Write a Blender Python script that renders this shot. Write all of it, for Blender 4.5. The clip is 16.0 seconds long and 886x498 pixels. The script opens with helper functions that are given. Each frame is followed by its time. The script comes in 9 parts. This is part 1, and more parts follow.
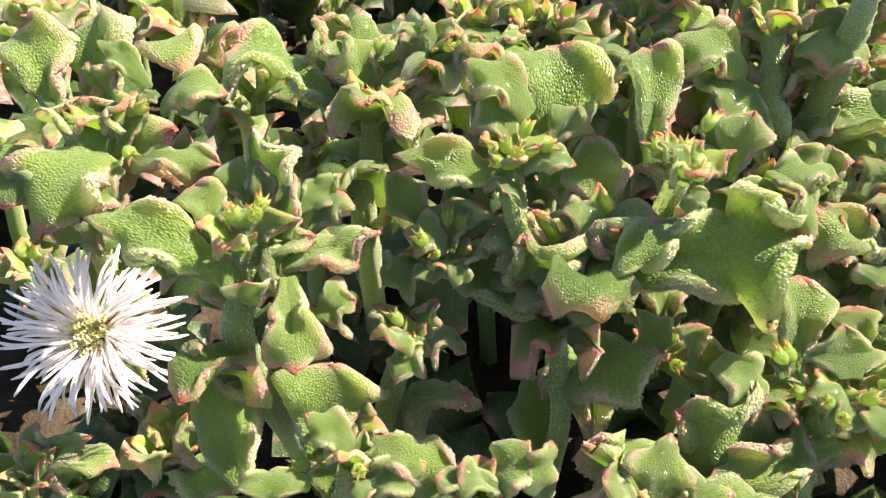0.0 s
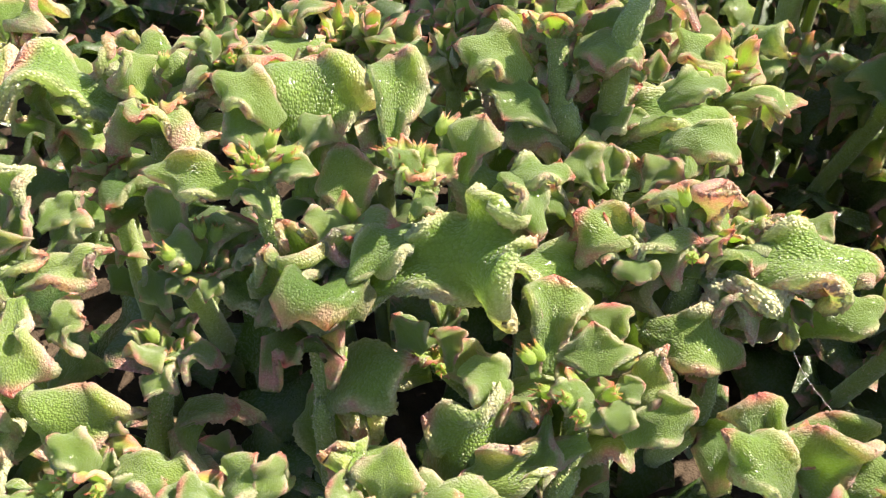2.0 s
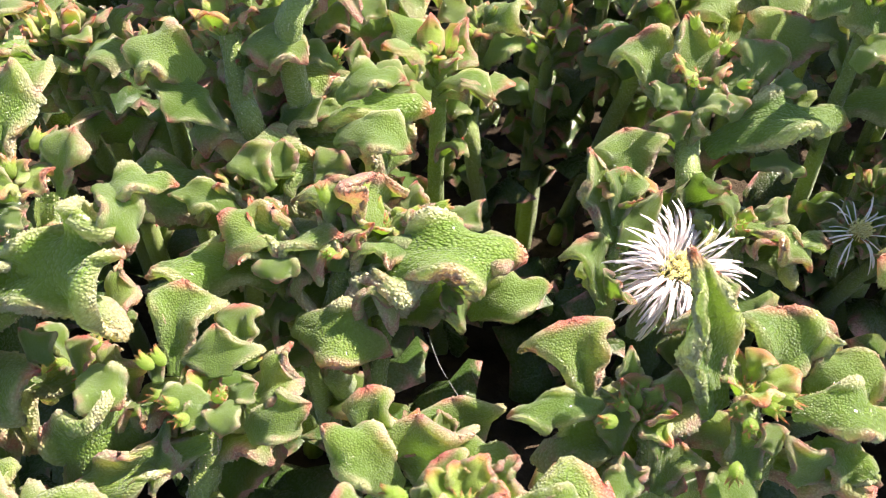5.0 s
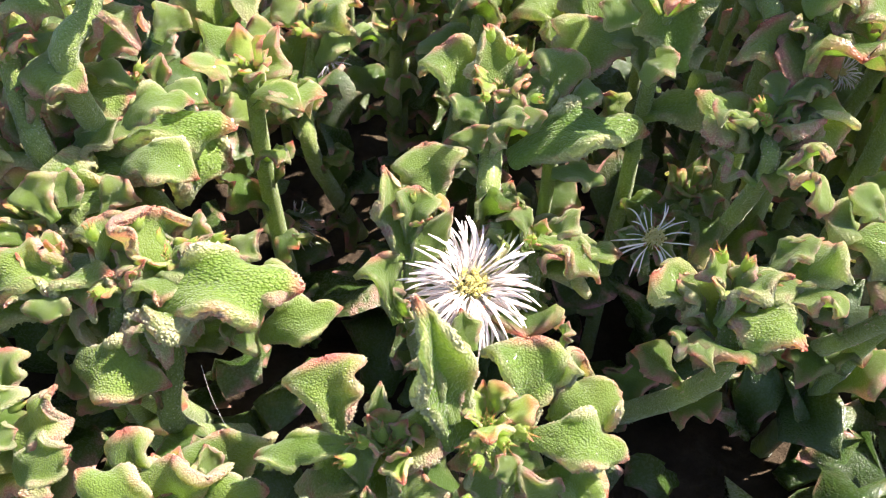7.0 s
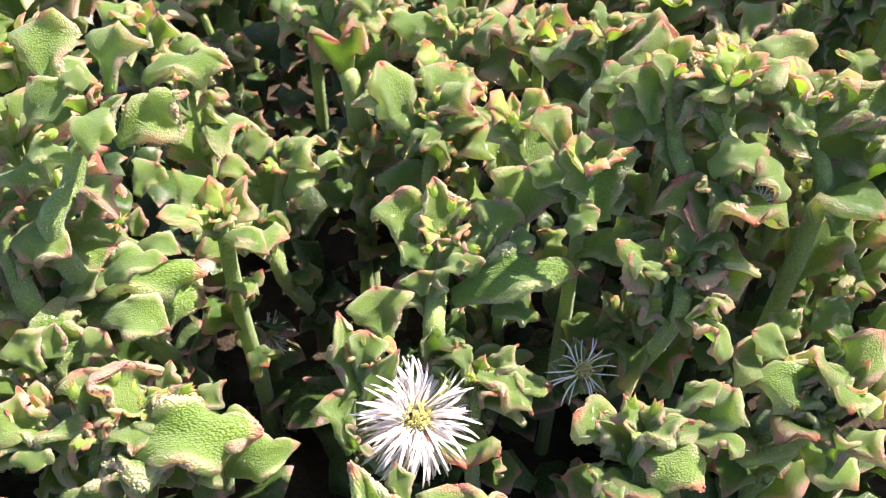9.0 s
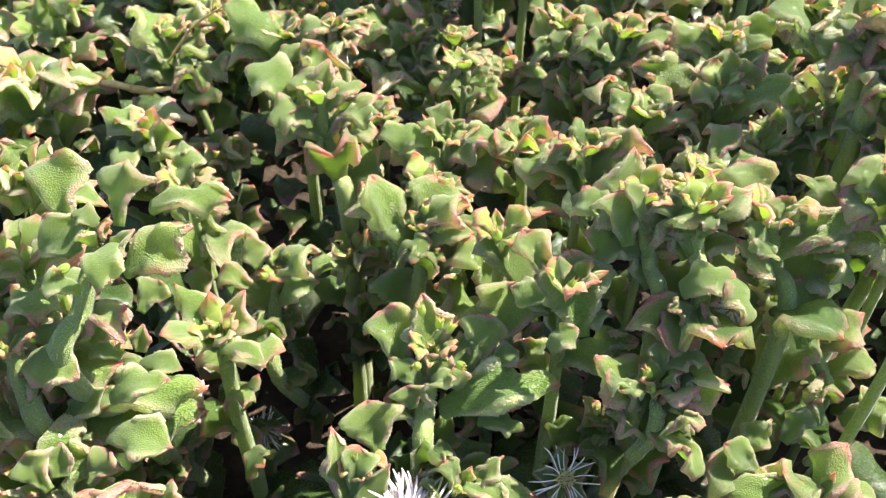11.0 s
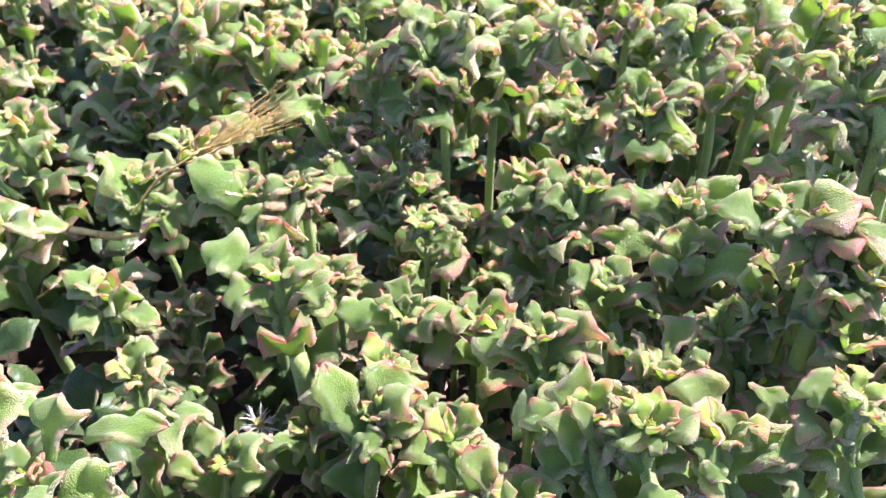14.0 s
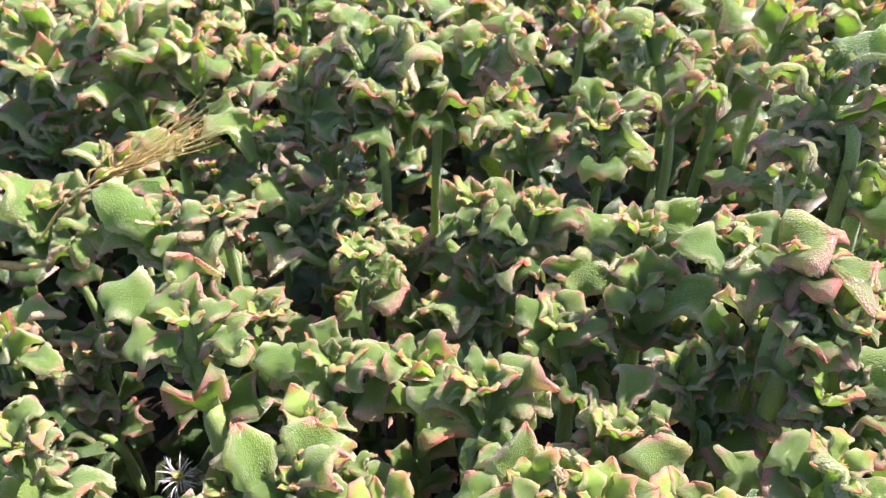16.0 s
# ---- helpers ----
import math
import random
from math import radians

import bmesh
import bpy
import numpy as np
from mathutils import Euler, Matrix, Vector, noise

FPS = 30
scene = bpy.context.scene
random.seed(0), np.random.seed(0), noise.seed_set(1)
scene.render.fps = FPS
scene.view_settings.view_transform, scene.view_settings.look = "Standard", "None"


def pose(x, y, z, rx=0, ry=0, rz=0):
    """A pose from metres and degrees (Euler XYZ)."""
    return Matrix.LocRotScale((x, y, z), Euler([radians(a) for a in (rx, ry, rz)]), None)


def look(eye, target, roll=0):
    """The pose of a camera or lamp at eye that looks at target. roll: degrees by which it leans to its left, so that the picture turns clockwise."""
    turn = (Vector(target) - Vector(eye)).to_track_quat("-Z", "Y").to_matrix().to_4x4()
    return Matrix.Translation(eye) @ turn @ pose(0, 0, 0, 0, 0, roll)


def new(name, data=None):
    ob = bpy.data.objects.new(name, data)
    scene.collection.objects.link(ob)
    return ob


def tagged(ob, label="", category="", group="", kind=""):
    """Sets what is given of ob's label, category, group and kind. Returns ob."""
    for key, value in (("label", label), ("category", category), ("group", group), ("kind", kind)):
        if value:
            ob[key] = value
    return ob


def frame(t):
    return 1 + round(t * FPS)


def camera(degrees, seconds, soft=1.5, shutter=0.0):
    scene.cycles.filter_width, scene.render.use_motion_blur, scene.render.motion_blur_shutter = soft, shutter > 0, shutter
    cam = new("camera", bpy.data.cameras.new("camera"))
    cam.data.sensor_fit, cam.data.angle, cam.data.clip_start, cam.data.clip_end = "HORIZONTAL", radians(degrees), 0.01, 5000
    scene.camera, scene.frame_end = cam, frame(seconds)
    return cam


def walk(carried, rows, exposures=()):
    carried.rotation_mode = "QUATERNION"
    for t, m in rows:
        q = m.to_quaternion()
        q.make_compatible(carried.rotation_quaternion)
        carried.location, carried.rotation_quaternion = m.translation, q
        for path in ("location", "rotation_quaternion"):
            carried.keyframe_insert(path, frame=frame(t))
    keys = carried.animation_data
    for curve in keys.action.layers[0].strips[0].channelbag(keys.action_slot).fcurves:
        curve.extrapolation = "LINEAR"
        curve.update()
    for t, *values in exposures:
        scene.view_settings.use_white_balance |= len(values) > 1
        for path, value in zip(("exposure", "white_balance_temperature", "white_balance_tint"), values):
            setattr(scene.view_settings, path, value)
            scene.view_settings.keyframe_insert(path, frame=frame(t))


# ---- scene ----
# The camera: a phone held over the plants, carried to the right and then raised. Seconds, eye, yaw, pitch, roll.
cam = camera(57.4, 16.0, 1.1)
ROWS = [
    (0, 0.00827, -0.01388, 0.18010, 4.85, -36.61, 2.44),
    (0.5, 0.01427, -0.01396, 0.17995, 4.15, -36.23, 2.35),
    (1, 0.02262, -0.01388, 0.18049, 3.81, -35.94, 1.96),
    (1.5, 0.03346, -0.01201, 0.18119, 3.24, -35.92, 1.74),
    (2, 0.04477, -0.01045, 0.18104, 2.89, -35.99, 1.29),
    (2.5, 0.05273, -0.01084, 0.17979, 2.30, -36.04, 1.06),
    (3, 0.06193, -0.01170, 0.18073, 1.71, -36.46, 0.97),
    (3.5, 0.07075, -0.01256, 0.18088, 1.10, -37.13, 0.90),
    (4, 0.07979, -0.01201, 0.18353, 0.42, -37.53, 0.76),
    (4.5, 0.09025, -0.01076, 0.18424, 0.24, -37.83, 0.38),
    (5, 0.10085, -0.00655, 0.18837, -0.38, -38.72, 0.37),
    (5.2, 0.10507, -0.00608, 0.18899, -0.81, -38.96, 0.58),
    (7.5, 0.14414, 0.00499, 0.21154, -3.39, -43.72, 0.57),
    (8, 0.14867, 0.00764, 0.22121, -2.63, -43.67, -0.30),
    (8.5, 0.14750, 0.00796, 0.22963, -2.92, -42.90, -0.14),
    (9, 0.14851, 0.00281, 0.23470, -3.37, -40.91, 0.21),
    (11.5, 0.15070, 0.00725, 0.26286, -4.03, -37.14, 0.29),
    (12, 0.15436, 0.01365, 0.27004, -3.77, -36.29, -0.00),
    (12.5, 0.15709, 0.01607, 0.27628, -3.68, -35.53, -0.10),
    (13, 0.16021, 0.02051, 0.28111, -3.65, -34.81, -0.11),
    (13.5, 0.16169, 0.02488, 0.28439, -3.76, -34.29, -0.05),
    (14, 0.16559, 0.03081, 0.28790, -3.97, -34.15, -0.13),
    (14.5, 0.17511, 0.03892, 0.28626, -4.32, -34.26, -0.04),
    (15, 0.17722, 0.04415, 0.28291, -4.98, -34.44, 0.17),
    (15.5, 0.17324, 0.04961, 0.28283, -6.08, -34.39, 0.60),
    (16, 0.17839, 0.06014, 0.28236, -6.78, -34.52, 0.59),
]
# the phone brightens and cools its picture a little as it rises: seconds, stops, kelvin, tint
EXPOSURES = [(0, 2.44, 6850, 15), (5, 2.39, 6700, 14), (7.5, 2.49, 6550, 16), (9, 2.49, 6400, 16), (12.5, 2.49, 6050, 21), (14, 2.63, 5700, 24), (15.2, 2.52, 5550, 25), (16, 2.36, 5950, 21)]
walk(cam, [(t, pose(x, y, z, 90 + pitch, 0, yaw) @ pose(0, 0, 0, 0, 0, roll)) for t, x, y, z, yaw, pitch, roll in ROWS], EXPOSURES)
cam.data.dof.use_dof = True
cam.data.dof.focus_distance = 0.165
cam.data.dof.aperture_fstop = 54.0

# Clear sun from the right, under a blue sky.
SUN_TURN, SUN_HEIGHT = radians(66), radians(49)   # clockwise from +y; above the horizon
to_sun = Vector((math.sin(SUN_TURN) * math.cos(SUN_HEIGHT), math.cos(SUN_TURN) * math.cos(SUN_HEIGHT), math.sin(SUN_HEIGHT)))
sun = new("sun", bpy.data.lights.new("sun", "SUN"))
sun.data.energy, sun.data.angle, sun.data.color = 4.2, radians(0.55), (1.0, 0.93, 0.82)
sun.matrix_world = look(to_sun * 20, (0, 0, 0))
world = bpy.data.worlds.new("sky")
scene.world = world
world.use_nodes = True
sky = world.node_tree.nodes.new("ShaderNodeTexSky")
sky.sky_type, sky.sun_disc, sky.sun_elevation, sky.sun_rotation = "NISHITA", False, SUN_HEIGHT, SUN_TURN
world.node_tree.links.new(sky.outputs[0], world.node_tree.nodes["Background"].inputs[0])
world.node_tree.nodes["Background"].inputs[1].default_value = 0.065


# ---- materials ----
class Nodes:
    """A node material with short ways to add and join nodes."""

    def __init__(self, name):
        self.mat = bpy.data.materials.new(name)
        self.mat.use_nodes = True
        self.tree = self.mat.node_tree
        self.bsdf = self.tree.nodes["Principled BSDF"]
        self.out = self.tree.nodes["Material Output"]

    def add(self, kind):
        return self.tree.nodes.new(kind)

    def join(self, a, b):
        self.tree.links.new(a, b)

    def attr(self, name):
        node = self.add("ShaderNodeAttribute")
        node.attribute_name = name
        return node.outputs["Fac"]

    def maths(self, op, a, b=0.5, clamp=False):
        node = self.add("ShaderNodeMath")
        node.operation, node.use_clamp = op, clamp
        for n, v in enumerate((a, b)):
            if isinstance(v, (int, float)):
                node.inputs[n].default_value = v
            else:
                self.join(v, node.inputs[n])
        return node.outputs[0]

    def mix(self, fac, a, b):
        node = self.add("ShaderNodeMix")
        node.data_type = "RGBA"
        for n, v in ((0, fac), (6, a), (7, b)):
            if isinstance(v, (int, float)):
                node.inputs[n].default_value = v
            elif isinstance(v, tuple):
                node.inputs[n].default_value = (*v, 1.0)
            else:
                self.join(v, node.inputs[n])
        return node.outputs[2]

    def noise(self, scale, detail=3.0, rough=0.6, coords="Object"):
        co = self.add("ShaderNodeTexCoord")
        node = self.add("ShaderNodeTexNoise")
        node.inputs["Scale"].default_value, node.inputs["Detail"].default_value, node.inputs["Roughness"].default_value = scale, detail, rough
        self.join(co.outputs[coords], node.inputs["Vector"])
        return node.outputs["Fac"]

    def ramp(self, fac, stops):
        node = self.add("ShaderNodeValToRGB")
        while len(node.color_ramp.elements) < len(stops):
            node.color_ramp.elements.new(0.5)
        for e, (at, c) in zip(node.color_ramp.elements, stops):
            e.position, e.color = at, (*c, 1.0) if isinstance(c, tuple) else (c, c, c, 1.0)
        self.join(fac, node.inputs[0])
        return node.outputs[0]


def leafy(name, dark, light, cells, frost=0.5, relief=0.0006, ruddy=0.2, through_light=0.56, grain=1.0, joined=False):
    """Succulent leaf skin: juicy green mottled at two scales, paler and blushed with red towards margins and tips, under a glittering coat of water cells."""
    n = Nodes(name)
    own = n.add("ShaderNodeNewGeometry").outputs["Random Per Island"] if joined else n.add("ShaderNodeObjectInfo").outputs["Random"]
    broad, fine = n.noise(2.6 * grain, 2.0), n.noise(16.0 * grain, 4.0)
    mixed = n.maths("ADD", n.maths("MULTIPLY", broad, 0.8), n.maths("MULTIPLY", own, 0.5))
    green = n.mix(n.maths("SUBTRACT", mixed, 0.22, True), dark, light)
    edge, tip, bead = n.attr("edge"), n.attr("tip"), n.attr("bead")
    # margins are paler, and blushed pink in patches, differently on every leaf
    pale = n.mix(0.85, light, (0.78, 0.65, 0.45))
    green = n.mix(n.maths("MULTIPLY", edge, n.maths("MULTIPLY", n.maths("ADD", n.maths("MULTIPLY", fine, 0.7), 0.55, True), min(1.0, frost * 1.1)), True), green, pale)
    patchy = n.noise(3.2 * grain, 2.0)
    blush = n.maths("MULTIPLY", edge, n.maths("ADD", n.maths("MULTIPLY", n.maths("SUBTRACT", patchy, 0.5), 6.0), n.maths("ADD", n.maths("MULTIPLY", own, 1.3), ruddy - 0.85)), True)
    red = n.mix(n.noise(7.0 * grain), (0.66, 0.03, 0.035), (0.84, 0.15, 0.12))
    flesh = n.mix(n.maths("MULTIPLY", blush, 0.75), green, (0.74, 0.31, 0.31))
    flesh = n.mix(tip, flesh, red)
    # water cells: a clear dome each, with a dark joint round it and a white glint of scattered light painted into the
    # colour
    co = n.add("ShaderNodeTexCoord")
    vor = n.add("ShaderNodeTexVoronoi")
    vor.inputs["Scale"].default_value = cells * grain
    n.join(co.outputs["Object"], vor.inputs["Vector"])
    far = n.maths("MULTIPLY", vor.outputs["Distance"], 1.35, True)
    dome = n.maths("SQRT", n.maths("SUBTRACT", 1.0, n.maths("MULTIPLY", far, far), True))
    colour = n.mix(n.maths("MULTIPLY", n.maths("POWER", far, 2.0), 0.55), flesh, n.mix(0.6, flesh, (0.01, 0.03, 0.005)))
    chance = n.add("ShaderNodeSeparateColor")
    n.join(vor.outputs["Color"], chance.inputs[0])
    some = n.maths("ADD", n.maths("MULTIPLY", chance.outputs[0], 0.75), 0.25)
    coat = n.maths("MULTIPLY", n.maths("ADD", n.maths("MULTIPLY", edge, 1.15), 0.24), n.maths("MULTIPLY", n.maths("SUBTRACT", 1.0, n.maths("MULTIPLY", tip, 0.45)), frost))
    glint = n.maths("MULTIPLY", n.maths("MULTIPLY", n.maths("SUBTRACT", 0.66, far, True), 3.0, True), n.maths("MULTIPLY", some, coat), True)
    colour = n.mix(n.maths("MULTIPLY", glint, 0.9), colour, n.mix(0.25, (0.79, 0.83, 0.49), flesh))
    # bead colour is whitened as well, most at the tips
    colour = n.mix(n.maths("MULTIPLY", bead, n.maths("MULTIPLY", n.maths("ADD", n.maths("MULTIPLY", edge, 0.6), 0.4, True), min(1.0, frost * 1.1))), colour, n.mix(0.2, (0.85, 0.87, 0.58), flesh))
    bump = n.add("ShaderNodeBump")
    bump.inputs["Strength"].default_value, bump.inputs["Distance"].default_value = 0.85, relief
    n.join(n.maths("MULTIPLY", dome, some), bump.inputs["Height"])
    n.join(bump.outputs[0], n.bsdf.inputs["Normal"])
    n.join(colour, n.bsdf.inputs["Base Color"])
    n.join(n.maths("SUBTRACT", 0.38, n.maths("MULTIPLY", n.maths("MAXIMUM", bead, chance.outputs[1]), 0.24)), n.bsdf.inputs["Roughness"])
    n.bsdf.inputs["Specular IOR Level"].default_value = 0.5
    n.bsdf.inputs["Sheen Weight"].default_value, n.bsdf.inputs["Sheen Roughness"].default_value = 0.5 * frost, 0.35
    glow = n.add("ShaderNodeBsdfTranslucent")
    ruddiness = n.maths("MAXIMUM", tip, blush)
    lit = n.mix(0.5, flesh, n.mix(ruddiness, (0.72, 0.92, 0.28), (0.94, 0.52, 0.42)))
    n.join(n.mix(n.maths("MULTIPLY", glint, 0.3), lit, (0.86, 0.90, 0.62)), glow.inputs[0])
    both = n.add("ShaderNodeMixShader")
    both.inputs[0].default_value = through_light
    n.join(n.bsdf.outputs[0], both.inputs[1])
    n.join(glow.outputs[0], both.inputs[2])
    n.join(both.outputs[0], n.out.inputs["Surface"])
    return n.mat


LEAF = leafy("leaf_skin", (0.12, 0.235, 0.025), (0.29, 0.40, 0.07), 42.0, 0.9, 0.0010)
# older leaves, duller, and darkened further for the shade low on the stems
SHADED_ELDER = leafy("shaded_elder_leaf_skin", (0.045, 0.11, 0.012), (0.10, 0.19, 0.025), 50.0, 0.35)
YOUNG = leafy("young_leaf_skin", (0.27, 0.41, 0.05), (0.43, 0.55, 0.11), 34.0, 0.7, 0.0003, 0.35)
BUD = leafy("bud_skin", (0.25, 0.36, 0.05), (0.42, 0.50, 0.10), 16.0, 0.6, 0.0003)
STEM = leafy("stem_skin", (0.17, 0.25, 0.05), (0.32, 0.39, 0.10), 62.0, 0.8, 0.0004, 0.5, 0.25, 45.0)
# skins at the scale of meshes that hold many leaves: one darkened for shade, then the same as above
SHADED_LOW = leafy("shaded_low_leaf_skin", (0.022, 0.05, 0.007), (0.05, 0.10, 0.016), 42.0, 0.06, 0.0004, 0.2, 0.25, 45.0, True)
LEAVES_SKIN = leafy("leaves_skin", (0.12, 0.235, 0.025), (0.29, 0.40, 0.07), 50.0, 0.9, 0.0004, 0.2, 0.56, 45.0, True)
SHADED_ELDERS_SKIN = leafy("shaded_elders_skin", (0.045, 0.11, 0.012), (0.10, 0.19, 0.025), 50.0, 0.35, 0.0004, 0.2, 0.56, 45.0, True)
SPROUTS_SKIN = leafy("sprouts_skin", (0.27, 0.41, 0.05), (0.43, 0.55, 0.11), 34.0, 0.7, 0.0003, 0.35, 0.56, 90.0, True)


def plain(name, stops, scale, rough, shine=0.4, through_light=0.0, bump_at=0.0):
    n = Nodes(name)
    fac = n.noise(scale, 5.0)
    colour = n.ramp(fac, stops)
    n.join(colour, n.bsdf.inputs["Base Color"])
    n.bsdf.inputs["Roughness"].default_value, n.bsdf.inputs["Specular IOR Level"].default_value = rough, shine
    if bump_at:
        bump = n.add("ShaderNodeBump")
        bump.inputs["Strength"].default_value, bump.inputs["Distance"].default_value = 0.7, bump_at
        n.join(n.noise(scale * 6, 6.0), bump.inputs["Height"])
        n.join(bump.outputs[0], n.bsdf.inputs["Normal"])
    if through_light:
        glow, both = n.add("ShaderNodeBsdfTranslucent"), n.add("ShaderNodeMixShader")
        n.join(colour, glow.inputs[0])
        both.inputs[0].default_value = through_light
        n.join(n.bsdf.outputs[0], both.inputs[1])
        n.join(glow.outputs[0], both.inputs[2])
        n.join(both.outputs[0], n.out.inputs["Surface"])
    return n.mat


SOIL = plain("soil", [(0.3, (0.018, 0.013, 0.009)), (0.55, (0.05, 0.036, 0.024)), (0.8, (0.10, 0.075, 0.05))], 60.0, 0.95, 0.1, 0.0, 0.004)
PETAL = plain("petal", [(0.3, (0.90, 0.80, 0.80)), (0.7, (0.95, 0.93, 0.90))], 400.0, 0.4, 0.5, 0.55)
STAMEN = plain("stamen", [(0.3, (0.78, 0.70, 0.28)), (0.7, (0.93, 0.90, 0.62))], 900.0, 0.6, 0.3, 0.2)
STRAW = plain("straw", [(0.3, (0.48, 0.33, 0.10)), (0.7, (0.74, 0.56, 0.22))], 300.0, 0.55, 0.4, 0.25)
CHAFF = plain("chaff", [(0.3, (0.32, 0.20, 0.06)), (0.7, (0.60, 0.42, 0.14))], 300.0, 0.7, 0.3, 0.1)


# ---- mesh helpers ----
def mesh_of(name, verts, quads, tris, attrs, mats):
    me = bpy.data.meshes.new(name)
    quads, tris = np.asarray(quads, np.int32).reshape(-1, 4), np.asarray(tris, np.int32).reshape(-1, 3)
    me.vertices.add(len(verts))
    me.vertices.foreach_set("co", np.asarray(verts, np.float32).ravel())
    me.loops.add(quads.size + tris.size)
    me.loops.foreach_set("vertex_index", np.r_[quads.ravel(), tris.ravel()])
    me.polygons.add(len(quads) + len(tris))
    me.polygons.foreach_set("loop_start", np.r_[np.arange(len(quads)) * 4, quads.size + np.arange(len(tris)) * 3].astype(np.int32))
    me.polygons.foreach_set("use_smooth", np.ones(len(quads) + len(tris), bool))
    for key, values in attrs.items():
        me.attributes.new(key, "FLOAT", "POINT").data.foreach_set("value", np.asarray(values, np.float32))
    for m in mats:
        me.materials.append(m)
    me.update()
    me.validate()
    return me


def blend(a, b, x):
    x = np.clip((x - a) / (b - a), 0, 1)
    return x * x * (3 - 2 * x)


def pyramids(at, normal, size, height, rng):
    """Small pointed domes: three-sided, set on a surface."""
    k = len(at)
    side = np.cross(normal, rng.normal(size=(k, 3)))
    side /= np.linalg.norm(side, axis=1, keepdims=True) + 1e-9
    other = np.cross(normal, side)
    s = size[:, None]
    low = at - normal * s * 0.25
    rim = [low + side * s, low - side * s * 0.5 + other * s * 0.87, low - side * s * 0.5 - other * s * 0.87]
    top = at + normal * height[:, None]
    v = np.stack([*rim, top], 1).reshape(-1, 3)
    base = np.arange(k)[:, None] * 4
    tris = np.concatenate([base + np.array([a, b, 3]) for a, b in ((0, 1), (1, 2), (2, 0))])
    return v, tris


def leaf_mesh(name, kind, seed, nu, nv, cells, mat, red_from=0.86):
    """A fleshy leaf one unit long from its foot at the origin along +x, upper side +z, pebbled with water cells."""
    rng = np.random.default_rng(seed)
    u = np.linspace(0, 1, nu)[:, None]
    s = np.sin(np.linspace(-np.pi / 2, np.pi / 2, nv))[None, :]
    p = {
        "cup": dict(bend=0.75, hook=-1.5, cup=0.85, wave=0.8, flare=1.3, wide=0.42, peak=0.76, neck=0.24),
        "saddle": dict(bend=-0.55, hook=-0.5, cup=-0.55, wave=1.0, flare=0.2, wide=0.40, peak=0.56, neck=0.36),
        "hook": dict(bend=-0.5, hook=-1.3, cup=0.75, wave=1.3, flare=1.0, wide=0.38, peak=0.58, neck=0.30),
        "wavy": dict(bend=0.3, hook=-1.0, cup=0.5, wave=1.6, flare=1.0, wide=0.41, peak=0.60, neck=0.28),
        "bat": dict(bend=0.25, hook=-0.5, cup=0.45, wave=0.15, flare=0.5, wide=0.44, peak=0.50, neck=0.34, roll=1.5),
        "droop": dict(bend=-1.5, hook=-0.5, cup=-0.5, wave=1.15, flare=0.1, wide=0.38, peak=0.55, neck=0.42),
        "tongue": dict(bend=0.5, hook=-0.7, cup=0.8, wave=0.25, flare=0.4, wide=0.29, peak=0.52, neck=0.55),
    }[kind]
    j = {k: v * rng.uniform(0.8, 1.2) for k, v in p.items()}
    f1, f2, ph1, ph2 = rng.uniform(1.2, 1.9), rng.uniform(1.2, 1.9), *rng.uniform(0, 6.3, 2)
    # the midrib bends evenly, and turns over near its end
    turn = j["bend"] * u + j["hook"] * rng.uniform(0.35, 1.1) * blend(0.55, 1.0, u)
    mx, mz = np.cumsum(np.cos(turn), 0), np.cumsum(np.sin(turn), 0)
    mx, mz = mx - mx[0], mz - mz[0]
    span, dip = math.hypot(mx[-1, 0], mz[-1, 0]), math.atan2(mz[-1, 0], mx[-1, 0])
    mx, mz = (mx * math.cos(dip) + mz * math.sin(dip)) / span, (mz * math.cos(dip) - mx * math.sin(dip)) / span
    turn = turn - dip
    # the blade widens from a narrow foot to its shoulders and draws in to a short point
    peak = j["peak"]
    w = j["wide"] * (j["neck"] + (1 - j["neck"]) * blend(0.02, peak, u))
    fall = np.clip((u - peak) / (1 - peak), 0, 1)
    w = w * (0.5 * (1 - fall ** 2.0) + 0.5 * (1 - fall) ** 1.7) + 0.010
    shoulder = [np.exp(-((u - peak * rng.uniform(0.9, 1.15)) / 0.10) ** 2) * rng.uniform(0.05, 0.38) for _ in range(2)]
    horn = np.where(s < 0, shoulder[0], shoulder[1])
    w = w * (1 + horn)
    wob = np.where(s < 0, np.sin(2 * np.pi * f1 * u + ph1), np.sin(2 * np.pi * f2 * u + ph2))
    a = np.abs(s)
    # each half curls as an arc whose angle wanders along the leaf; the very margin rolls back
    arc = j["cup"] * (0.6 + 0.4 * blend(0, 0.4, u)) + 1.25 * j["wave"] * wob * blend(0.15, 0.55, u) - 1.6 * horn * rng.uniform(-0.4, 1.0) - j.get("roll", 0) * np.exp(-((u - peak - 0.04) / 0.15) ** 2)
    arc = np.where(np.abs(arc) < 0.05, 0.05, arc)
    y = w * np.sin(arc * a) / arc * np.sign(s)
    lift = w * (1 - np.cos(arc * a)) / arc
    rim = blend(0.70, 1.0, a)
    lift = lift - (j["flare"] * 0.36 + 0.06) * w * rim * blend(0.2, 0.5, u)
    lift = lift - 0.07 * w * np.exp(-(a / 0.16) ** 2) * (1 - blend(0.6, 1.0, u))
    k1, k2, k3 = rng.uniform(0, 6.3, 3)
    lift = lift + 0.016 * np.sin(9 * u + 3.4 * s + k1) * blend(0.1, 0.4, u) + 0.010 * np.sin(15 * u - 6 * s + k2) * np.sin(8 * s + k3) * blend(0.1, 0.4, u)
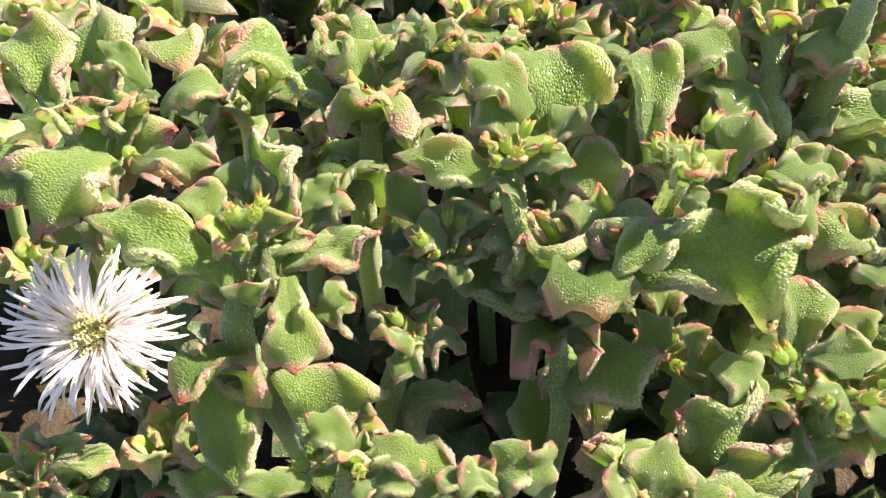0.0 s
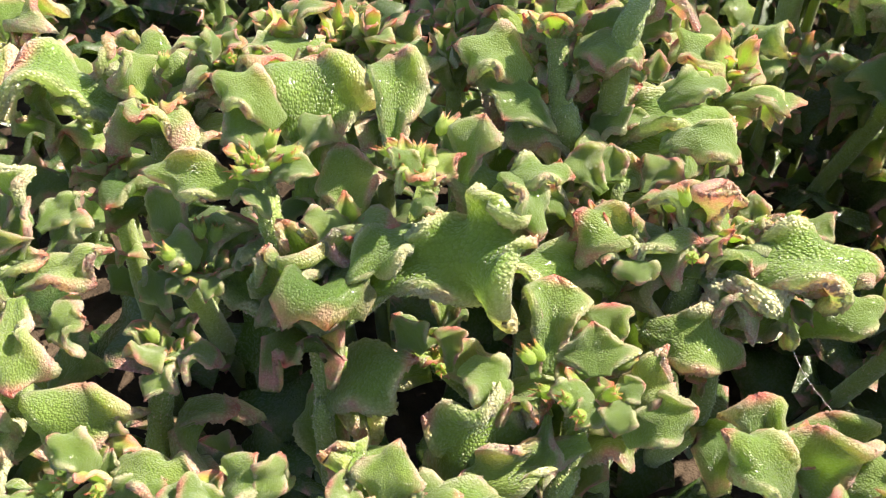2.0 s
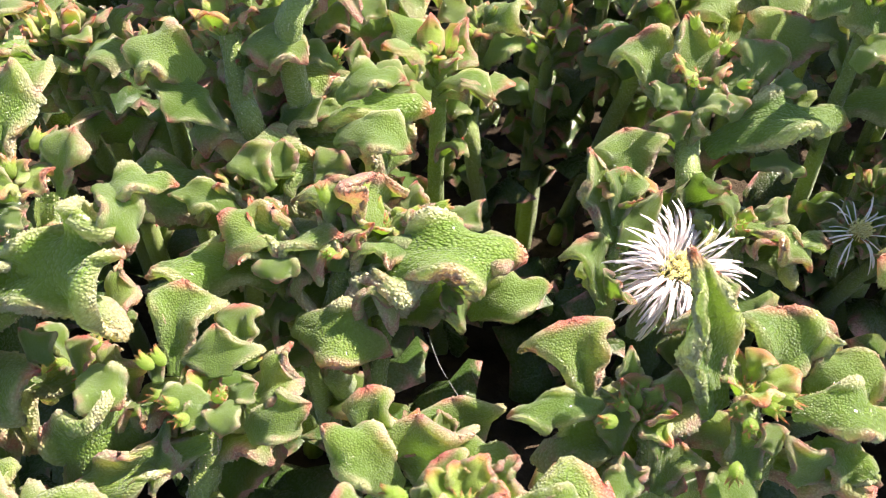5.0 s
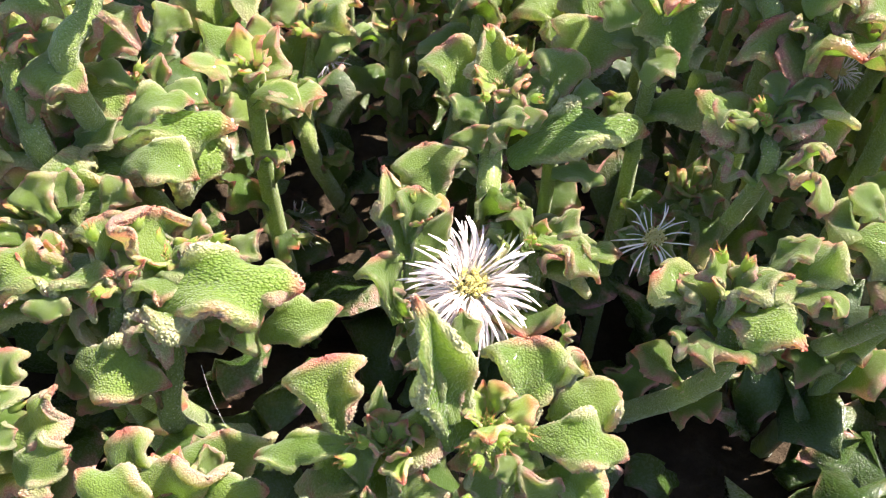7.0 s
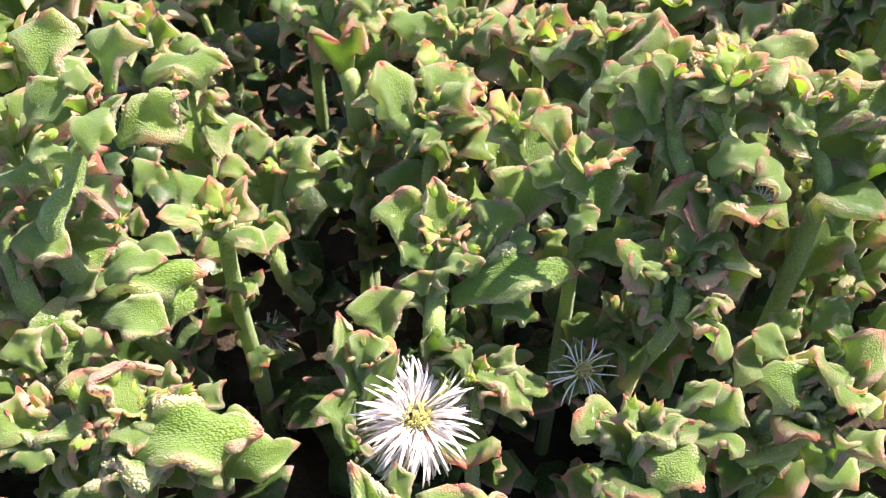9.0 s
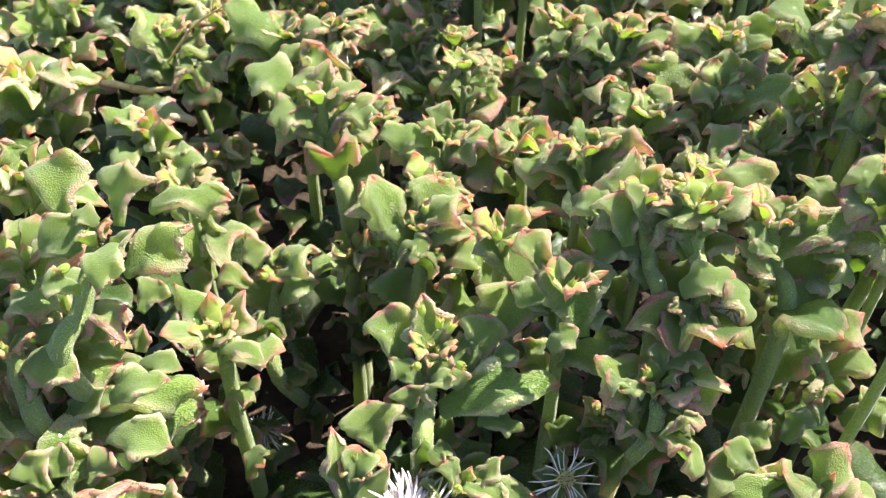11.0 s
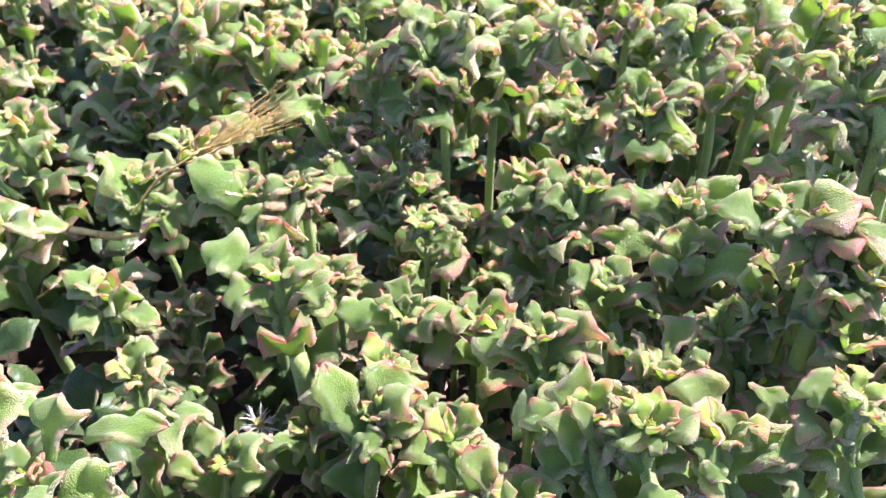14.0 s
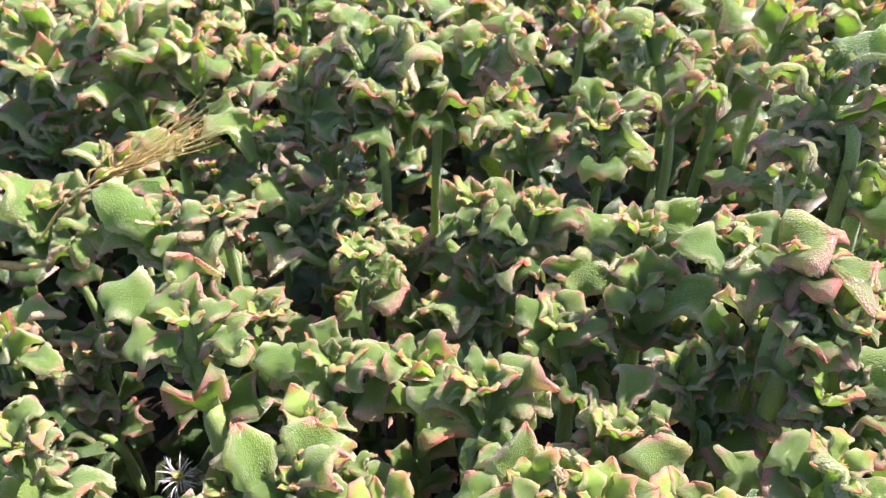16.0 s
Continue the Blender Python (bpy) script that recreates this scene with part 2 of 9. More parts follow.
    lift = lift + w * rim * (0.17 * np.sin(2 * np.pi * 3.3 * u + ph2 + 2 * np.sign(s)) + 0.04 * np.sin(2 * np.pi * 6.1 * u + ph1 * 2)) * blend(0.15, 0.4, u)
    x = mx - np.sin(turn) * lift
    z = mz + np.cos(turn) * lift
    thick = (0.034 + 0.026 * (1 - u)) * np.sqrt(np.clip(1 - a ** 6.0, 0, 1)) * (1 + 1.0 * blend(0.62, 0.88, a) * blend(0.1, 0.4, u)) * np.clip(w / 0.12, 0.35, 1)
    mid = np.stack([x, y, z], -1)
    du, dv = np.gradient(mid, axis=0), np.gradient(mid, axis=1)
    nrm = np.cross(du, dv)
    nrm /= np.linalg.norm(nrm, axis=-1, keepdims=True) + 1e-9
    top, low = mid + nrm * thick[..., None], mid - nrm * thick[..., None]
    verts = np.concatenate([top.reshape(-1, 3), low.reshape(-1, 3)[:, :]])
    g = np.arange(nu * nv).reshape(nu, nv)
    q = np.stack([g[:-1, :-1], g[1:, :-1], g[1:, 1:], g[:-1, 1:]], -1).reshape(-1, 4)
    h = g + nu * nv
    q2 = np.stack([h[:-1, :-1], h[:-1, 1:], h[1:, 1:], h[1:, :-1]], -1).reshape(-1, 4)
    rims = []
    for col, flip in ((0, False), (nv - 1, True)):
        r = np.stack([g[:-1, col], h[:-1, col], h[1:, col], g[1:, col]], -1)
        rims.append(r[:, ::-1] if flip else r)
    ends = [np.stack([g[-1, :-1], h[-1, :-1], h[-1, 1:], g[-1, 1:]], -1), np.stack([g[0, 1:], h[0, 1:], h[0, :-1], g[0, :-1]], -1)]
    quads = np.concatenate([q, q2, *rims, *ends])
    edge = np.clip(blend(0.66, 0.92, a) * blend(0.05, 0.35, u) + blend(0.84, 1.0, u), 0, 1)
    tip = blend(red_from, 1.0, u) * (0.6 + 0.4 * rng.random()) + 0.9 * horn * blend(0.8, 1.0, a) * rng.random()
    edge2, tip2 = np.r_[edge.ravel(), edge.ravel()], np.r_[tip.ravel(), tip.ravel()]
    bead = np.zeros(len(verts))
    tris = np.zeros((0, 3), int)
    if cells:
        # water cells: spread over both sides by area, crowded along the margin
        inner = int(cells * (0.45 if cells > 500 else 0.3))
        area = np.linalg.norm(np.cross(du, dv), axis=-1)[:-1, :-1].ravel()
        pick = rng.choice(len(area), inner, p=area / area.sum())
        iu, iv = pick // (nv - 1) + rng.random(inner), pick % (nv - 1) + rng.random(inner)
        m = cells - inner
        iu = np.r_[iu, rng.uniform(0.12, 1, m) * (nu - 1)]
        iv = np.r_[iv, np.where(rng.random(m) < 0.5, rng.uniform(0, 0.13 * nv, m) * rng.random(m), nv - 1 - rng.uniform(0, 0.13 * nv, m) * rng.random(m))]
        iu, iv = np.clip(iu, 0, nu - 1.001), np.clip(iv, 0, nv - 1.001)
        a0, b0 = iu.astype(int), iv.astype(int)
        fu, fv = (iu - a0), (iv - b0)

        def at(grid):
            if grid.ndim == 2:
                grid = grid[..., None]
            fa, fb = fu[:, None], fv[:, None]
            return (grid[a0, b0] * (1 - fa) + grid[a0 + 1, b0] * fa) * (1 - fb) + (grid[a0, b0 + 1] * (1 - fa) + grid[a0 + 1, b0 + 1] * fa) * fb

        up = rng.random(cells) < 0.55
        n0 = at(nrm)
        pos = np.where(up[:, None], at(top), at(low))
        nn = np.where(up[:, None], n0, -n0)
        out = np.where(s[0][np.clip(np.round(iv).astype(int), 0, nv - 1)] > 0, 1.0, -1.0)[:, None] * at(dv) / (np.linalg.norm(at(dv), axis=1, keepdims=True) + 1e-9)
        lean = blend(0.8, 1.0, np.abs(at(s + 0 * u)[:, 0]))[:, None]
        nn = nn * (1 - 0.8 * lean) + out * lean
        nn /= np.linalg.norm(nn, axis=1, keepdims=True) + 1e-9
        size = rng.uniform(0.006, 0.010, cells) * (1.1 if cells > 500 else 1.5) * (1 + 1.5 * lean[:, 0])
        pv, pt = pyramids(pos, nn, size, size * rng.uniform(0.8, 1.3, cells), rng)
        tris = pt + len(verts)
        verts = np.concatenate([verts, pv])
        edge2 = np.r_[edge2, np.repeat(at(edge)[:, 0], 4)]
        tip2 = np.r_[tip2, np.repeat(at(tip)[:, 0], 4)]
        bead = np.r_[bead, np.tile([0.45, 0.45, 0.45, 1.0], cells) * np.repeat(rng.uniform(0.5, 1.0, cells), 4)]
    return mesh_of(name, verts, quads, tris, {"edge": edge2, "tip": np.clip(tip2, 0, 1), "bead": bead}, [mat])


KINDS = ("cup", "saddle", "hook", "wavy", "tongue", "bat", "droop")
# three grades of detail, each with five shapes of every kind, and the same for young leaves
GRADES = ((11, 8, 0), (16, 10, 130), (27, 15, 850))
LEAVES = [{k: [leaf_mesh("leaf", k, 10 * n + i, nu, nv, c, LEAF) for i in range(5)] for n, k in enumerate(KINDS)} for nu, nv, c in GRADES]
SPROUTS = [{k: [leaf_mesh("leaf", k, 70 + 10 * n + i, nu * 2 // 3, nv * 3 // 4, c // 6, YOUNG, 0.68) for i in range(4)] for n, k in enumerate(KINDS)} for nu, nv, c in GRADES]
# older leaves in the skin that has shade put into its green
SHADED_ELDERS = [{k: [leaf_mesh("leaf", k, 130 + 10 * n + i, nu - 3, nv - 1, c // 5, SHADED_ELDER, 0.9) for i in range(4)] for n, k in enumerate(KINDS)} for nu, nv, c in GRADES[:2]]
LOW = [leaf_mesh("leaf", k, 210 + n, 7, 5, 0, SHADED_LOW) for n, k in enumerate(KINDS[:5])]


def bud_mesh(seed, cells):
    """A small urn-shaped flower bud one unit tall, closed by five spreading pointed lobes with red ends."""
    rng = np.random.default_rng(seed)
    nu, nv = (9, 20) if cells else (7, 15)
    t, ang = np.linspace(0, 1, nu)[:, None], np.linspace(0, 2 * np.pi, nv, endpoint=False)[None, :]
    lobe = np.clip(np.cos(5 * ang + rng.uniform(0, 6)), 0, 1) ** 1.5 * (1 + 0.35 * np.cos(ang + rng.uniform(0, 6)))
    r = 0.08 + 0.26 * np.sin(np.pi * np.clip(1.25 * t, 0, 1)) ** 0.8
    r = r + blend(0.5, 0.86, t) * (0.34 * lobe - 0.02)
    r = r * (1 - 0.98 * blend(0.88, 1.0, t)) + 0.01
    high = 0.72 * np.minimum(t / 0.7, 1) + blend(0.5, 0.86, t) * 0.34 * lobe
    high = high * (1 - blend(0.88, 1.0, t)) + 0.62 * blend(0.88, 1.0, t)
    v = np.stack([r * np.cos(ang), r * np.sin(ang), high], -1).reshape(-1, 3)
    g = np.arange(nu * nv).reshape(nu, nv)
    n = np.roll(g, -1, 1)
    quads = np.stack([g[:-1], n[:-1], n[1:], g[1:]], -1).reshape(-1, 4)
    tip = (blend(0.62, 0.84, t) * (1 - 0.6 * blend(0.88, 1, t)) * lobe).clip(0, 1).ravel()
    edge, bead, tris = 0.5 * tip, np.zeros(len(v)), np.zeros((0, 3), int)
    if cells:
        k = rng.integers(nv, nu * nv - nv, cells)
        at = v[k] + rng.normal(scale=0.02, size=(cells, 3))
        nn = np.stack([at[:, 0], at[:, 1], 0.25 * (at[:, 2] - 0.4)], -1)
        nn /= np.linalg.norm(nn, axis=1, keepdims=True)
        size = rng.uniform(0.018, 0.034, cells)
        pv, pt = pyramids(at, nn, size, size, rng)
        tris = pt + len(v)
        tip, edge = np.r_[tip, np.repeat(tip[k], 4)], np.r_[edge, np.repeat(edge[k], 4)]
        bead = np.r_[bead, np.tile([0.1, 0.1, 0.1, 0.8], cells)]
        v = np.concatenate([v, pv])
    return mesh_of("bud", v, quads, tris, {"edge": edge, "tip": tip, "bead": bead}, [BUD])


BUDS = {True: [bud_mesh(i, 110) for i in range(4)], False: [bud_mesh(i, 0) for i in range(4)]}


def tube(points, radii, ring=10, cells=0, seed=0):
    """A smooth fleshy stem through the points, as arrays, with water cells standing on it."""
    rng = np.random.default_rng(seed)
    pts, rad = np.array(points, float), np.array(radii, float)
    k = np.linspace(0, len(pts) - 1, 6 * (len(pts) - 1) + 1)
    i = np.clip(k.astype(int), 0, len(pts) - 2)
    f = (k - i)[:, None]
    ext = np.vstack([2 * pts[0] - pts[1], pts, 2 * pts[-1] - pts[-2]])
    p0, p1, p2, p3 = ext[i], ext[i + 1], ext[i + 2], ext[i + 3]
    path = 0.5 * (2 * p1 + (p2 - p0) * f + (2 * p0 - 5 * p1 + 4 * p2 - p3) * f ** 2 + (3 * p1 - p0 - 3 * p2 + p3) * f ** 3)
    r = np.interp(k, np.arange(len(rad)), rad)
    way = np.gradient(path, axis=0)
    way /= np.linalg.norm(way, axis=1, keepdims=True) + 1e-12
    a = np.empty_like(way)
    side = np.cross(way[0], (0.31, 0.55, -0.75))
    for n, d in enumerate(way):         # carry the ring along without twisting it
        side = side - d * (side @ d)
        side = side / np.linalg.norm(side)
        a[n] = side
    b = np.cross(way, a)
    ang = np.linspace(0, 2 * np.pi, ring, endpoint=False)
    wob = 1 + 0.06 * rng.normal(size=(len(path), ring))
    nrm = a[:, None] * np.cos(ang)[None, :, None] + b[:, None] * np.sin(ang)[None, :, None]
    v = (path[:, None] + nrm * (r[:, None] * wob)[..., None]).reshape(-1, 3)
    g = np.arange(len(path) * ring).reshape(-1, ring)
    n = np.roll(g, -1, 1)
    quads = np.stack([g[:-1], n[:-1], n[1:], g[1:]], -1).reshape(-1, 4)
    bead, tris = np.zeros(len(v)), np.zeros((0, 3), int)
    if cells:
        j = rng.integers(0, len(v), cells)
        nn = nrm.reshape(-1, 3)[j] + 0.3 * rng.normal(size=(cells, 3))
        nn /= np.linalg.norm(nn, axis=1, keepdims=True)
        jr = np.repeat(r, ring)[j][:, None]
        at = v[j] + way[j // ring] * rng.uniform(-0.8, 0.8, (cells, 1)) * jr
        size = rng.uniform(0.00014, 0.00026, cells)
        pv, pt = pyramids(at, nn, size, size * 1.2, rng)
        tris = pt + len(v)
        bead = np.r_[bead, np.tile([0.5, 0.5, 0.5, 1.0], cells)]
        v = np.concatenate([v, pv])
    return v, quads, tris, {"edge": 0.7 * bead, "tip": np.zeros(len(v)), "bead": bead}


# ---- ice plants ----
def plant(x, y, z, label="sunlit ice plant shoot with frosted green leaves and red-tipped margins"):
    """An ice plant shoot: an Empty at its foot, under which its stems, leaves and buds hang."""
    ob = new("ice_plant")
    ob.location = (x, y, z)
    return tagged(ob, label, "plant", "ice plant shoots")


def put(name, me, parent, m):
    if isinstance(parent, list):        # a far shoot, to be joined with others
        parent.append((me, m))
        return None
    ob = new(name, me)
    ob.parent = parent
    ob.matrix_parent_inverse = Matrix.Translation(-parent.location)
    ob.matrix_basis = m
    return ob


def frame_on(foot, way, up):
    x = way.normalized()
    z = (up - x * up.dot(x))
    z = z.normalized() if z.length > 1e-6 else Vector((0, -1, 0))
    return Matrix.Translation(foot) @ Matrix((x, z.cross(x), z)).transposed().to_4x4()


def leaf(p, foot, tip, wide, kind="wavy", heart=None, lean=0.0, fine=2, pick=None, young=False, shaded_elder=False, face=None):
    """One leaf from foot to tip. wide: its breadth against the mesh's own; heart: the middle of the rosette, to which its upper side turns, unless face says where."""
    foot, tip = Vector(foot), Vector(tip)
    way = tip - foot
    heart = Vector(heart) if heart else foot
    flat = (tip + foot) / 2 - heart
    flat.z = 0
    inward = -flat.normalized() if flat.length > 1e-4 else Vector((0, 0, 0))
    up = Vector(face) if face else Vector((0, 0, 1)) + inward * 0.8
    shapes = (SPROUTS if young else SHADED_ELDERS if shaded_elder else LEAVES)[fine][kind]
    n = pick if pick is not None else int(abs(foot.x * 7919 + tip.y * 6271 + tip.z * 3571) * 1000)
    m = frame_on(foot, way, up) @ pose(0, 0, 0, lean)
    size = way.length
    deep = size * (0.55 + 0.45 * min(wide, 1.2))
    return put("leaf", shapes[n % len(shapes)], p, m @ Matrix.Diagonal((size, size * wide, deep, 1)))


def bud(p, foot, tip, fine=2, wide=1.0):
    foot, tip = Vector(foot), Vector(tip)
    way = tip - foot
    n = int(abs(foot.x * 7919 + tip.y * 6271) * 1000)
    m = frame_on(foot, way, Vector((0.3, 0.2, 1))) @ pose(0, 0, 0, 0, 90, 0)
    s = way.length
    return put("bud", BUDS[fine > 0][n % 4], p, m @ Matrix.Diagonal((s * wide, s * wide, s, 1)))


def crown(p, heart, size, seed, fine=2):
    """The small red-tipped young leaves and buds that crowd the middle of a head."""
    rng = random.Random(seed)
    heart = Vector(heart)
    TAKEN.append((heart.x, heart.y, 0.018 if fine == 2 else 0.030))
    for n in range(7 if fine else 5):
        a = n * 2.4 + rng.uniform(-0.3, 0.3)
        way = Vector((math.cos(a) * 0.8, math.sin(a) * 0.8 - 0.1, rng.uniform(0.35, 1.2))).normalized()
        base = heart + Vector((math.cos(a), math.sin(a), 0)) * size * 0.15
        leaf(p, base, base + way * size * rng.uniform(0.7, 1.2), rng.uniform(0.8, 1.2), rng.choice(("tongue", "tongue", "cup", "saddle")), heart, rng.uniform(-15, 15), fine, rng.randrange(99), True)
    for n in range(3 if fine == 2 else 1):
        way = Vector((rng.uniform(-0.7, 0.7), rng.uniform(-0.9, 0.5), 1)).normalized()
        bud(p, heart, heart + way * size * rng.uniform(0.34, 0.46), fine, rng.uniform(0.8, 1.0))


def whorl(p, heart, size, seed, fine=2, count=5):
    """Middling leaves that fill a head between its young middle and its large leaves."""
    rng = random.Random(seed)
    heart = Vector(heart)
    for n in range(count):
        a = n * 2.4 + rng.uniform(-0.4, 0.4)
        way = Vector((math.cos(a), math.sin(a), rng.uniform(0.25, 1.0))).normalized()
        base = heart - Vector((0, 0, size * rng.uniform(0.35, 0.8))) + Vector((math.cos(a), math.sin(a), 0)) * size * 0.12
        leaf(p, base, base + way * size * rng.uniform(1.0, 1.5), rng.uniform(0.85, 1.15), rng.choice(KINDS[:4]), heart, rng.uniform(-20, 20), fine, rng.randrange(99))


def clothe(p, points, size, seed, first=0.1, last=0.75, count=6, fine=1):
    """Leaves in turning order along a stem."""
    rng = random.Random(seed)
    pts = [Vector(q) for q in points]
    for n in range(count):
        f = (first + (last - first) * (n + rng.uniform(-0.3, 0.3)) / max(1, count - 1)) * (len(pts) - 1)
        i = max(0, min(int(f), len(pts) - 2))
        at = pts[i].lerp(pts[i + 1], f - i)
        a = n * 2.4 + rng.uniform(-0.5, 0.5)
        way = Vector((math.cos(a), math.sin(a), rng.uniform(0.2, 1.3))).normalized()
        # all but the topmost leaves take the skin darkened for shade
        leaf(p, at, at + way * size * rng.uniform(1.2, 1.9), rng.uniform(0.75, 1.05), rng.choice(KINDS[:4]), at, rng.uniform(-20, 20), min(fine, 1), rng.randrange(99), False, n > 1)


def stem(p, points, radii, fine=2):
    pts = [Vector(q) for q in points]
    n = int(abs(pts[0].x * 7919 + pts[0].y * 6271) * 1000)
    v, quads, tris, attrs = tube(pts, radii, (6, 9, 12)[fine], (0, 150, 600)[fine], n)
    return put("stem", mesh_of("stem", v, quads, tris, attrs, [STEM]), p, Matrix())


def rosette(p, heart, size, seed, fine=0, tilt=0.5, count=6, foot=None, thick=0.0024):
    """A shoot's head that grew by itself: crossed pairs of leaves, the outer ones long and spreading, buds in the middle, and its stem."""
    rng = random.Random(seed)
    heart = Vector(heart)
    axis = Vector((rng.uniform(-1, 1) * 0.35 * tilt, rng.uniform(-1, 1) * 0.35 * tilt - 0.08, 1)).normalized()
    side = axis.orthogonal().normalized()
    side = Matrix.Rotation(rng.uniform(0, 6.28), 3, axis) @ side
    for n in range(count):
        f = n / max(1, count - 1)
        # crossed pairs: two wide leaves that arch out and down, then steeper and smaller ones
        out = Matrix.Rotation((n % 2) * math.pi + (n // 2) * 1.35 + rng.uniform(-0.35, 0.35), 3, axis) @ side
        rise = math.radians((22 if n < 2 else 38 + 38 * f) + rng.uniform(-12, 12))
        way = out * math.cos(rise) + axis * math.sin(rise)
        length = size * (1.25 - 0.75 * f) * rng.uniform(0.8, 1.2)
        base = heart - axis * size * (0.5 - 0.5 * f) + out * size * 0.08
        kind = rng.choice(("droop", "droop", "hook", "wavy") if n < 2 else ("cup", "wavy", "bat", "cup", "droop") if f < 0.7 else ("tongue", "bat", "cup"))
        leaf(p, base, base + way * length, rng.uniform(0.62, 0.9), kind, heart, rng.uniform(-18, 18), fine, rng.randrange(99), f > 0.7)
    for n in range(2):
        out = Matrix.Rotation(rng.uniform(0, 6.28), 3, axis) @ side
        way = axis + out * rng.uniform(0.1, 0.9)
        base = heart + out * size * rng.uniform(0.03, 0.2) - axis * size * 0.08
        bud(p, base, base + way.normalized() * size * rng.uniform(0.2, 0.34), fine, rng.uniform(0.5, 0.8))
    if foot:
        low = Vector(foot)
        start = heart - axis * size * 0.05
        a, b = start.lerp(low, 0.35) - Vector((axis.x, axis.y, 0)) * size * 0.4, start.lerp(low, 0.7)
        stem(p, [start, a, b, low], [thick * 0.8, thick, thick * 1.15, thick * 1.3], fine)
        # leaves stand out from the stem below the head
        below = 7
        for n in range(below):
            at = start.lerp(low, 0.08 + 0.58 * (n + rng.uniform(0, 0.8)) / below)
            a = n * 2.4 + rng.uniform(-0.5, 0.5)
            way = Vector((math.cos(a), math.sin(a), rng.uniform(0.1, 1.2))).normalized()
            # from the fourth down they take the skin darkened for shade
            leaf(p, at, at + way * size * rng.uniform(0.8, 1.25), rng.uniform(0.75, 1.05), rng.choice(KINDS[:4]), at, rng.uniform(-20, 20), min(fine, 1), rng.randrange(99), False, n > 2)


def flower(heart, face, size, seed, n_petals=180, label="open ice plant flower with thin white petals and yellow heart"):
    """An open flower: two rows of thread-thin white petals, a ring of stamens, a green calyx and a short stalk."""
    rng = np.random.default_rng(seed)
    ob = tagged(new("flower"), label, "flower", "ice plant flowers")
    ob.matrix_world = Matrix.Translation(heart) @ Vector(face).to_track_quat("Z", "Y").to_matrix().to_4x4()

    def under(name, me, m=Matrix()):
        o = new(name, me)
        o.parent, o.matrix_basis = ob, m
        return o

    r = size / 2
    for k in range(5):
        # five petal shapes, shared round the flower
        w = r * rng.uniform(0.017, 0.025)
        t = np.linspace(0, 1, 9)
        rise, droop = rng.uniform(0.18, 0.42), rng.uniform(0.25, 0.6)
        mid = np.stack([r * (0.2 + 0.8 * t), 0.05 * r * np.sin(3 * t + k), r * (rise * np.sin(1.7 * t) - droop * t ** 2.4 * 0.6)], -1)
        ww = w * np.clip(np.minimum(1.0, 0.5 + 1.4 * t) * np.where(t > 0.97, 0.45, 1.0), 0.2, 1)
        ring = np.linspace(0, 2 * np.pi, 6, endpoint=False)
        v = (mid[:, None] + np.stack([0 * ring, np.cos(ring), 0.45 * np.sin(ring)], -1)[None] * ww[:, None, None]).reshape(-1, 3)
        g = np.arange(54).reshape(9, 6)
        nx = np.roll(g, -1, 1)
        q = np.stack([g[:-1], nx[:-1], nx[1:], g[1:]], -1).reshape(-1, 4)
        q = np.concatenate([q, [[48, 49, 50, 51], [48, 51, 52, 53]]])
        me = mesh_of("petal", v, q, [], {}, [PETAL])
        for i in range(n_petals // 5):
            under("petal", me, pose(0, 0, 0, rng.uniform(-10, 10), rng.uniform(-32, 24), 360 * (i * 5 + k + rng.uniform(-0.6, 0.6)) / n_petals) @ Matrix.Diagonal((rng.uniform(0.62, 1.06),) * 3).to_4x4())
    v, q, off = [], [], 0
    for i in range(90):
        a, d = rng.uniform(0, 6.28), r * rng.uniform(0.02, 0.26)
        top = np.array([math.cos(a) * d * rng.uniform(0.6, 1.2), math.sin(a) * d * rng.uniform(0.6, 1.2), r * rng.uniform(0.16, 0.30)])
        pv, pq, _, _ = tube([(math.cos(a) * d, math.sin(a) * d, 0), top * (0.95, 0.95, 0.6), top], [r * 0.012, r * 0.012, r * 0.028], 5, 0, i)
        v.append(pv), q.append(pq + off)
        off += len(pv)
    under("stamen_ring", mesh_of("stamen_ring", np.concatenate(v), np.concatenate(q), [], {}, [STAMEN]))["label"] = "ring of pale yellow stamens"
    calyx = under("calyx", BUDS[True][seed % 4], pose(0, 0, -r * 0.62) @ Matrix.Diagonal((r * 0.75, r * 0.75, r * 0.72, 1)))
    for i in range(5):
        a = i * 1.256 + 0.4
        way = Vector((math.cos(a), math.sin(a), 0.25)).normalized()
        m = frame_on(way * r * 0.1 + Vector((0, 0, -r * 0.3)), way, Vector((0, 0, 1)))
        sepal = under("sepal", LEAVES[1]["tongue"][i % 5], m @ Matrix.Diagonal((r * 0.75, r * 0.7, r * 0.7, 1)))
        sepal.parent, sepal.matrix_parent_inverse = calyx, calyx.matrix_basis.inverted()
    v, q, t, attrs = tube([(0, 0, -r * 0.5), (r * 0.1, 0, -r * 1.1), (r * 0.4, -r * 0.2, -r * 2.2)], [r * 0.13, r * 0.12, r * 0.14], 9, 120, seed)
    under("stalk", mesh_of("stalk", v, q, t, attrs, [STEM]))
    return ob


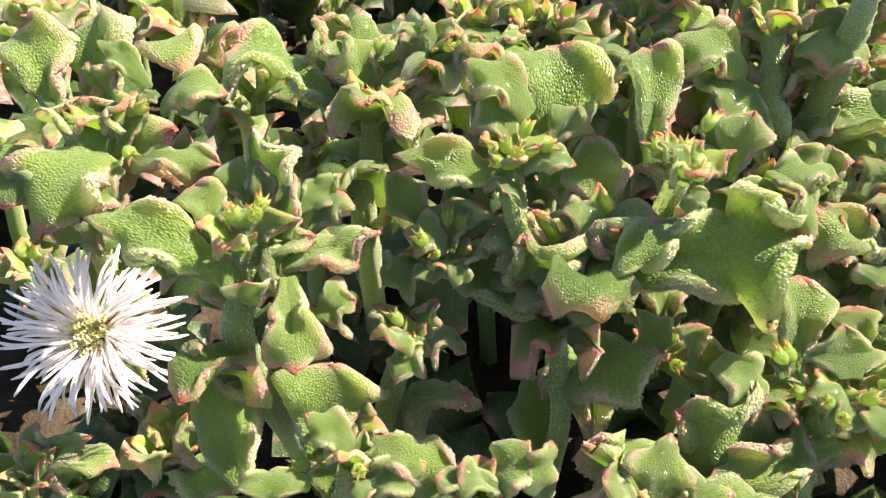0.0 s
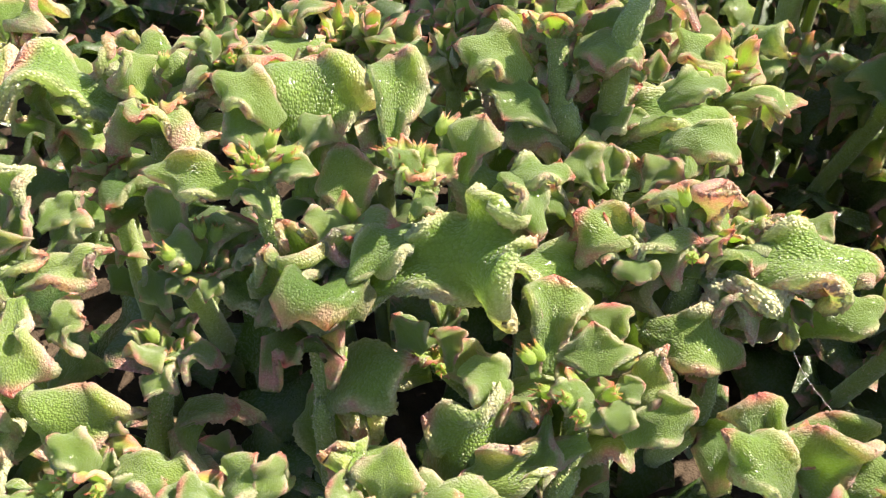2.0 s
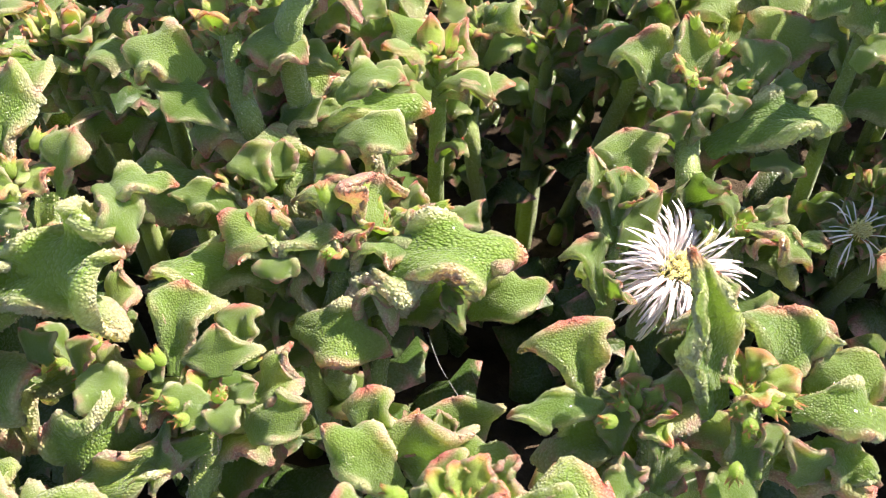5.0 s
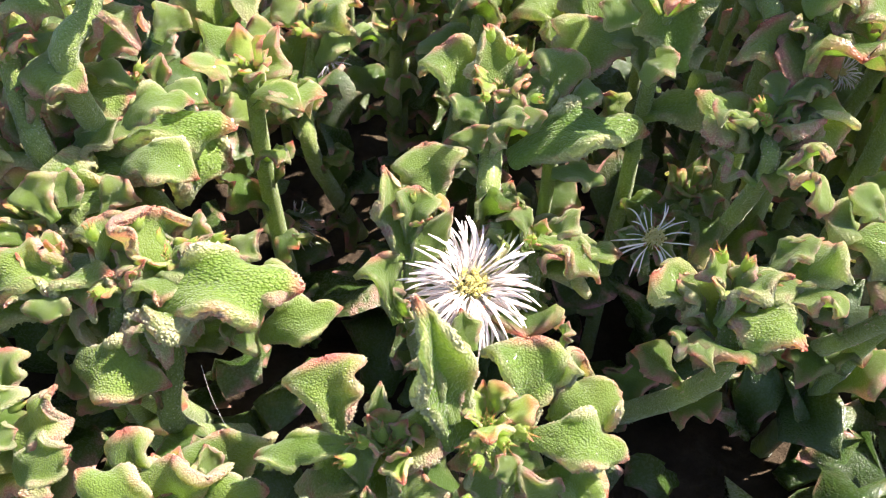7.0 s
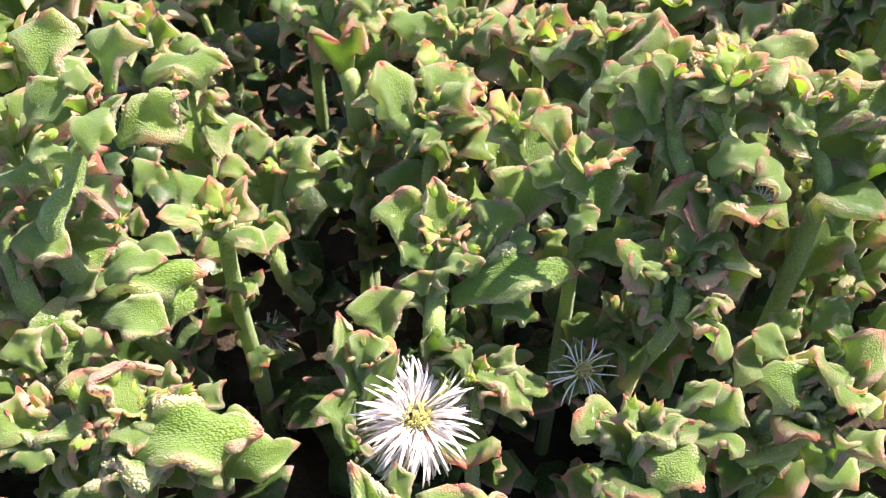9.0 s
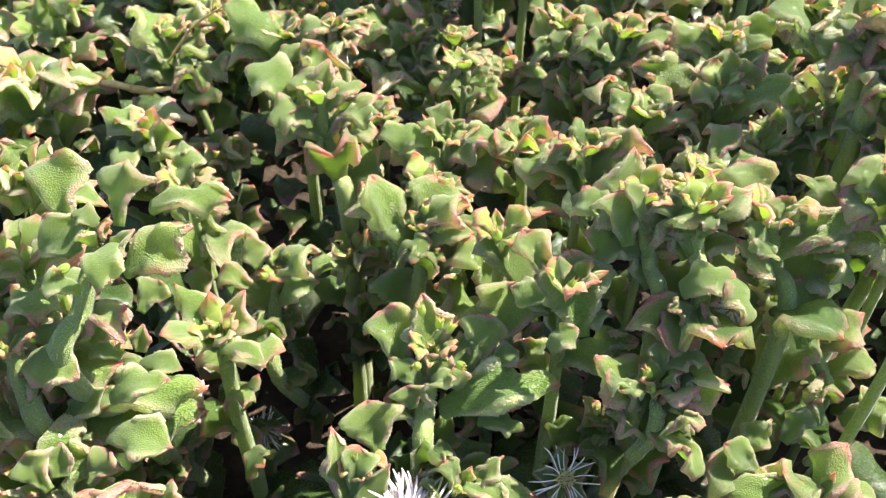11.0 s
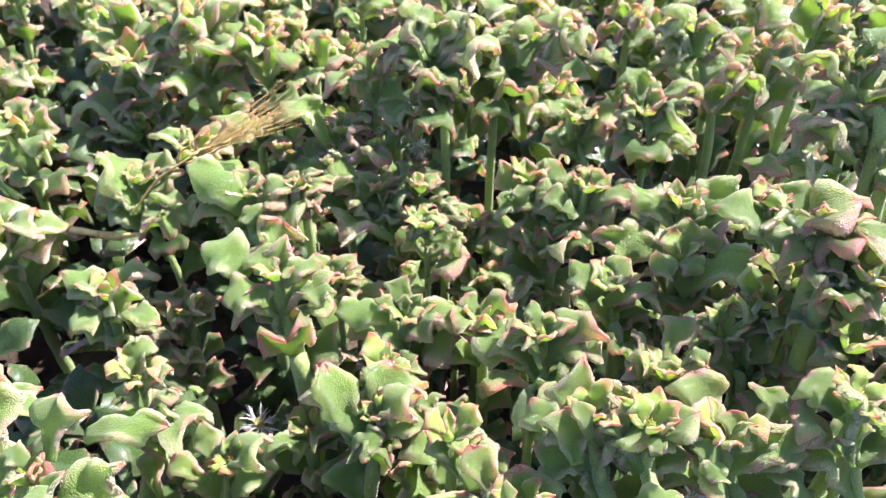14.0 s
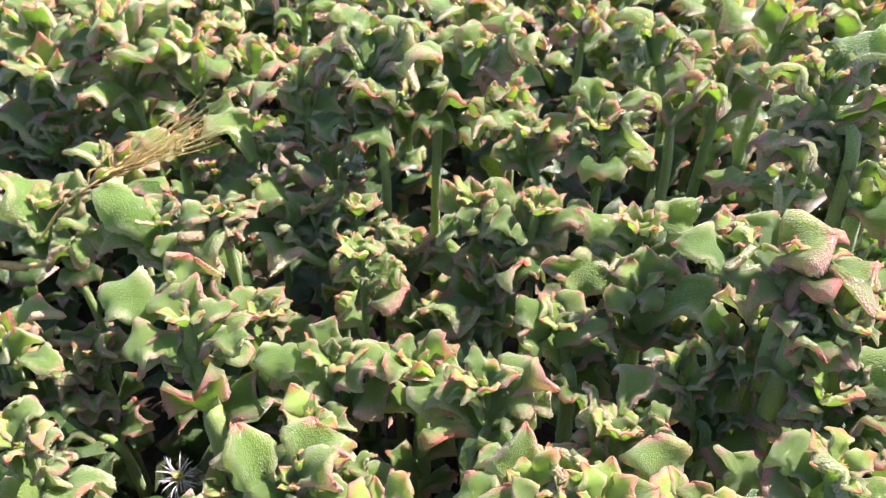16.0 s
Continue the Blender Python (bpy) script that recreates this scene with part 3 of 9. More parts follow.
# ---- ground ----
def ground():
    rng = np.random.default_rng(4)
    line = np.concatenate([-np.geomspace(40, 0.75, 14), np.linspace(-0.6, 1.3, 110), np.geomspace(1.5, 40, 14)])
    gx, gy = np.meshgrid(line, line, indexing="ij")
    near = (np.abs(gx - 0.3) < 1.0) & (np.abs(gy - 0.3) < 1.0)
    gz = (0.004 * np.sin(gx * 31 + 2) * np.cos(gy * 27) + 0.003 * rng.normal(size=gx.shape)) * near
    g = np.arange(gx.size).reshape(gx.shape)
    q = np.stack([g[:-1, :-1], g[1:, :-1], g[1:, 1:], g[:-1, 1:]], -1).reshape(-1, 4)
    ob = new("ground", mesh_of("ground", np.stack([gx, gy, gz], -1).reshape(-1, 3), q, [], {}, [SOIL]))
    tagged(ob, "dark brown crumbly soil shaded under the plants", "ground", kind="structure")


ground()


# ---- the near plants, leaf by leaf ----
TAKEN = []    # where heads stand already: x, y, reach
p = plant(-0.0312, 0.1170, 0.0)
h = (-0.0308, 0.0828, 0.1056)
leaf(p, (-0.0241, 0.0804, 0.1033), (-0.0099, 0.0852, 0.1082), 0.67, "wavy", h, face=(0.0, -0.3, 0.9), pick=1)
leaf(p, (-0.0226, 0.0780, 0.1032), (-0.0182, 0.0642, 0.0977), 0.62, "wavy", h, face=(0.0, -0.3, 0.9), pick=2)
leaf(p, (-0.0324, 0.0792, 0.1010), (-0.0545, 0.0816, 0.1083), 0.59, "droop", h, face=(0.0, -0.3, 0.9), pick=3)
leaf(p, (-0.0249, 0.0883, 0.1089), (-0.0323, 0.0969, 0.1179), 0.95, "tongue", h, face=(-0.5, -0.7, 0.5), pick=4)
leaf(p, (-0.0246, 0.0838, 0.1062), (-0.0241, 0.0905, 0.1135), 0.93, "tongue", h, face=(-0.5, -0.7, 0.5), pick=5)
leaf(p, (-0.0338, 0.0822, 0.1052), (-0.0394, 0.0880, 0.1119), 0.98, "cup", h, face=(0.5, -0.7, 0.5), pick=6)
leaf(p, (-0.0280, 0.0812, 0.1065), (-0.0283, 0.0847, 0.1112), 1.73, "cup", h, face=(0.0, -0.8, 0.6), pick=0)
leaf(p, (-0.0234, 0.0890, 0.1081), (-0.0178, 0.0949, 0.1120), 1.00, "wavy", h, face=(0.0, -0.8, 0.6), pick=1)
leaf(p, (-0.0314, 0.0889, 0.1089), (-0.0345, 0.0946, 0.1135), 1.17, "cup", h, face=(0.0, -0.8, 0.6), pick=2)
leaf(p, (-0.0272, 0.0867, 0.1087), (-0.0304, 0.0922, 0.1148), 0.85, "tongue", h, face=(0.0, -0.8, 0.6), pick=3)
leaf(p, (-0.0217, 0.0868, 0.1049), (-0.0172, 0.0924, 0.1102), 1.04, "cup", h, face=(-0.5, -0.7, 0.5), pick=4)
leaf(p, (-0.0179, 0.0752, 0.0990), (-0.0121, 0.0766, 0.1018), 1.43, "wavy", h, face=(0.0, -0.6, 0.8), pick=5)
leaf(p, (-0.0273, 0.0752, 0.1000), (-0.0284, 0.0747, 0.1046), 1.90, "cup", h, face=(0.0, -0.8, 0.6), pick=6)
leaf(p, (-0.0369, 0.0787, 0.1025), (-0.0430, 0.0770, 0.1042), 0.97, "wavy", h, face=(0.0, -0.3, 0.9), pick=0)
crown(p, h, 0.0070, 15)
bud(p, (-0.0300, 0.0789, 0.1130), (-0.0296, 0.0772, 0.1162), wide=0.85)
bud(p, (-0.0273, 0.0790, 0.1131), (-0.0259, 0.0774, 0.1162), wide=0.85)
bud(p, (-0.0279, 0.0826, 0.1117), (-0.0262, 0.0824, 0.1151), wide=0.85)
stem(p, [(-0.0295, 0.0822, 0.1073), (-0.0315, 0.0816, 0.0963), (-0.0319, 0.0808, 0.0821), (-0.0312, 0.1170, 0.0000)], [0.00199, 0.00239, 0.00265, 0.00298])
clothe(p, [(-0.0295, 0.0822, 0.1073), (-0.0315, 0.0816, 0.0963), (-0.0319, 0.0808, 0.0821), (-0.0312, 0.1170, 0.0000)], 0.0105, 21, 0.35, 0.8, 5)

p = plant(-0.0585, 0.1443, 0.0)
h = (-0.0590, 0.1007, 0.1130)
leaf(p, (-0.0665, 0.1009, 0.1141), (-0.0764, 0.1133, 0.1252), 0.82, "cup", h, face=(0.0, -0.8, 0.6), pick=1)
leaf(p, (-0.0597, 0.1054, 0.1127), (-0.0654, 0.1200, 0.1262), 0.77, "cup", h, face=(-0.5, -0.7, 0.5), pick=2)
leaf(p, (-0.0533, 0.1066, 0.1185), (-0.0624, 0.1102, 0.1245), 0.63, "droop", h, face=(0.0, -0.3, 0.9), pick=3)
leaf(p, (-0.0494, 0.1029, 0.1165), (-0.0391, 0.1055, 0.1189), 1.04, "droop", h, face=(0.0, -0.3, 0.9), pick=4)
leaf(p, (-0.0587, 0.0954, 0.1109), (-0.0617, 0.1010, 0.1187), 1.33, "cup", h, face=(-0.6, 0.8, 0.2), pick=5)
leaf(p, (-0.0588, 0.0957, 0.1113), (-0.0640, 0.0833, 0.1037), 1.34, "droop", h, face=(0.0, -0.3, 0.9), pick=6)
leaf(p, (-0.0523, 0.0951, 0.1098), (-0.0383, 0.0960, 0.1110), 0.59, "droop", h, face=(0.0, -0.3, 0.9), pick=0)
leaf(p, (-0.0558, 0.0979, 0.1106), (-0.0552, 0.1040, 0.1170), 0.89, "cup", h, face=(0.5, -0.7, 0.5), pick=1)
leaf(p, (-0.0708, 0.0933, 0.1128), (-0.0699, 0.0848, 0.1064), 1.31, "wavy", h, face=(0.0, -0.6, 0.8), pick=2)
leaf(p, (-0.0575, 0.1037, 0.1169), (-0.0643, 0.1076, 0.1212), 1.04, "wavy", h, face=(-0.5, -0.7, 0.5), pick=3)
leaf(p, (-0.0502, 0.1036, 0.1192), (-0.0528, 0.1012, 0.1180), 1.90, "tongue", h, face=(0.0, 0.0, 1.0), pick=4)
leaf(p, (-0.0550, 0.0937, 0.1099), (-0.0564, 0.0852, 0.1054), 0.91, "droop", h, face=(0.0, 0.0, 1.0), pick=5)
crown(p, h, 0.0070, 36)
bud(p, (-0.0533, 0.1004, 0.1170), (-0.0502, 0.1001, 0.1191), wide=0.85)
bud(p, (-0.0531, 0.0947, 0.1133), (-0.0504, 0.0920, 0.1134), wide=0.85)
bud(p, (-0.0461, 0.0965, 0.1120), (-0.0425, 0.0953, 0.1117), wide=0.85)
bud(p, (-0.0618, 0.0989, 0.1149), (-0.0646, 0.0971, 0.1167), wide=0.85)
bud(p, (-0.0622, 0.1048, 0.1189), (-0.0638, 0.1068, 0.1217), wide=0.85)
stem(p, [(-0.0597, 0.1020, 0.1123), (-0.0609, 0.1015, 0.1011), (-0.0673, 0.1035, 0.0810), (-0.0585, 0.1443, 0.0000)], [0.00186, 0.00199, 0.00225, 0.00265])
clothe(p, [(-0.0597, 0.1020, 0.1123), (-0.0609, 0.1015, 0.1011), (-0.0673, 0.1035, 0.0810), (-0.0585, 0.1443, 0.0000)], 0.0105, 20, 0.35, 0.8, 5)

p = plant(0.0213, 0.0956, 0.0, "branching ice plant with a thick frosted stem and five leafy heads")
h = (-0.0002, 0.0943, 0.0961)
leaf(p, (-0.0046, 0.0991, 0.1012), (-0.0120, 0.1052, 0.1067), 0.92, "bat", h, face=(0.0, -0.8, 0.6), pick=6)
leaf(p, (-0.0005, 0.0954, 0.0976), (-0.0005, 0.1022, 0.1036), 1.43, "cup", h, face=(-0.5, -0.7, 0.5), pick=0)
leaf(p, (-0.0006, 0.0938, 0.1006), (-0.0074, 0.0929, 0.1031), 1.27, "droop", h, face=(0.0, -0.3, 0.9), pick=1)
leaf(p, (0.0005, 0.0919, 0.0978), (-0.0053, 0.0886, 0.0970), 0.78, "droop", h, face=(0.0, -0.3, 0.9), pick=2)
leaf(p, (0.0028, 0.0922, 0.0981), (0.0017, 0.0874, 0.0967), 1.17, "droop", h, face=(0.0, -0.3, 0.9), pick=3)
leaf(p, (0.0017, 0.0983, 0.0980), (0.0048, 0.1040, 0.1023), 1.46, "cup", h, face=(0.0, -0.8, 0.6), pick=4)
leaf(p, (-0.0045, 0.0946, 0.0968), (-0.0105, 0.0900, 0.0941), 1.15, "wavy", h, face=(-0.5, -0.7, 0.5), pick=5)
leaf(p, (0.0060, 0.0952, 0.1004), (0.0081, 0.0929, 0.1005), 1.90, "wavy", h, face=(0.5, -0.7, 0.5), pick=6)
crown(p, h, 0.0070, 58)
bud(p, (-0.0035, 0.0910, 0.1027), (-0.0050, 0.0894, 0.1058), wide=0.85)
bud(p, (-0.0005, 0.0958, 0.1033), (-0.0007, 0.0965, 0.1069), wide=0.85)
bud(p, (0.0013, 0.0965, 0.1021), (0.0021, 0.0977, 0.1056), wide=0.85)
bud(p, (-0.0016, 0.0915, 0.1000), (-0.0027, 0.0894, 0.1029), wide=0.85)
h = (-0.0044, 0.0839, 0.0869)
leaf(p, (-0.0072, 0.0836, 0.0868), (-0.0111, 0.0872, 0.0921), 0.95, "cup", h, 0)
leaf(p, (-0.0036, 0.0845, 0.0851), (-0.0013, 0.0899, 0.0921), 0.95, "wavy", h, 0)
leaf(p, (-0.0030, 0.0834, 0.0888), (-0.0059, 0.0753, 0.0861), 0.95, "saddle", h, 0)
leaf(p, (-0.0030, 0.0834, 0.0888), (0.0046, 0.0806, 0.0893), 0.95, "wavy", h, 0)
leaf(p, (-0.0055, 0.0849, 0.0884), (-0.0074, 0.0789, 0.0911), 0.95, "cup", h, 0)
crown(p, h, 0.0056, 70)
bud(p, (-0.0065, 0.0849, 0.0898), (-0.0085, 0.0859, 0.0927), wide=0.85)
h = (0.0086, 0.1020, 0.1124)
leaf(p, (0.0162, 0.1027, 0.1078), (0.0159, 0.1224, 0.1247), 0.64, "cup", h, face=(0.0, -0.8, 0.6), pick=0)
leaf(p, (0.0111, 0.1079, 0.1186), (-0.0001, 0.1121, 0.1250), 0.77, "droop", h, face=(0.0, -0.3, 0.9), pick=1)
leaf(p, (0.0092, 0.1029, 0.1153), (0.0029, 0.1096, 0.1232), 0.60, "bat", h, face=(0.5, -0.7, 0.5), pick=2)
leaf(p, (0.0075, 0.1001, 0.1098), (-0.0100, 0.0996, 0.1135), 0.64, "droop", h, face=(0.0, -0.6, 0.8), pick=3)
leaf(p, (0.0114, 0.0989, 0.1131), (0.0192, 0.0991, 0.1147), 0.92, "droop", h, face=(0.0, -0.3, 0.9), pick=4)
leaf(p, (0.0147, 0.1033, 0.1139), (0.0191, 0.1100, 0.1194), 0.70, "cup", h, face=(-0.5, -0.7, 0.5), pick=5)
leaf(p, (0.0100, 0.0984, 0.1107), (0.0083, 0.0941, 0.1118), 1.90, "bat", h, face=(0.0, -0.6, 0.8), pick=6)
leaf(p, (0.0133, 0.1037, 0.1076), (0.0223, 0.1059, 0.1067), 0.84, "wavy", h, face=(0.0, 0.0, 1.0), pick=0)
crown(p, h, 0.0070, 83)
bud(p, (0.0103, 0.1032, 0.1166), (0.0115, 0.1041, 0.1200), wide=0.85)
bud(p, (0.0082, 0.1014, 0.1147), (0.0076, 0.1005, 0.1183), wide=0.85)
bud(p, (0.0095, 0.0992, 0.1154), (0.0102, 0.0967, 0.1181), wide=0.85)
bud(p, (0.0134, 0.1003, 0.1161), (0.0163, 0.0993, 0.1183), wide=0.85)
bud(p, (0.0074, 0.0995, 0.1140), (0.0059, 0.0966, 0.1158), wide=0.85)
h = (0.0250, 0.0938, 0.1052)
leaf(p, (0.0249, 0.0978, 0.1073), (0.0215, 0.1069, 0.1165), 1.07, "bat", h, face=(0.0, -0.8, 0.6), pick=1)
leaf(p, (0.0243, 0.0934, 0.1080), (0.0173, 0.0922, 0.1102), 1.06, "droop", h, face=(0.0, -0.3, 0.9), pick=2)
leaf(p, (0.0363, 0.0940, 0.1082), (0.0250, 0.0833, 0.1044), 0.70, "droop", h, face=(0.0, -0.3, 0.9), pick=3)
leaf(p, (0.0236, 0.0865, 0.0936), (0.0123, 0.0906, 0.1066), 0.84, "wavy", h, face=(-0.5, -0.7, 0.5), pick=4)
leaf(p, (0.0274, 0.0923, 0.1081), (0.0310, 0.0931, 0.1107), 1.73, "tongue", h, face=(0.0, 0.0, 1.0), pick=5)
leaf(p, (0.0216, 0.0907, 0.1045), (0.0163, 0.0819, 0.0978), 0.77, "droop", h, face=(-0.5, 0.0, 0.9), pick=6)
leaf(p, (0.0287, 0.0911, 0.1046), (0.0371, 0.0934, 0.1108), 0.63, "saddle", h, face=(0.0, 0.0, 1.0), pick=0)
crown(p, h, 0.0070, 99)
bud(p, (0.0260, 0.0931, 0.1071), (0.0276, 0.0919, 0.1102), wide=0.85)
h = (0.0347, 0.0965, 0.1162)
leaf(p, (0.0313, 0.1005, 0.1151), (0.0303, 0.1153, 0.1287), 0.63, "cup", h, face=(0.0, -0.8, 0.6), pick=1)
leaf(p, (0.0422, 0.0966, 0.1159), (0.0450, 0.1021, 0.1250), 0.86, "cup", h, face=(-0.5, -0.7, 0.5), pick=2)
leaf(p, (0.0474, 0.0967, 0.1140), (0.0596, 0.0998, 0.1159), 0.86, "droop", h, face=(0.5, 0.0, 0.9), pick=3)
leaf(p, (0.0289, 0.0888, 0.1025), (0.0539, 0.0906, 0.1105), 0.77, "wavy", h, face=(0.0, -0.6, 0.8), pick=4)
leaf(p, (0.0359, 0.0950, 0.1175), (0.0306, 0.0963, 0.1213), 0.83, "droop", h, face=(0.0, -0.3, 0.9), pick=5)
leaf(p, (0.0396, 0.0994, 0.1182), (0.0408, 0.1048, 0.1238), 0.99, "tongue", h, face=(-0.5, -0.7, 0.5), pick=6)
leaf(p, (0.0351, 0.0900, 0.1141), (0.0386, 0.0918, 0.1163), 1.12, "droop", h, face=(0.0, -0.3, 0.9), pick=0)
leaf(p, (0.0487, 0.0977, 0.1170), (0.0538, 0.0887, 0.1113), 0.73, "droop", h, face=(0.5, 0.0, 0.9), pick=1)
leaf(p, (0.0361, 0.0939, 0.1177), (0.0318, 0.0942, 0.1183), 1.39, "tongue", h, face=(0.0, 0.0, 1.0), pick=2)
crown(p, h, 0.0070, 111)
bud(p, (0.0380, 0.1009, 0.1217), (0.0396, 0.1030, 0.1244), wide=0.85)
bud(p, (0.0358, 0.0933, 0.1187), (0.0367, 0.0904, 0.1210), wide=0.85)
bud(p, (0.0320, 0.0972, 0.1189), (0.0294, 0.0980, 0.1214), wide=0.85)
bud(p, (0.0349, 0.0974, 0.1184), (0.0351, 0.0988, 0.1218), wide=0.85)
bud(p, (0.0338, 0.0955, 0.1177), (0.0322, 0.0937, 0.1206), wide=0.85)
stem(p, [(0.0252, 0.0951, 0.1043), (0.0230, 0.0908, 0.0962), (0.0191, 0.0881, 0.0903)], [0.00199, 0.00225, 0.00239])
clothe(p, [(0.0252, 0.0951, 0.1043), (0.0230, 0.0908, 0.0962), (0.0191, 0.0881, 0.0903)], 0.0105, 72, 0.45, 0.92, 3)
stem(p, [(0.0086, 0.1034, 0.1116), (0.0108, 0.0986, 0.1048), (0.0157, 0.0933, 0.0951), (0.0191, 0.0881, 0.0903)], [0.00199, 0.00225, 0.00225, 0.00225])
clothe(p, [(0.0086, 0.1034, 0.1116), (0.0108, 0.0986, 0.1048), (0.0157, 0.0933, 0.0951), (0.0191, 0.0881, 0.0903)], 0.0105, 74, 0.45, 0.92, 3)
stem(p, [(-0.0003, 0.0955, 0.0951), (0.0068, 0.0958, 0.0895), (0.0191, 0.0881, 0.0903)], [0.00172, 0.00186, 0.00199])
clothe(p, [(-0.0003, 0.0955, 0.0951), (0.0068, 0.0958, 0.0895), (0.0191, 0.0881, 0.0903)], 0.0105, 76, 0.45, 0.92, 3)
stem(p, [(0.0364, 0.1028, 0.1114), (0.0317, 0.1002, 0.0953), (0.0191, 0.0881, 0.0903)], [0.00186, 0.00199, 0.00199])
clothe(p, [(0.0364, 0.1028, 0.1114), (0.0317, 0.1002, 0.0953), (0.0191, 0.0881, 0.0903)], 0.0105, 78, 0.45, 0.92, 3)
stem(p, [(-0.0045, 0.0844, 0.0877), (-0.0081, 0.0827, 0.0753), (-0.0080, 0.0817, 0.0583), (-0.0078, 0.1170, 0.0156), (0.0156, 0.1170, 0.0000)], [0.00186, 0.00212, 0.00225, 0.00239, 0.00265])
clothe(p, [(-0.0045, 0.0844, 0.0877), (-0.0081, 0.0827, 0.0753), (-0.0080, 0.0817, 0.0583), (-0.0078, 0.1170, 0.0156), (0.0156, 0.1170, 0.0000)], 0.0105, 80, 0.45, 0.92, 3)
stem(p, [(0.0191, 0.0881, 0.0903), (0.0206, 0.0841, 0.0810), (0.0213, 0.0800, 0.0715), (0.0213, 0.0956, 0.0000)], [0.00168, 0.00159, 0.00177, 0.00203])
clothe(p, [(0.0191, 0.0881, 0.0903), (0.0206, 0.0841, 0.0810), (0.0213, 0.0800, 0.0715), (0.0213, 0.0956, 0.0000)], 0.0105, 82, 0.45, 0.92, 3)

p = plant(0.0604, 0.0785, 0.0)
h = (0.0628, 0.0804, 0.0853)
leaf(p, (0.0574, 0.0847, 0.0881), (0.0580, 0.0964, 0.0991), 0.87, "cup", h, face=(0.0, -0.8, 0.6), pick=3)
leaf(p, (0.0677, 0.0868, 0.0887), (0.0674, 0.0942, 0.0956), 0.95, "cup", h, face=(0.0, -0.8, 0.6), pick=4)
leaf(p, (0.0653, 0.0834, 0.0893), (0.0641, 0.0893, 0.0957), 1.38, "bat", h, face=(0.0, -0.8, 0.6), pick=5)
leaf(p, (0.0443, 0.0827, 0.0911), (0.0508, 0.0773, 0.0886), 1.18, "droop", h, face=(0.0, -0.3, 0.9), pick=6)
leaf(p, (0.0553, 0.0767, 0.0789), (0.0379, 0.0759, 0.0856), 1.12, "wavy", h, face=(0.0, -0.8, 0.6), pick=0)
leaf(p, (0.0574, 0.0779, 0.0856), (0.0566, 0.0673, 0.0779), 0.50, "wavy", h, face=(-0.5, -0.7, 0.5), pick=1)
leaf(p, (0.0641, 0.0788, 0.0882), (0.0568, 0.0777, 0.0904), 1.01, "droop", h, face=(0.0, -0.3, 0.9), pick=2)
leaf(p, (0.0652, 0.0786, 0.0878), (0.0611, 0.0734, 0.0877), 1.10, "droop", h, face=(0.0, -0.3, 0.9), pick=3)
leaf(p, (0.0685, 0.0791, 0.0882), (0.0670, 0.0730, 0.0869), 1.23, "droop", h, face=(0.0, -0.3, 0.9), pick=4)
leaf(p, (0.0673, 0.0797, 0.0875), (0.0721, 0.0809, 0.0906), 1.06, "droop", h, face=(0.0, -0.3, 0.9), pick=5)
leaf(p, (0.0697, 0.0790, 0.0813), (0.0765, 0.0885, 0.0923), 0.82, "wavy", h, face=(-0.5, -0.7, 0.5), pick=6)
leaf(p, (0.0700, 0.0781, 0.0817), (0.0804, 0.0791, 0.0877), 0.89, "droop", h, face=(0.0, -0.6, 0.8), pick=0)
leaf(p, (0.0553, 0.0826, 0.0888), (0.0542, 0.0865, 0.0925), 1.02, "tongue", h, face=(0.0, -0.8, 0.6), pick=1)
leaf(p, (0.0637, 0.0765, 0.0816), (0.0430, 0.0675, 0.0789), 0.45, "wavy", h, face=(0.0, -0.6, 0.8), pick=2)
leaf(p, (0.0660, 0.0836, 0.0794), (0.0749, 0.0841, 0.0761), 1.02, "cup", h, face=(0.5, -0.7, 0.5), pick=3)
leaf(p, (0.0415, 0.0846, 0.0872), (0.0416, 0.0897, 0.0925), 0.87, "cup", h, face=(0.0, -0.8, 0.6), pick=4)
leaf(p, (0.0373, 0.0856, 0.0904), (0.0316, 0.0896, 0.0945), 0.71, "bat", h, face=(0.0, -0.8, 0.6), pick=5)
crown(p, h, 0.0070, 150)
bud(p, (0.0550, 0.0831, 0.0917), (0.0522, 0.0840, 0.0940), wide=0.85)
bud(p, (0.0565, 0.0842, 0.0913), (0.0541, 0.0857, 0.0937), wide=0.85)
bud(p, (0.0618, 0.0752, 0.0892), (0.0612, 0.0723, 0.0914), wide=0.85)
bud(p, (0.0656, 0.0785, 0.0897), (0.0676, 0.0772, 0.0926), wide=0.85)
bud(p, (0.0687, 0.0854, 0.0892), (0.0713, 0.0876, 0.0908), wide=0.85)
bud(p, (0.0580, 0.0797, 0.0883), (0.0548, 0.0792, 0.0903), wide=0.85)
bud(p, (0.0602, 0.0771, 0.0899), (0.0586, 0.0751, 0.0926), wide=0.85)
h = (0.0387, 0.0942, 0.0804)
leaf(p, (0.0365, 0.0923, 0.0829), (0.0311, 0.0954, 0.0896), 0.85, "cup", h, 0)
leaf(p, (0.0376, 0.0920, 0.0825), (0.0337, 0.0899, 0.0850), 0.85, "cup", h, 0)
leaf(p, (0.0366, 0.0955, 0.0820), (0.0400, 0.0990, 0.0840), 0.85, "wavy", h, 0)
leaf(p, (0.0377, 0.0933, 0.0791), (0.0190, 0.0894, 0.0717), 0.94, "wavy", h, 0)
leaf(p, (0.0401, 0.1014, 0.0794), (0.0401, 0.1131, 0.0895), 0.68, "wavy", h, 0)
leaf(p, (0.0390, 0.1014, 0.0794), (0.0437, 0.1056, 0.0823), 0.68, "hook", h, 0)
crown(p, h, 0.0056, 166)
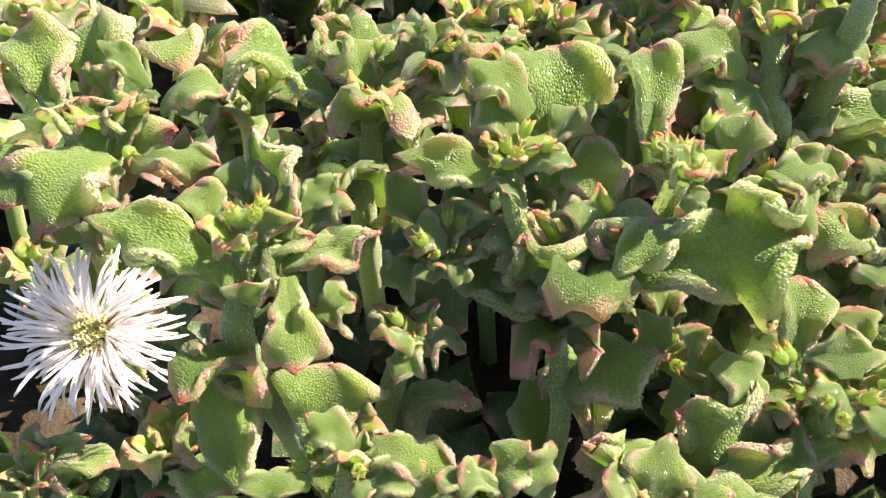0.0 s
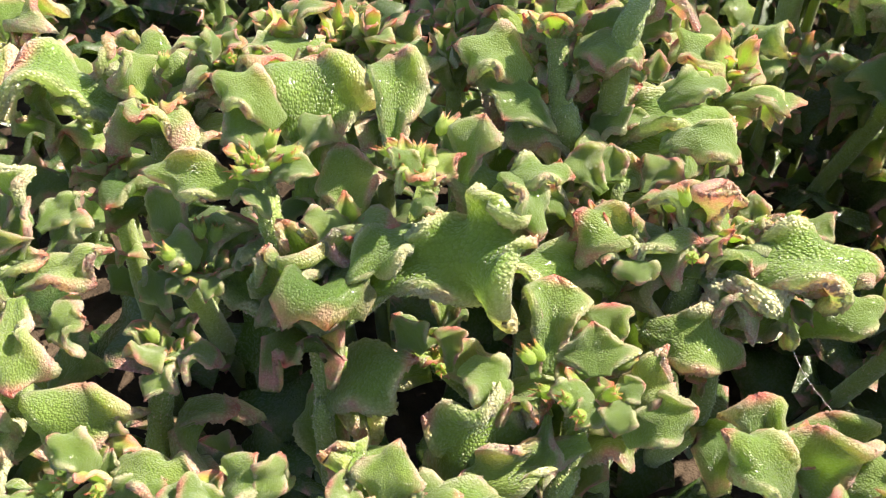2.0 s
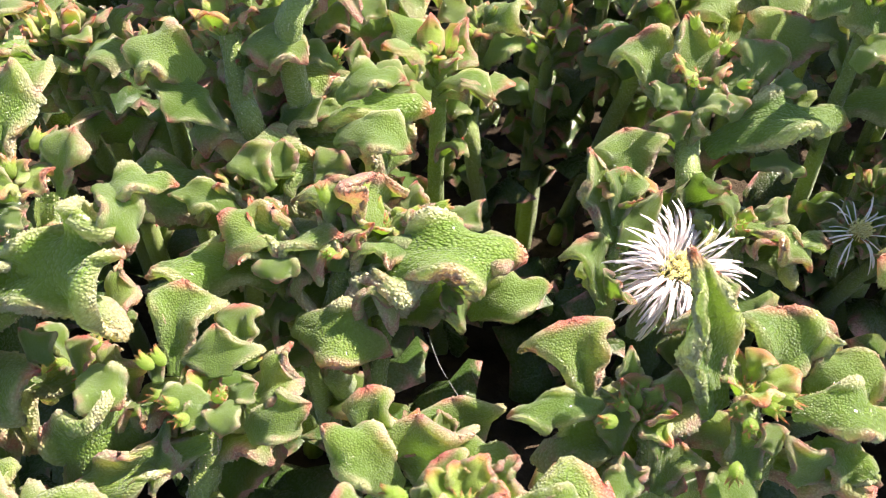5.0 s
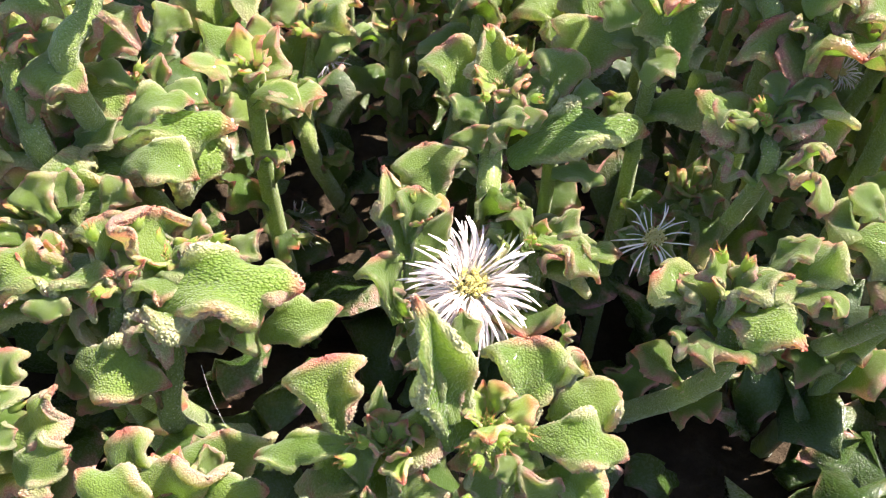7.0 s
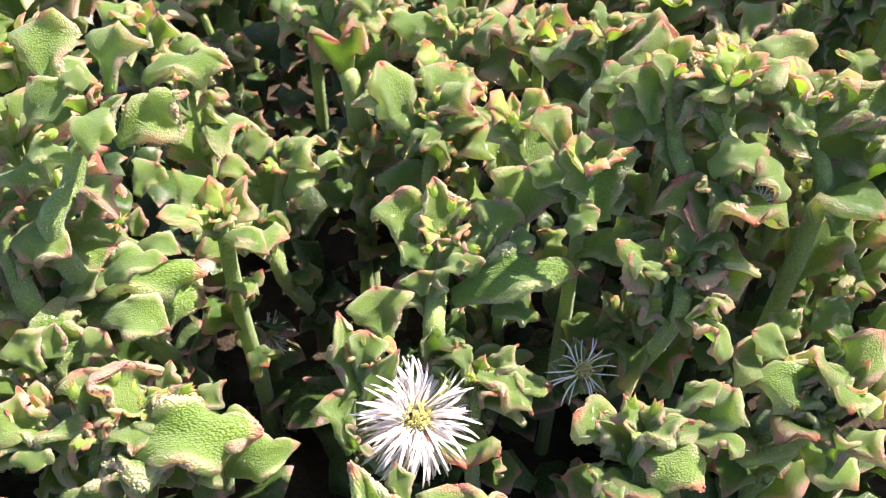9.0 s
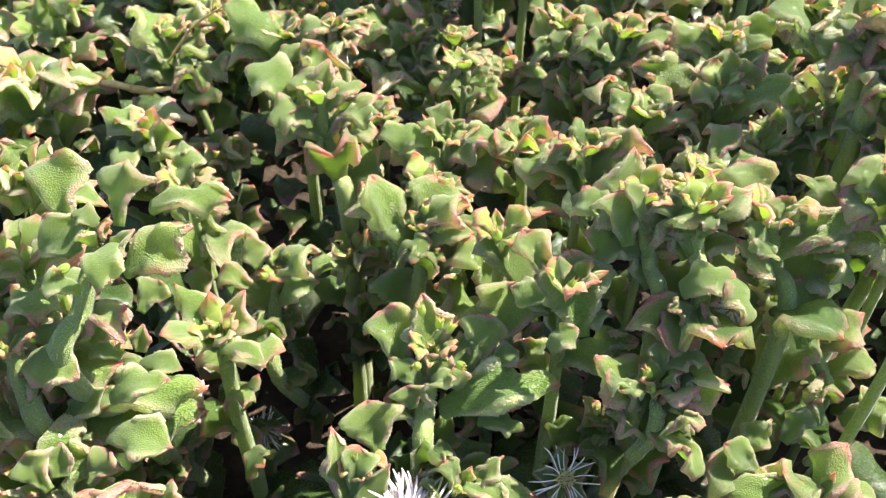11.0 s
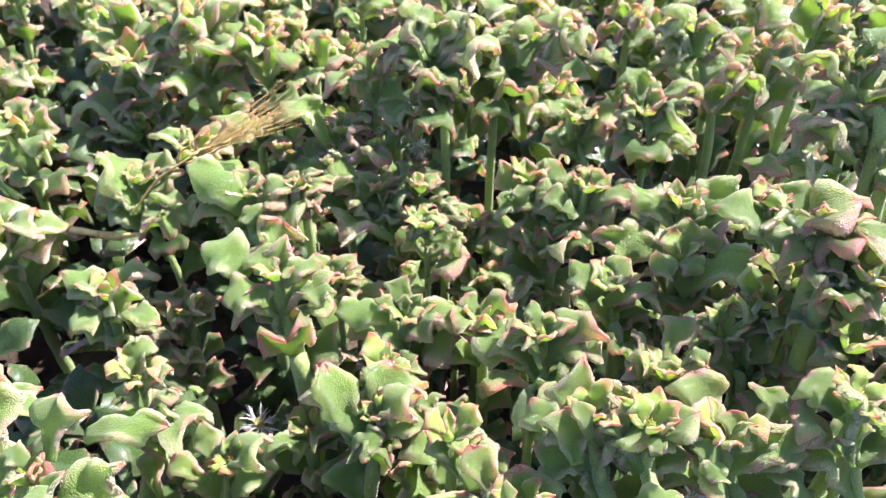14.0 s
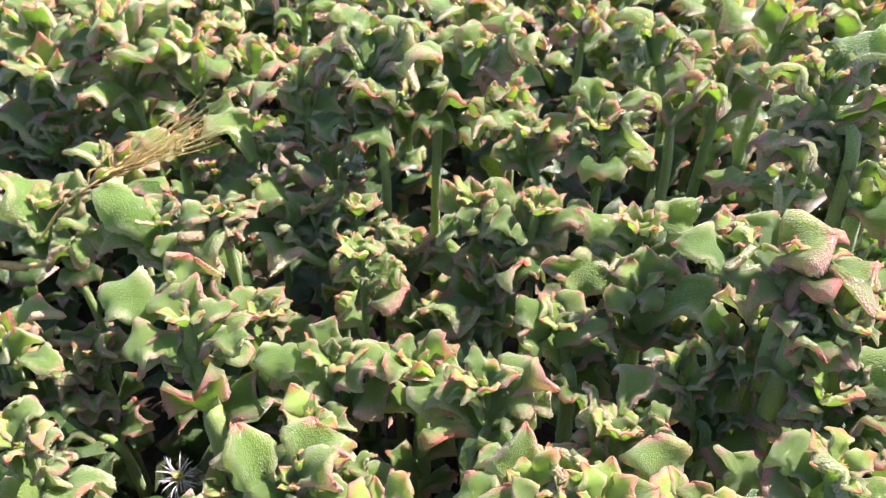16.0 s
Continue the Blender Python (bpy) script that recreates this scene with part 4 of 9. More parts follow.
bud(p, (0.0362, 0.0912, 0.0840), (0.0345, 0.0891, 0.0865), wide=0.85)
bud(p, (0.0397, 0.0894, 0.0834), (0.0404, 0.0863, 0.0854), wide=0.85)
bud(p, (0.0395, 0.0948, 0.0834), (0.0405, 0.0954, 0.0870), wide=0.85)
stem(p, [(0.0627, 0.0809, 0.0848), (0.0617, 0.0789, 0.0744), (0.0599, 0.0777, 0.0601), (0.0585, 0.1170, 0.0000)], [0.00212, 0.00239, 0.00265, 0.00305])
clothe(p, [(0.0627, 0.0809, 0.0848), (0.0617, 0.0789, 0.0744), (0.0599, 0.0777, 0.0601), (0.0585, 0.1170, 0.0000)], 0.0105, 40, 0.35, 0.8, 5)
stem(p, [(0.0387, 0.0939, 0.0800), (0.0500, 0.0828, 0.0796), (0.0604, 0.0785, 0.0688)], [0.00146, 0.00172, 0.00199])
clothe(p, [(0.0387, 0.0939, 0.0800), (0.0500, 0.0828, 0.0796), (0.0604, 0.0785, 0.0688)], 0.0105, 42, 0.35, 0.8, 5)

p = plant(0.0819, 0.1404, 0.0)
h = (0.0836, 0.1083, 0.0965)
leaf(p, (0.0834, 0.1073, 0.0951), (0.0804, 0.1171, 0.1054), 0.83, "cup", h, face=(0.5, -0.7, 0.5), pick=6)
leaf(p, (0.0900, 0.1085, 0.0930), (0.0901, 0.1188, 0.1055), 1.03, "cup", h, face=(-0.6, 0.8, 0.2), pick=0)
leaf(p, (0.0880, 0.1060, 0.0931), (0.1166, 0.1077, 0.0939), 0.63, "droop", h, face=(0.0, -0.3, 0.9), pick=1)
leaf(p, (0.0783, 0.1070, 0.0950), (0.0616, 0.1095, 0.1028), 0.69, "wavy", h, face=(0.0, -0.3, 0.9), pick=2)
leaf(p, (0.0753, 0.0998, 0.0852), (0.0924, 0.0949, 0.0827), 1.00, "droop", h, face=(0.0, -0.6, 0.8), pick=3)
leaf(p, (0.0948, 0.1106, 0.0939), (0.1007, 0.1167, 0.1003), 1.31, "tongue", h, face=(-0.6, 0.8, 0.2), pick=4)
leaf(p, (0.0848, 0.1051, 0.0937), (0.0940, 0.0979, 0.0918), 0.98, "wavy", h, face=(0.0, -0.3, 0.9), pick=5)
leaf(p, (0.0725, 0.1054, 0.0965), (0.0726, 0.0996, 0.0954), 1.57, "droop", h, face=(0.0, 0.0, 1.0), pick=6)
leaf(p, (0.0751, 0.1058, 0.0834), (0.0670, 0.1057, 0.0803), 1.27, "wavy", h, face=(0.0, 0.0, 1.0), pick=0)
leaf(p, (0.0826, 0.1042, 0.0943), (0.0833, 0.1083, 0.0999), 1.48, "tongue", h, face=(0.0, -0.8, 0.6), pick=1)
leaf(p, (0.0925, 0.1070, 0.0806), (0.1075, 0.1111, 0.0837), 0.85, "wavy", h, face=(0.0, -0.6, 0.8), pick=2)
leaf(p, (0.1070, 0.1093, 0.0795), (0.1230, 0.1126, 0.0833), 0.87, "droop", h, face=(0.0, -0.6, 0.8), pick=3)
crown(p, h, 0.0070, 196)
bud(p, (0.0810, 0.1106, 0.1049), (0.0800, 0.1115, 0.1084), wide=0.85)
bud(p, (0.0865, 0.1148, 0.1031), (0.0876, 0.1173, 0.1056), wide=0.85)
bud(p, (0.0822, 0.1045, 0.0986), (0.0810, 0.1014, 0.1003), wide=0.85)
bud(p, (0.0946, 0.1137, 0.0995), (0.0979, 0.1153, 0.1003), wide=0.85)
stem(p, [(0.0837, 0.1096, 0.0956), (0.0828, 0.1057, 0.0880), (0.0798, 0.1058, 0.0703), (0.0819, 0.1404, 0.0000)], [0.00225, 0.00265, 0.00292, 0.00332])
clothe(p, [(0.0837, 0.1096, 0.0956), (0.0828, 0.1057, 0.0880), (0.0798, 0.1058, 0.0703), (0.0819, 0.1404, 0.0000)], 0.0105, 26, 0.35, 0.8, 5)

p = plant(0.1287, 0.1092, 0.0)
h = (0.1327, 0.0757, 0.0888)
leaf(p, (0.1250, 0.0778, 0.0881), (0.1222, 0.0882, 0.0979), 1.12, "cup", h, face=(0.0, -0.8, 0.6), pick=4)
leaf(p, (0.1262, 0.0758, 0.0905), (0.1116, 0.0737, 0.0910), 0.52, "droop", h, face=(0.0, -0.3, 0.9), pick=5)
leaf(p, (0.1286, 0.0744, 0.0839), (0.1197, 0.0688, 0.0769), 1.02, "wavy", h, face=(-0.5, -0.7, 0.5), pick=6)
leaf(p, (0.1306, 0.0782, 0.0903), (0.1315, 0.0841, 0.0961), 0.77, "tongue", h, face=(0.0, -0.8, 0.6), pick=0)
leaf(p, (0.1366, 0.0731, 0.0856), (0.1392, 0.0812, 0.0941), 1.22, "bat", h, face=(0.0, -0.8, 0.6), pick=1)
leaf(p, (0.1284, 0.0708, 0.0858), (0.1277, 0.0757, 0.0919), 0.94, "cup", h, face=(0.0, -0.8, 0.6), pick=2)
leaf(p, (0.1343, 0.0670, 0.0811), (0.1378, 0.0724, 0.0879), 1.18, "cup", h, face=(-0.5, -0.7, 0.5), pick=3)
leaf(p, (0.1297, 0.0664, 0.0820), (0.1290, 0.0698, 0.0878), 1.34, "tongue", h, face=(0.0, -0.8, 0.6), pick=4)
leaf(p, (0.1314, 0.0677, 0.0836), (0.1248, 0.0644, 0.0842), 1.09, "droop", h, face=(0.0, -0.3, 0.9), pick=5)
crown(p, h, 0.0070, 217)
bud(p, (0.1294, 0.0743, 0.0928), (0.1272, 0.0733, 0.0956), wide=0.85)
bud(p, (0.1321, 0.0763, 0.0902), (0.1306, 0.0775, 0.0934), wide=0.85)
bud(p, (0.1275, 0.0721, 0.0924), (0.1248, 0.0702, 0.0942), wide=0.85)
stem(p, [(0.1331, 0.0768, 0.0875), (0.1341, 0.0739, 0.0766), (0.1287, 0.1092, 0.0000)], [0.00199, 0.00225, 0.00292])
clothe(p, [(0.1331, 0.0768, 0.0875), (0.1341, 0.0739, 0.0766), (0.1287, 0.1092, 0.0000)], 0.0105, 17, 0.35, 0.8, 5)

p = plant(0.1443, 0.1170, 0.0)
h = (0.1488, 0.0781, 0.0914)
leaf(p, (0.1543, 0.0774, 0.0873), (0.1569, 0.0903, 0.0986), 1.00, "cup", h, face=(0.0, -0.8, 0.6), pick=6)
leaf(p, (0.1439, 0.0773, 0.0888), (0.1376, 0.0847, 0.1154), 0.62, "tongue", h, face=(0.5, -0.7, 0.5), pick=0)
leaf(p, (0.1433, 0.0772, 0.0935), (0.1413, 0.0854, 0.1037), 0.92, "cup", h, face=(0.5, -0.7, 0.5), pick=1)
leaf(p, (0.1606, 0.0790, 0.0895), (0.1716, 0.0822, 0.0935), 1.15, "droop", h, face=(0.0, -0.3, 0.9), pick=2)
leaf(p, (0.1562, 0.0759, 0.0904), (0.1713, 0.0722, 0.0890), 0.93, "droop", h, face=(0.0, -0.3, 0.9), pick=3)
leaf(p, (0.1545, 0.0670, 0.0840), (0.1598, 0.0689, 0.0896), 1.51, "bat", h, face=(0.5, -0.7, 0.5), pick=4)
leaf(p, (0.1527, 0.0706, 0.0869), (0.1497, 0.0725, 0.0909), 1.30, "droop", h, face=(0.0, -0.3, 0.9), pick=5)
leaf(p, (0.1597, 0.0806, 0.0883), (0.1662, 0.0889, 0.0955), 0.91, "cup", h, face=(-0.6, 0.8, 0.2), pick=6)
leaf(p, (0.1492, 0.0685, 0.0826), (0.1462, 0.0741, 0.0912), 0.86, "tongue", h, face=(0.0, -0.8, 0.6), pick=0)
leaf(p, (0.1588, 0.0723, 0.0874), (0.1676, 0.0661, 0.0846), 1.07, "wavy", h, face=(0.0, -0.6, 0.8), pick=1)
leaf(p, (0.1488, 0.0673, 0.0828), (0.1404, 0.0648, 0.0828), 1.06, "droop", h, face=(0.0, -0.3, 0.9), pick=2)
leaf(p, (0.1464, 0.0858, 0.1010), (0.1449, 0.0910, 0.1058), 1.26, "tongue", h, face=(0.0, -0.8, 0.6), pick=3)
crown(p, h, 0.0070, 240)
bud(p, (0.1463, 0.0739, 0.0934), (0.1445, 0.0710, 0.0949), wide=0.85)
bud(p, (0.1503, 0.0742, 0.0934), (0.1516, 0.0711, 0.0951), wide=0.85)
bud(p, (0.1468, 0.0707, 0.0941), (0.1459, 0.0673, 0.0953), wide=0.85)
bud(p, (0.1527, 0.0761, 0.0930), (0.1558, 0.0744, 0.0943), wide=0.85)
bud(p, (0.1451, 0.0671, 0.0890), (0.1440, 0.0636, 0.0883), wide=0.85)
stem(p, [(0.1488, 0.0770, 0.0900), (0.1506, 0.0744, 0.0744), (0.1443, 0.1170, 0.0000)], [0.00225, 0.00252, 0.00305])
clothe(p, [(0.1488, 0.0770, 0.0900), (0.1506, 0.0744, 0.0744), (0.1443, 0.1170, 0.0000)], 0.0105, 22, 0.35, 0.8, 5)

p = plant(0.1069, 0.0780, 0.0)
h = (0.0956, 0.0749, 0.0815)
leaf(p, (0.0931, 0.0719, 0.0777), (0.0893, 0.0806, 0.0902), 0.62, "cup", h, face=(0.0, -0.8, 0.6), pick=4)
leaf(p, (0.0995, 0.0690, 0.0774), (0.0977, 0.0765, 0.0883), 1.05, "cup", h, face=(-0.5, -0.7, 0.5), pick=5)
leaf(p, (0.0941, 0.0690, 0.0789), (0.0830, 0.0743, 0.0886), 0.72, "droop", h, face=(0.0, -0.3, 0.9), pick=6)
leaf(p, (0.1051, 0.0761, 0.0734), (0.1032, 0.0848, 0.0827), 1.10, "cup", h, face=(0.0, -0.8, 0.6), pick=0)
leaf(p, (0.1003, 0.0701, 0.0803), (0.1129, 0.0718, 0.0841), 0.86, "droop", h, face=(0.0, -0.3, 0.9), pick=1)
leaf(p, (0.1022, 0.0778, 0.0788), (0.1008, 0.0816, 0.0835), 1.25, "tongue", h, face=(0.5, -0.7, 0.5), pick=2)
leaf(p, (0.1074, 0.0678, 0.0791), (0.1117, 0.0677, 0.0807), 1.90, "droop", h, face=(0.0, -0.3, 0.9), pick=3)
crown(p, h, 0.0056, 258)
h = (0.1040, 0.0516, 0.1007)
leaf(p, (0.0966, 0.0503, 0.0966), (0.0874, 0.0503, 0.1019), 0.95, "cup", h, 0)
leaf(p, (0.0976, 0.0517, 0.0958), (0.0999, 0.0562, 0.0992), 0.95, "cup", h, 0)
leaf(p, (0.1059, 0.0532, 0.0952), (0.1009, 0.0593, 0.1006), 0.95, "cup", h, 0)
leaf(p, (0.1077, 0.0523, 0.0965), (0.1110, 0.0575, 0.1033), 0.95, "wavy", h, 0)
leaf(p, (0.1082, 0.0516, 0.1008), (0.1189, 0.0498, 0.1008), 0.95, "cup", h, 0)
leaf(p, (0.1061, 0.0476, 0.1006), (0.1048, 0.0485, 0.1069), 0.68, "tongue", h, 0)
leaf(p, (0.1006, 0.0494, 0.0979), (0.0929, 0.0456, 0.1008), 0.95, "cup", h, 0)
leaf(p, (0.1076, 0.0466, 0.1020), (0.1094, 0.0416, 0.1005), 0.95, "wavy", h, 0)
crown(p, h, 0.0070, 269)
bud(p, (0.0971, 0.0523, 0.1018), (0.0934, 0.0527, 0.1023), wide=0.85)
bud(p, (0.1018, 0.0512, 0.1013), (0.0982, 0.0507, 0.1022), wide=0.85)
bud(p, (0.1043, 0.0489, 0.1042), (0.1046, 0.0467, 0.1072), wide=0.85)
stem(p, [(0.1048, 0.0531, 0.0976), (0.1080, 0.0550, 0.0796), (0.1069, 0.0780, 0.0000)], [0.00199, 0.00225, 0.00292])
clothe(p, [(0.1048, 0.0531, 0.0976), (0.1080, 0.0550, 0.0796), (0.1069, 0.0780, 0.0000)], 0.0105, 24, 0.35, 0.8, 5)

p = plant(-0.0078, 0.0936, 0.0)
h = (-0.0121, 0.0681, 0.0760)
leaf(p, (-0.0282, 0.0632, 0.0712), (-0.0372, 0.0746, 0.0859), 0.67, "bat", h, face=(0.0, -0.8, 0.6), pick=4)
leaf(p, (-0.0174, 0.0672, 0.0754), (-0.0172, 0.0786, 0.0856), 1.05, "cup", h, face=(0.0, -0.8, 0.6), pick=5)
leaf(p, (-0.0117, 0.0670, 0.0795), (-0.0188, 0.0688, 0.0844), 0.86, "droop", h, face=(0.0, -0.3, 0.9), pick=6)
leaf(p, (-0.0088, 0.0679, 0.0788), (0.0046, 0.0658, 0.0778), 0.83, "droop", h, face=(0.0, -0.3, 0.9), pick=0)
leaf(p, (-0.0092, 0.0625, 0.0749), (0.0008, 0.0647, 0.0800), 0.69, "droop", h, face=(0.0, -0.3, 0.9), pick=1)
leaf(p, (-0.0176, 0.0625, 0.0758), (-0.0279, 0.0595, 0.0764), 0.62, "droop", h, face=(0.0, -0.3, 0.9), pick=2)
leaf(p, (-0.0128, 0.0725, 0.0803), (-0.0096, 0.0755, 0.0840), 1.32, "wavy", h, face=(-0.5, -0.7, 0.5), pick=3)
leaf(p, (-0.0098, 0.0660, 0.0762), (-0.0100, 0.0697, 0.0812), 1.15, "tongue", h, face=(0.0, -0.8, 0.6), pick=4)
leaf(p, (-0.0094, 0.0637, 0.0765), (-0.0081, 0.0592, 0.0771), 1.53, "droop", h, face=(0.0, -0.3, 0.9), pick=5)
leaf(p, (0.0117, 0.0687, 0.0708), (0.0156, 0.0745, 0.0764), 0.92, "bat", h, face=(0.0, -0.8, 0.6), pick=6)
leaf(p, (0.0047, 0.0649, 0.0732), (0.0018, 0.0656, 0.0760), 1.57, "cup", h, face=(0.0, -0.8, 0.6), pick=0)
crown(p, h, 0.0070, 290)
bud(p, (-0.0179, 0.0650, 0.0775), (-0.0211, 0.0632, 0.0784), wide=0.85)
bud(p, (-0.0142, 0.0655, 0.0781), (-0.0161, 0.0630, 0.0801), wide=0.85)
bud(p, (-0.0100, 0.0636, 0.0794), (-0.0087, 0.0608, 0.0816), wide=0.85)
bud(p, (-0.0240, 0.0623, 0.0757), (-0.0273, 0.0606, 0.0756), wide=0.85)
h = (0.0087, 0.0579, 0.0821)
leaf(p, (0.0107, 0.0581, 0.0822), (0.0152, 0.0639, 0.0895), 0.95, "saddle", h, 0)
leaf(p, (0.0091, 0.0569, 0.0834), (0.0026, 0.0574, 0.0874), 0.94, "cup", h, 0)
crown(p, h, 0.0056, 299)
stem(p, [(-0.0122, 0.0685, 0.0740), (-0.0124, 0.0666, 0.0583), (-0.0078, 0.0936, 0.0000)], [0.00199, 0.00225, 0.00278])
clothe(p, [(-0.0122, 0.0685, 0.0740), (-0.0124, 0.0666, 0.0583), (-0.0078, 0.0936, 0.0000)], 0.0105, 24, 0.35, 0.8, 5)

p = plant(0.0351, 0.0858, 0.0)
h = (0.0350, 0.0607, 0.0827)
leaf(p, (0.0334, 0.0606, 0.0827), (0.0352, 0.0667, 0.0910), 0.95, "saddle", h, 0)
leaf(p, (0.0319, 0.0590, 0.0833), (0.0257, 0.0599, 0.0877), 0.95, "cup", h, 0)
leaf(p, (0.0367, 0.0608, 0.0828), (0.0397, 0.0615, 0.0861), 0.95, "wavy", h, 0)
leaf(p, (0.0158, 0.0588, 0.0842), (0.0184, 0.0645, 0.0893), 0.94, "saddle", h, 0)
leaf(p, (0.0126, 0.0585, 0.0842), (0.0056, 0.0574, 0.0884), 0.94, "cup", h, 0)
crown(p, h, 0.0056, 311)
whorl(p, h, 0.0100, 312, 1, 3)
stem(p, [(0.0351, 0.0627, 0.0801), (0.0358, 0.0623, 0.0663), (0.0351, 0.0858, 0.0000)], [0.00199, 0.00225, 0.00278])
clothe(p, [(0.0351, 0.0627, 0.0801), (0.0358, 0.0623, 0.0663), (0.0351, 0.0858, 0.0000)], 0.0105, 9, 0.12, 0.92, 8)

p = plant(-0.0234, 0.1638, 0.0)
h = (-0.0196, 0.1329, 0.1072)
leaf(p, (-0.0254, 0.1324, 0.1045), (-0.0488, 0.1355, 0.1140), 0.95, "cup", h, 0)
leaf(p, (-0.0217, 0.1314, 0.1053), (-0.0272, 0.1381, 0.1176), 0.85, "hook", h, 0)
leaf(p, (-0.0215, 0.1364, 0.1042), (-0.0247, 0.1488, 0.1186), 0.85, "saddle", h, 0)
leaf(p, (-0.0216, 0.1313, 0.1079), (-0.0214, 0.1254, 0.1077), 0.95, "wavy", h, 0)
leaf(p, (-0.0162, 0.1327, 0.1039), (-0.0002, 0.1417, 0.1142), 0.85, "cup", h, 0)
leaf(p, (-0.0177, 0.1347, 0.1041), (-0.0149, 0.1470, 0.1151), 0.95, "cup", h, 0)
leaf(p, (-0.0203, 0.1365, 0.1042), (-0.0344, 0.1485, 0.1167), 0.95, "wavy", h, 0)
crown(p, h, 0.0070, 325)
whorl(p, h, 0.0125, 326, 1, 3)
bud(p, (-0.0247, 0.1351, 0.1144), (-0.0268, 0.1360, 0.1174), wide=0.85)
bud(p, (-0.0193, 0.1368, 0.1142), (-0.0191, 0.1387, 0.1175), wide=0.85)
h = (-0.0081, 0.1402, 0.1147)
leaf(p, (-0.0088, 0.1365, 0.1151), (-0.0148, 0.1398, 0.1203), 0.95, "cup", h, 0)
leaf(p, (-0.0067, 0.1382, 0.1145), (0.0019, 0.1412, 0.1175), 0.85, "wavy", h, 0)
leaf(p, (-0.0068, 0.1385, 0.1150), (-0.0052, 0.1431, 0.1209), 0.94, "saddle", h, 0)
leaf(p, (-0.0088, 0.1365, 0.1151), (-0.0107, 0.1413, 0.1218), 0.85, "cup", h, 0)
crown(p, h, 0.0056, 334)
whorl(p, h, 0.0100, 335, 1, 3)
bud(p, (-0.0060, 0.1378, 0.1165), (-0.0038, 0.1354, 0.1183), wide=0.85)
stem(p, [(-0.0197, 0.1330, 0.1047), (-0.0197, 0.1288, 0.0939), (-0.0207, 0.1261, 0.0799), (-0.0234, 0.1638, 0.0000)], [0.00225, 0.00252, 0.00278, 0.00332])
clothe(p, [(-0.0197, 0.1330, 0.1047), (-0.0197, 0.1288, 0.0939), (-0.0207, 0.1261, 0.0799), (-0.0234, 0.1638, 0.0000)], 0.0105, 21, 0.12, 0.92, 8)

p = plant(0.0585, 0.1716, 0.0)
h = (0.0583, 0.1458, 0.1213)
leaf(p, (0.0535, 0.1375, 0.1141), (0.0488, 0.1303, 0.1099), 1.70, "bat", h, face=(0.0, -0.8, 0.6), pick=0)
leaf(p, (0.0529, 0.1400, 0.1140), (0.0386, 0.1441, 0.1190), 1.03, "droop", h, face=(0.0, -0.3, 0.9), pick=1)
leaf(p, (0.0630, 0.1445, 0.1197), (0.0751, 0.1400, 0.1175), 1.13, "droop", h, face=(0.0, -0.3, 0.9), pick=2)
leaf(p, (0.0805, 0.1410, 0.1092), (0.0940, 0.1435, 0.1124), 0.94, "droop", h, face=(0.0, -0.3, 0.9), pick=3)
leaf(p, (0.0807, 0.1343, 0.1039), (0.0952, 0.1306, 0.1027), 1.03, "droop", h, face=(0.0, -0.3, 0.9), pick=4)
leaf(p, (0.0686, 0.1230, 0.0993), (0.0627, 0.1288, 0.1050), 0.87, "cup", h, face=(0.0, -0.8, 0.6), pick=5)
leaf(p, (0.0768, 0.1246, 0.0982), (0.0813, 0.1301, 0.1035), 1.30, "cup", h, face=(-0.5, -0.7, 0.5), pick=6)
leaf(p, (0.0704, 0.1260, 0.0999), (0.0700, 0.1317, 0.1054), 1.31, "tongue", h, face=(0.0, -0.8, 0.6), pick=7)
leaf(p, (0.0613, 0.1219, 0.0947), (0.0485, 0.1223, 0.0983), 0.73, "droop", h, face=(0.0, -0.3, 0.9), pick=8)
leaf(p, (0.0614, 0.1432, 0.1149), (0.0575, 0.1523, 0.1229), 0.94, "cup", h, face=(0.0, -0.8, 0.6), pick=9)
leaf(p, (0.0671, 0.1446, 0.1167), (0.0689, 0.1529, 0.1239), 0.96, "cup", h, face=(-0.5, -0.7, 0.5), pick=10)
leaf(p, (0.0757, 0.1503, 0.1190), (0.0824, 0.1558, 0.1228), 1.15, "wavy", h, face=(0.0, -0.6, 0.8), pick=11)
crown(p, h, 0.0070, 349)
leaf(p, (0.0660, 0.1405, 0.0979), (0.0765, 0.1487, 0.1052), 0.70, "hook", h, face=(-0.04, -0.34, 0.94))
leaf(p, (0.0664, 0.1439, 0.0940), (0.0948, 0.1573, 0.0855), 0.75, "droop", h, face=(-0.06, -0.33, 0.94))
leaf(p, (0.0609, 0.1305, 0.0913), (0.0767, 0.1329, 0.1006), 1.15, "wavy", h, face=(0.09, -0.73, 0.68))
bud(p, (0.0583, 0.1451, 0.1219), (0.0583, 0.1423, 0.1244), wide=0.85)
stem(p, [(0.0588, 0.1474, 0.1207), (0.0605, 0.1423, 0.1085), (0.0625, 0.1411, 0.0935), (0.0585, 0.1716, 0.0000)], [0.00225, 0.00252, 0.00278, 0.00332])
clothe(p, [(0.0588, 0.1474, 0.1207), (0.0605, 0.1423, 0.1085), (0.0625, 0.1411, 0.0935), (0.0585, 0.1716, 0.0000)], 0.0105, 12, 0.35, 0.92, 3)

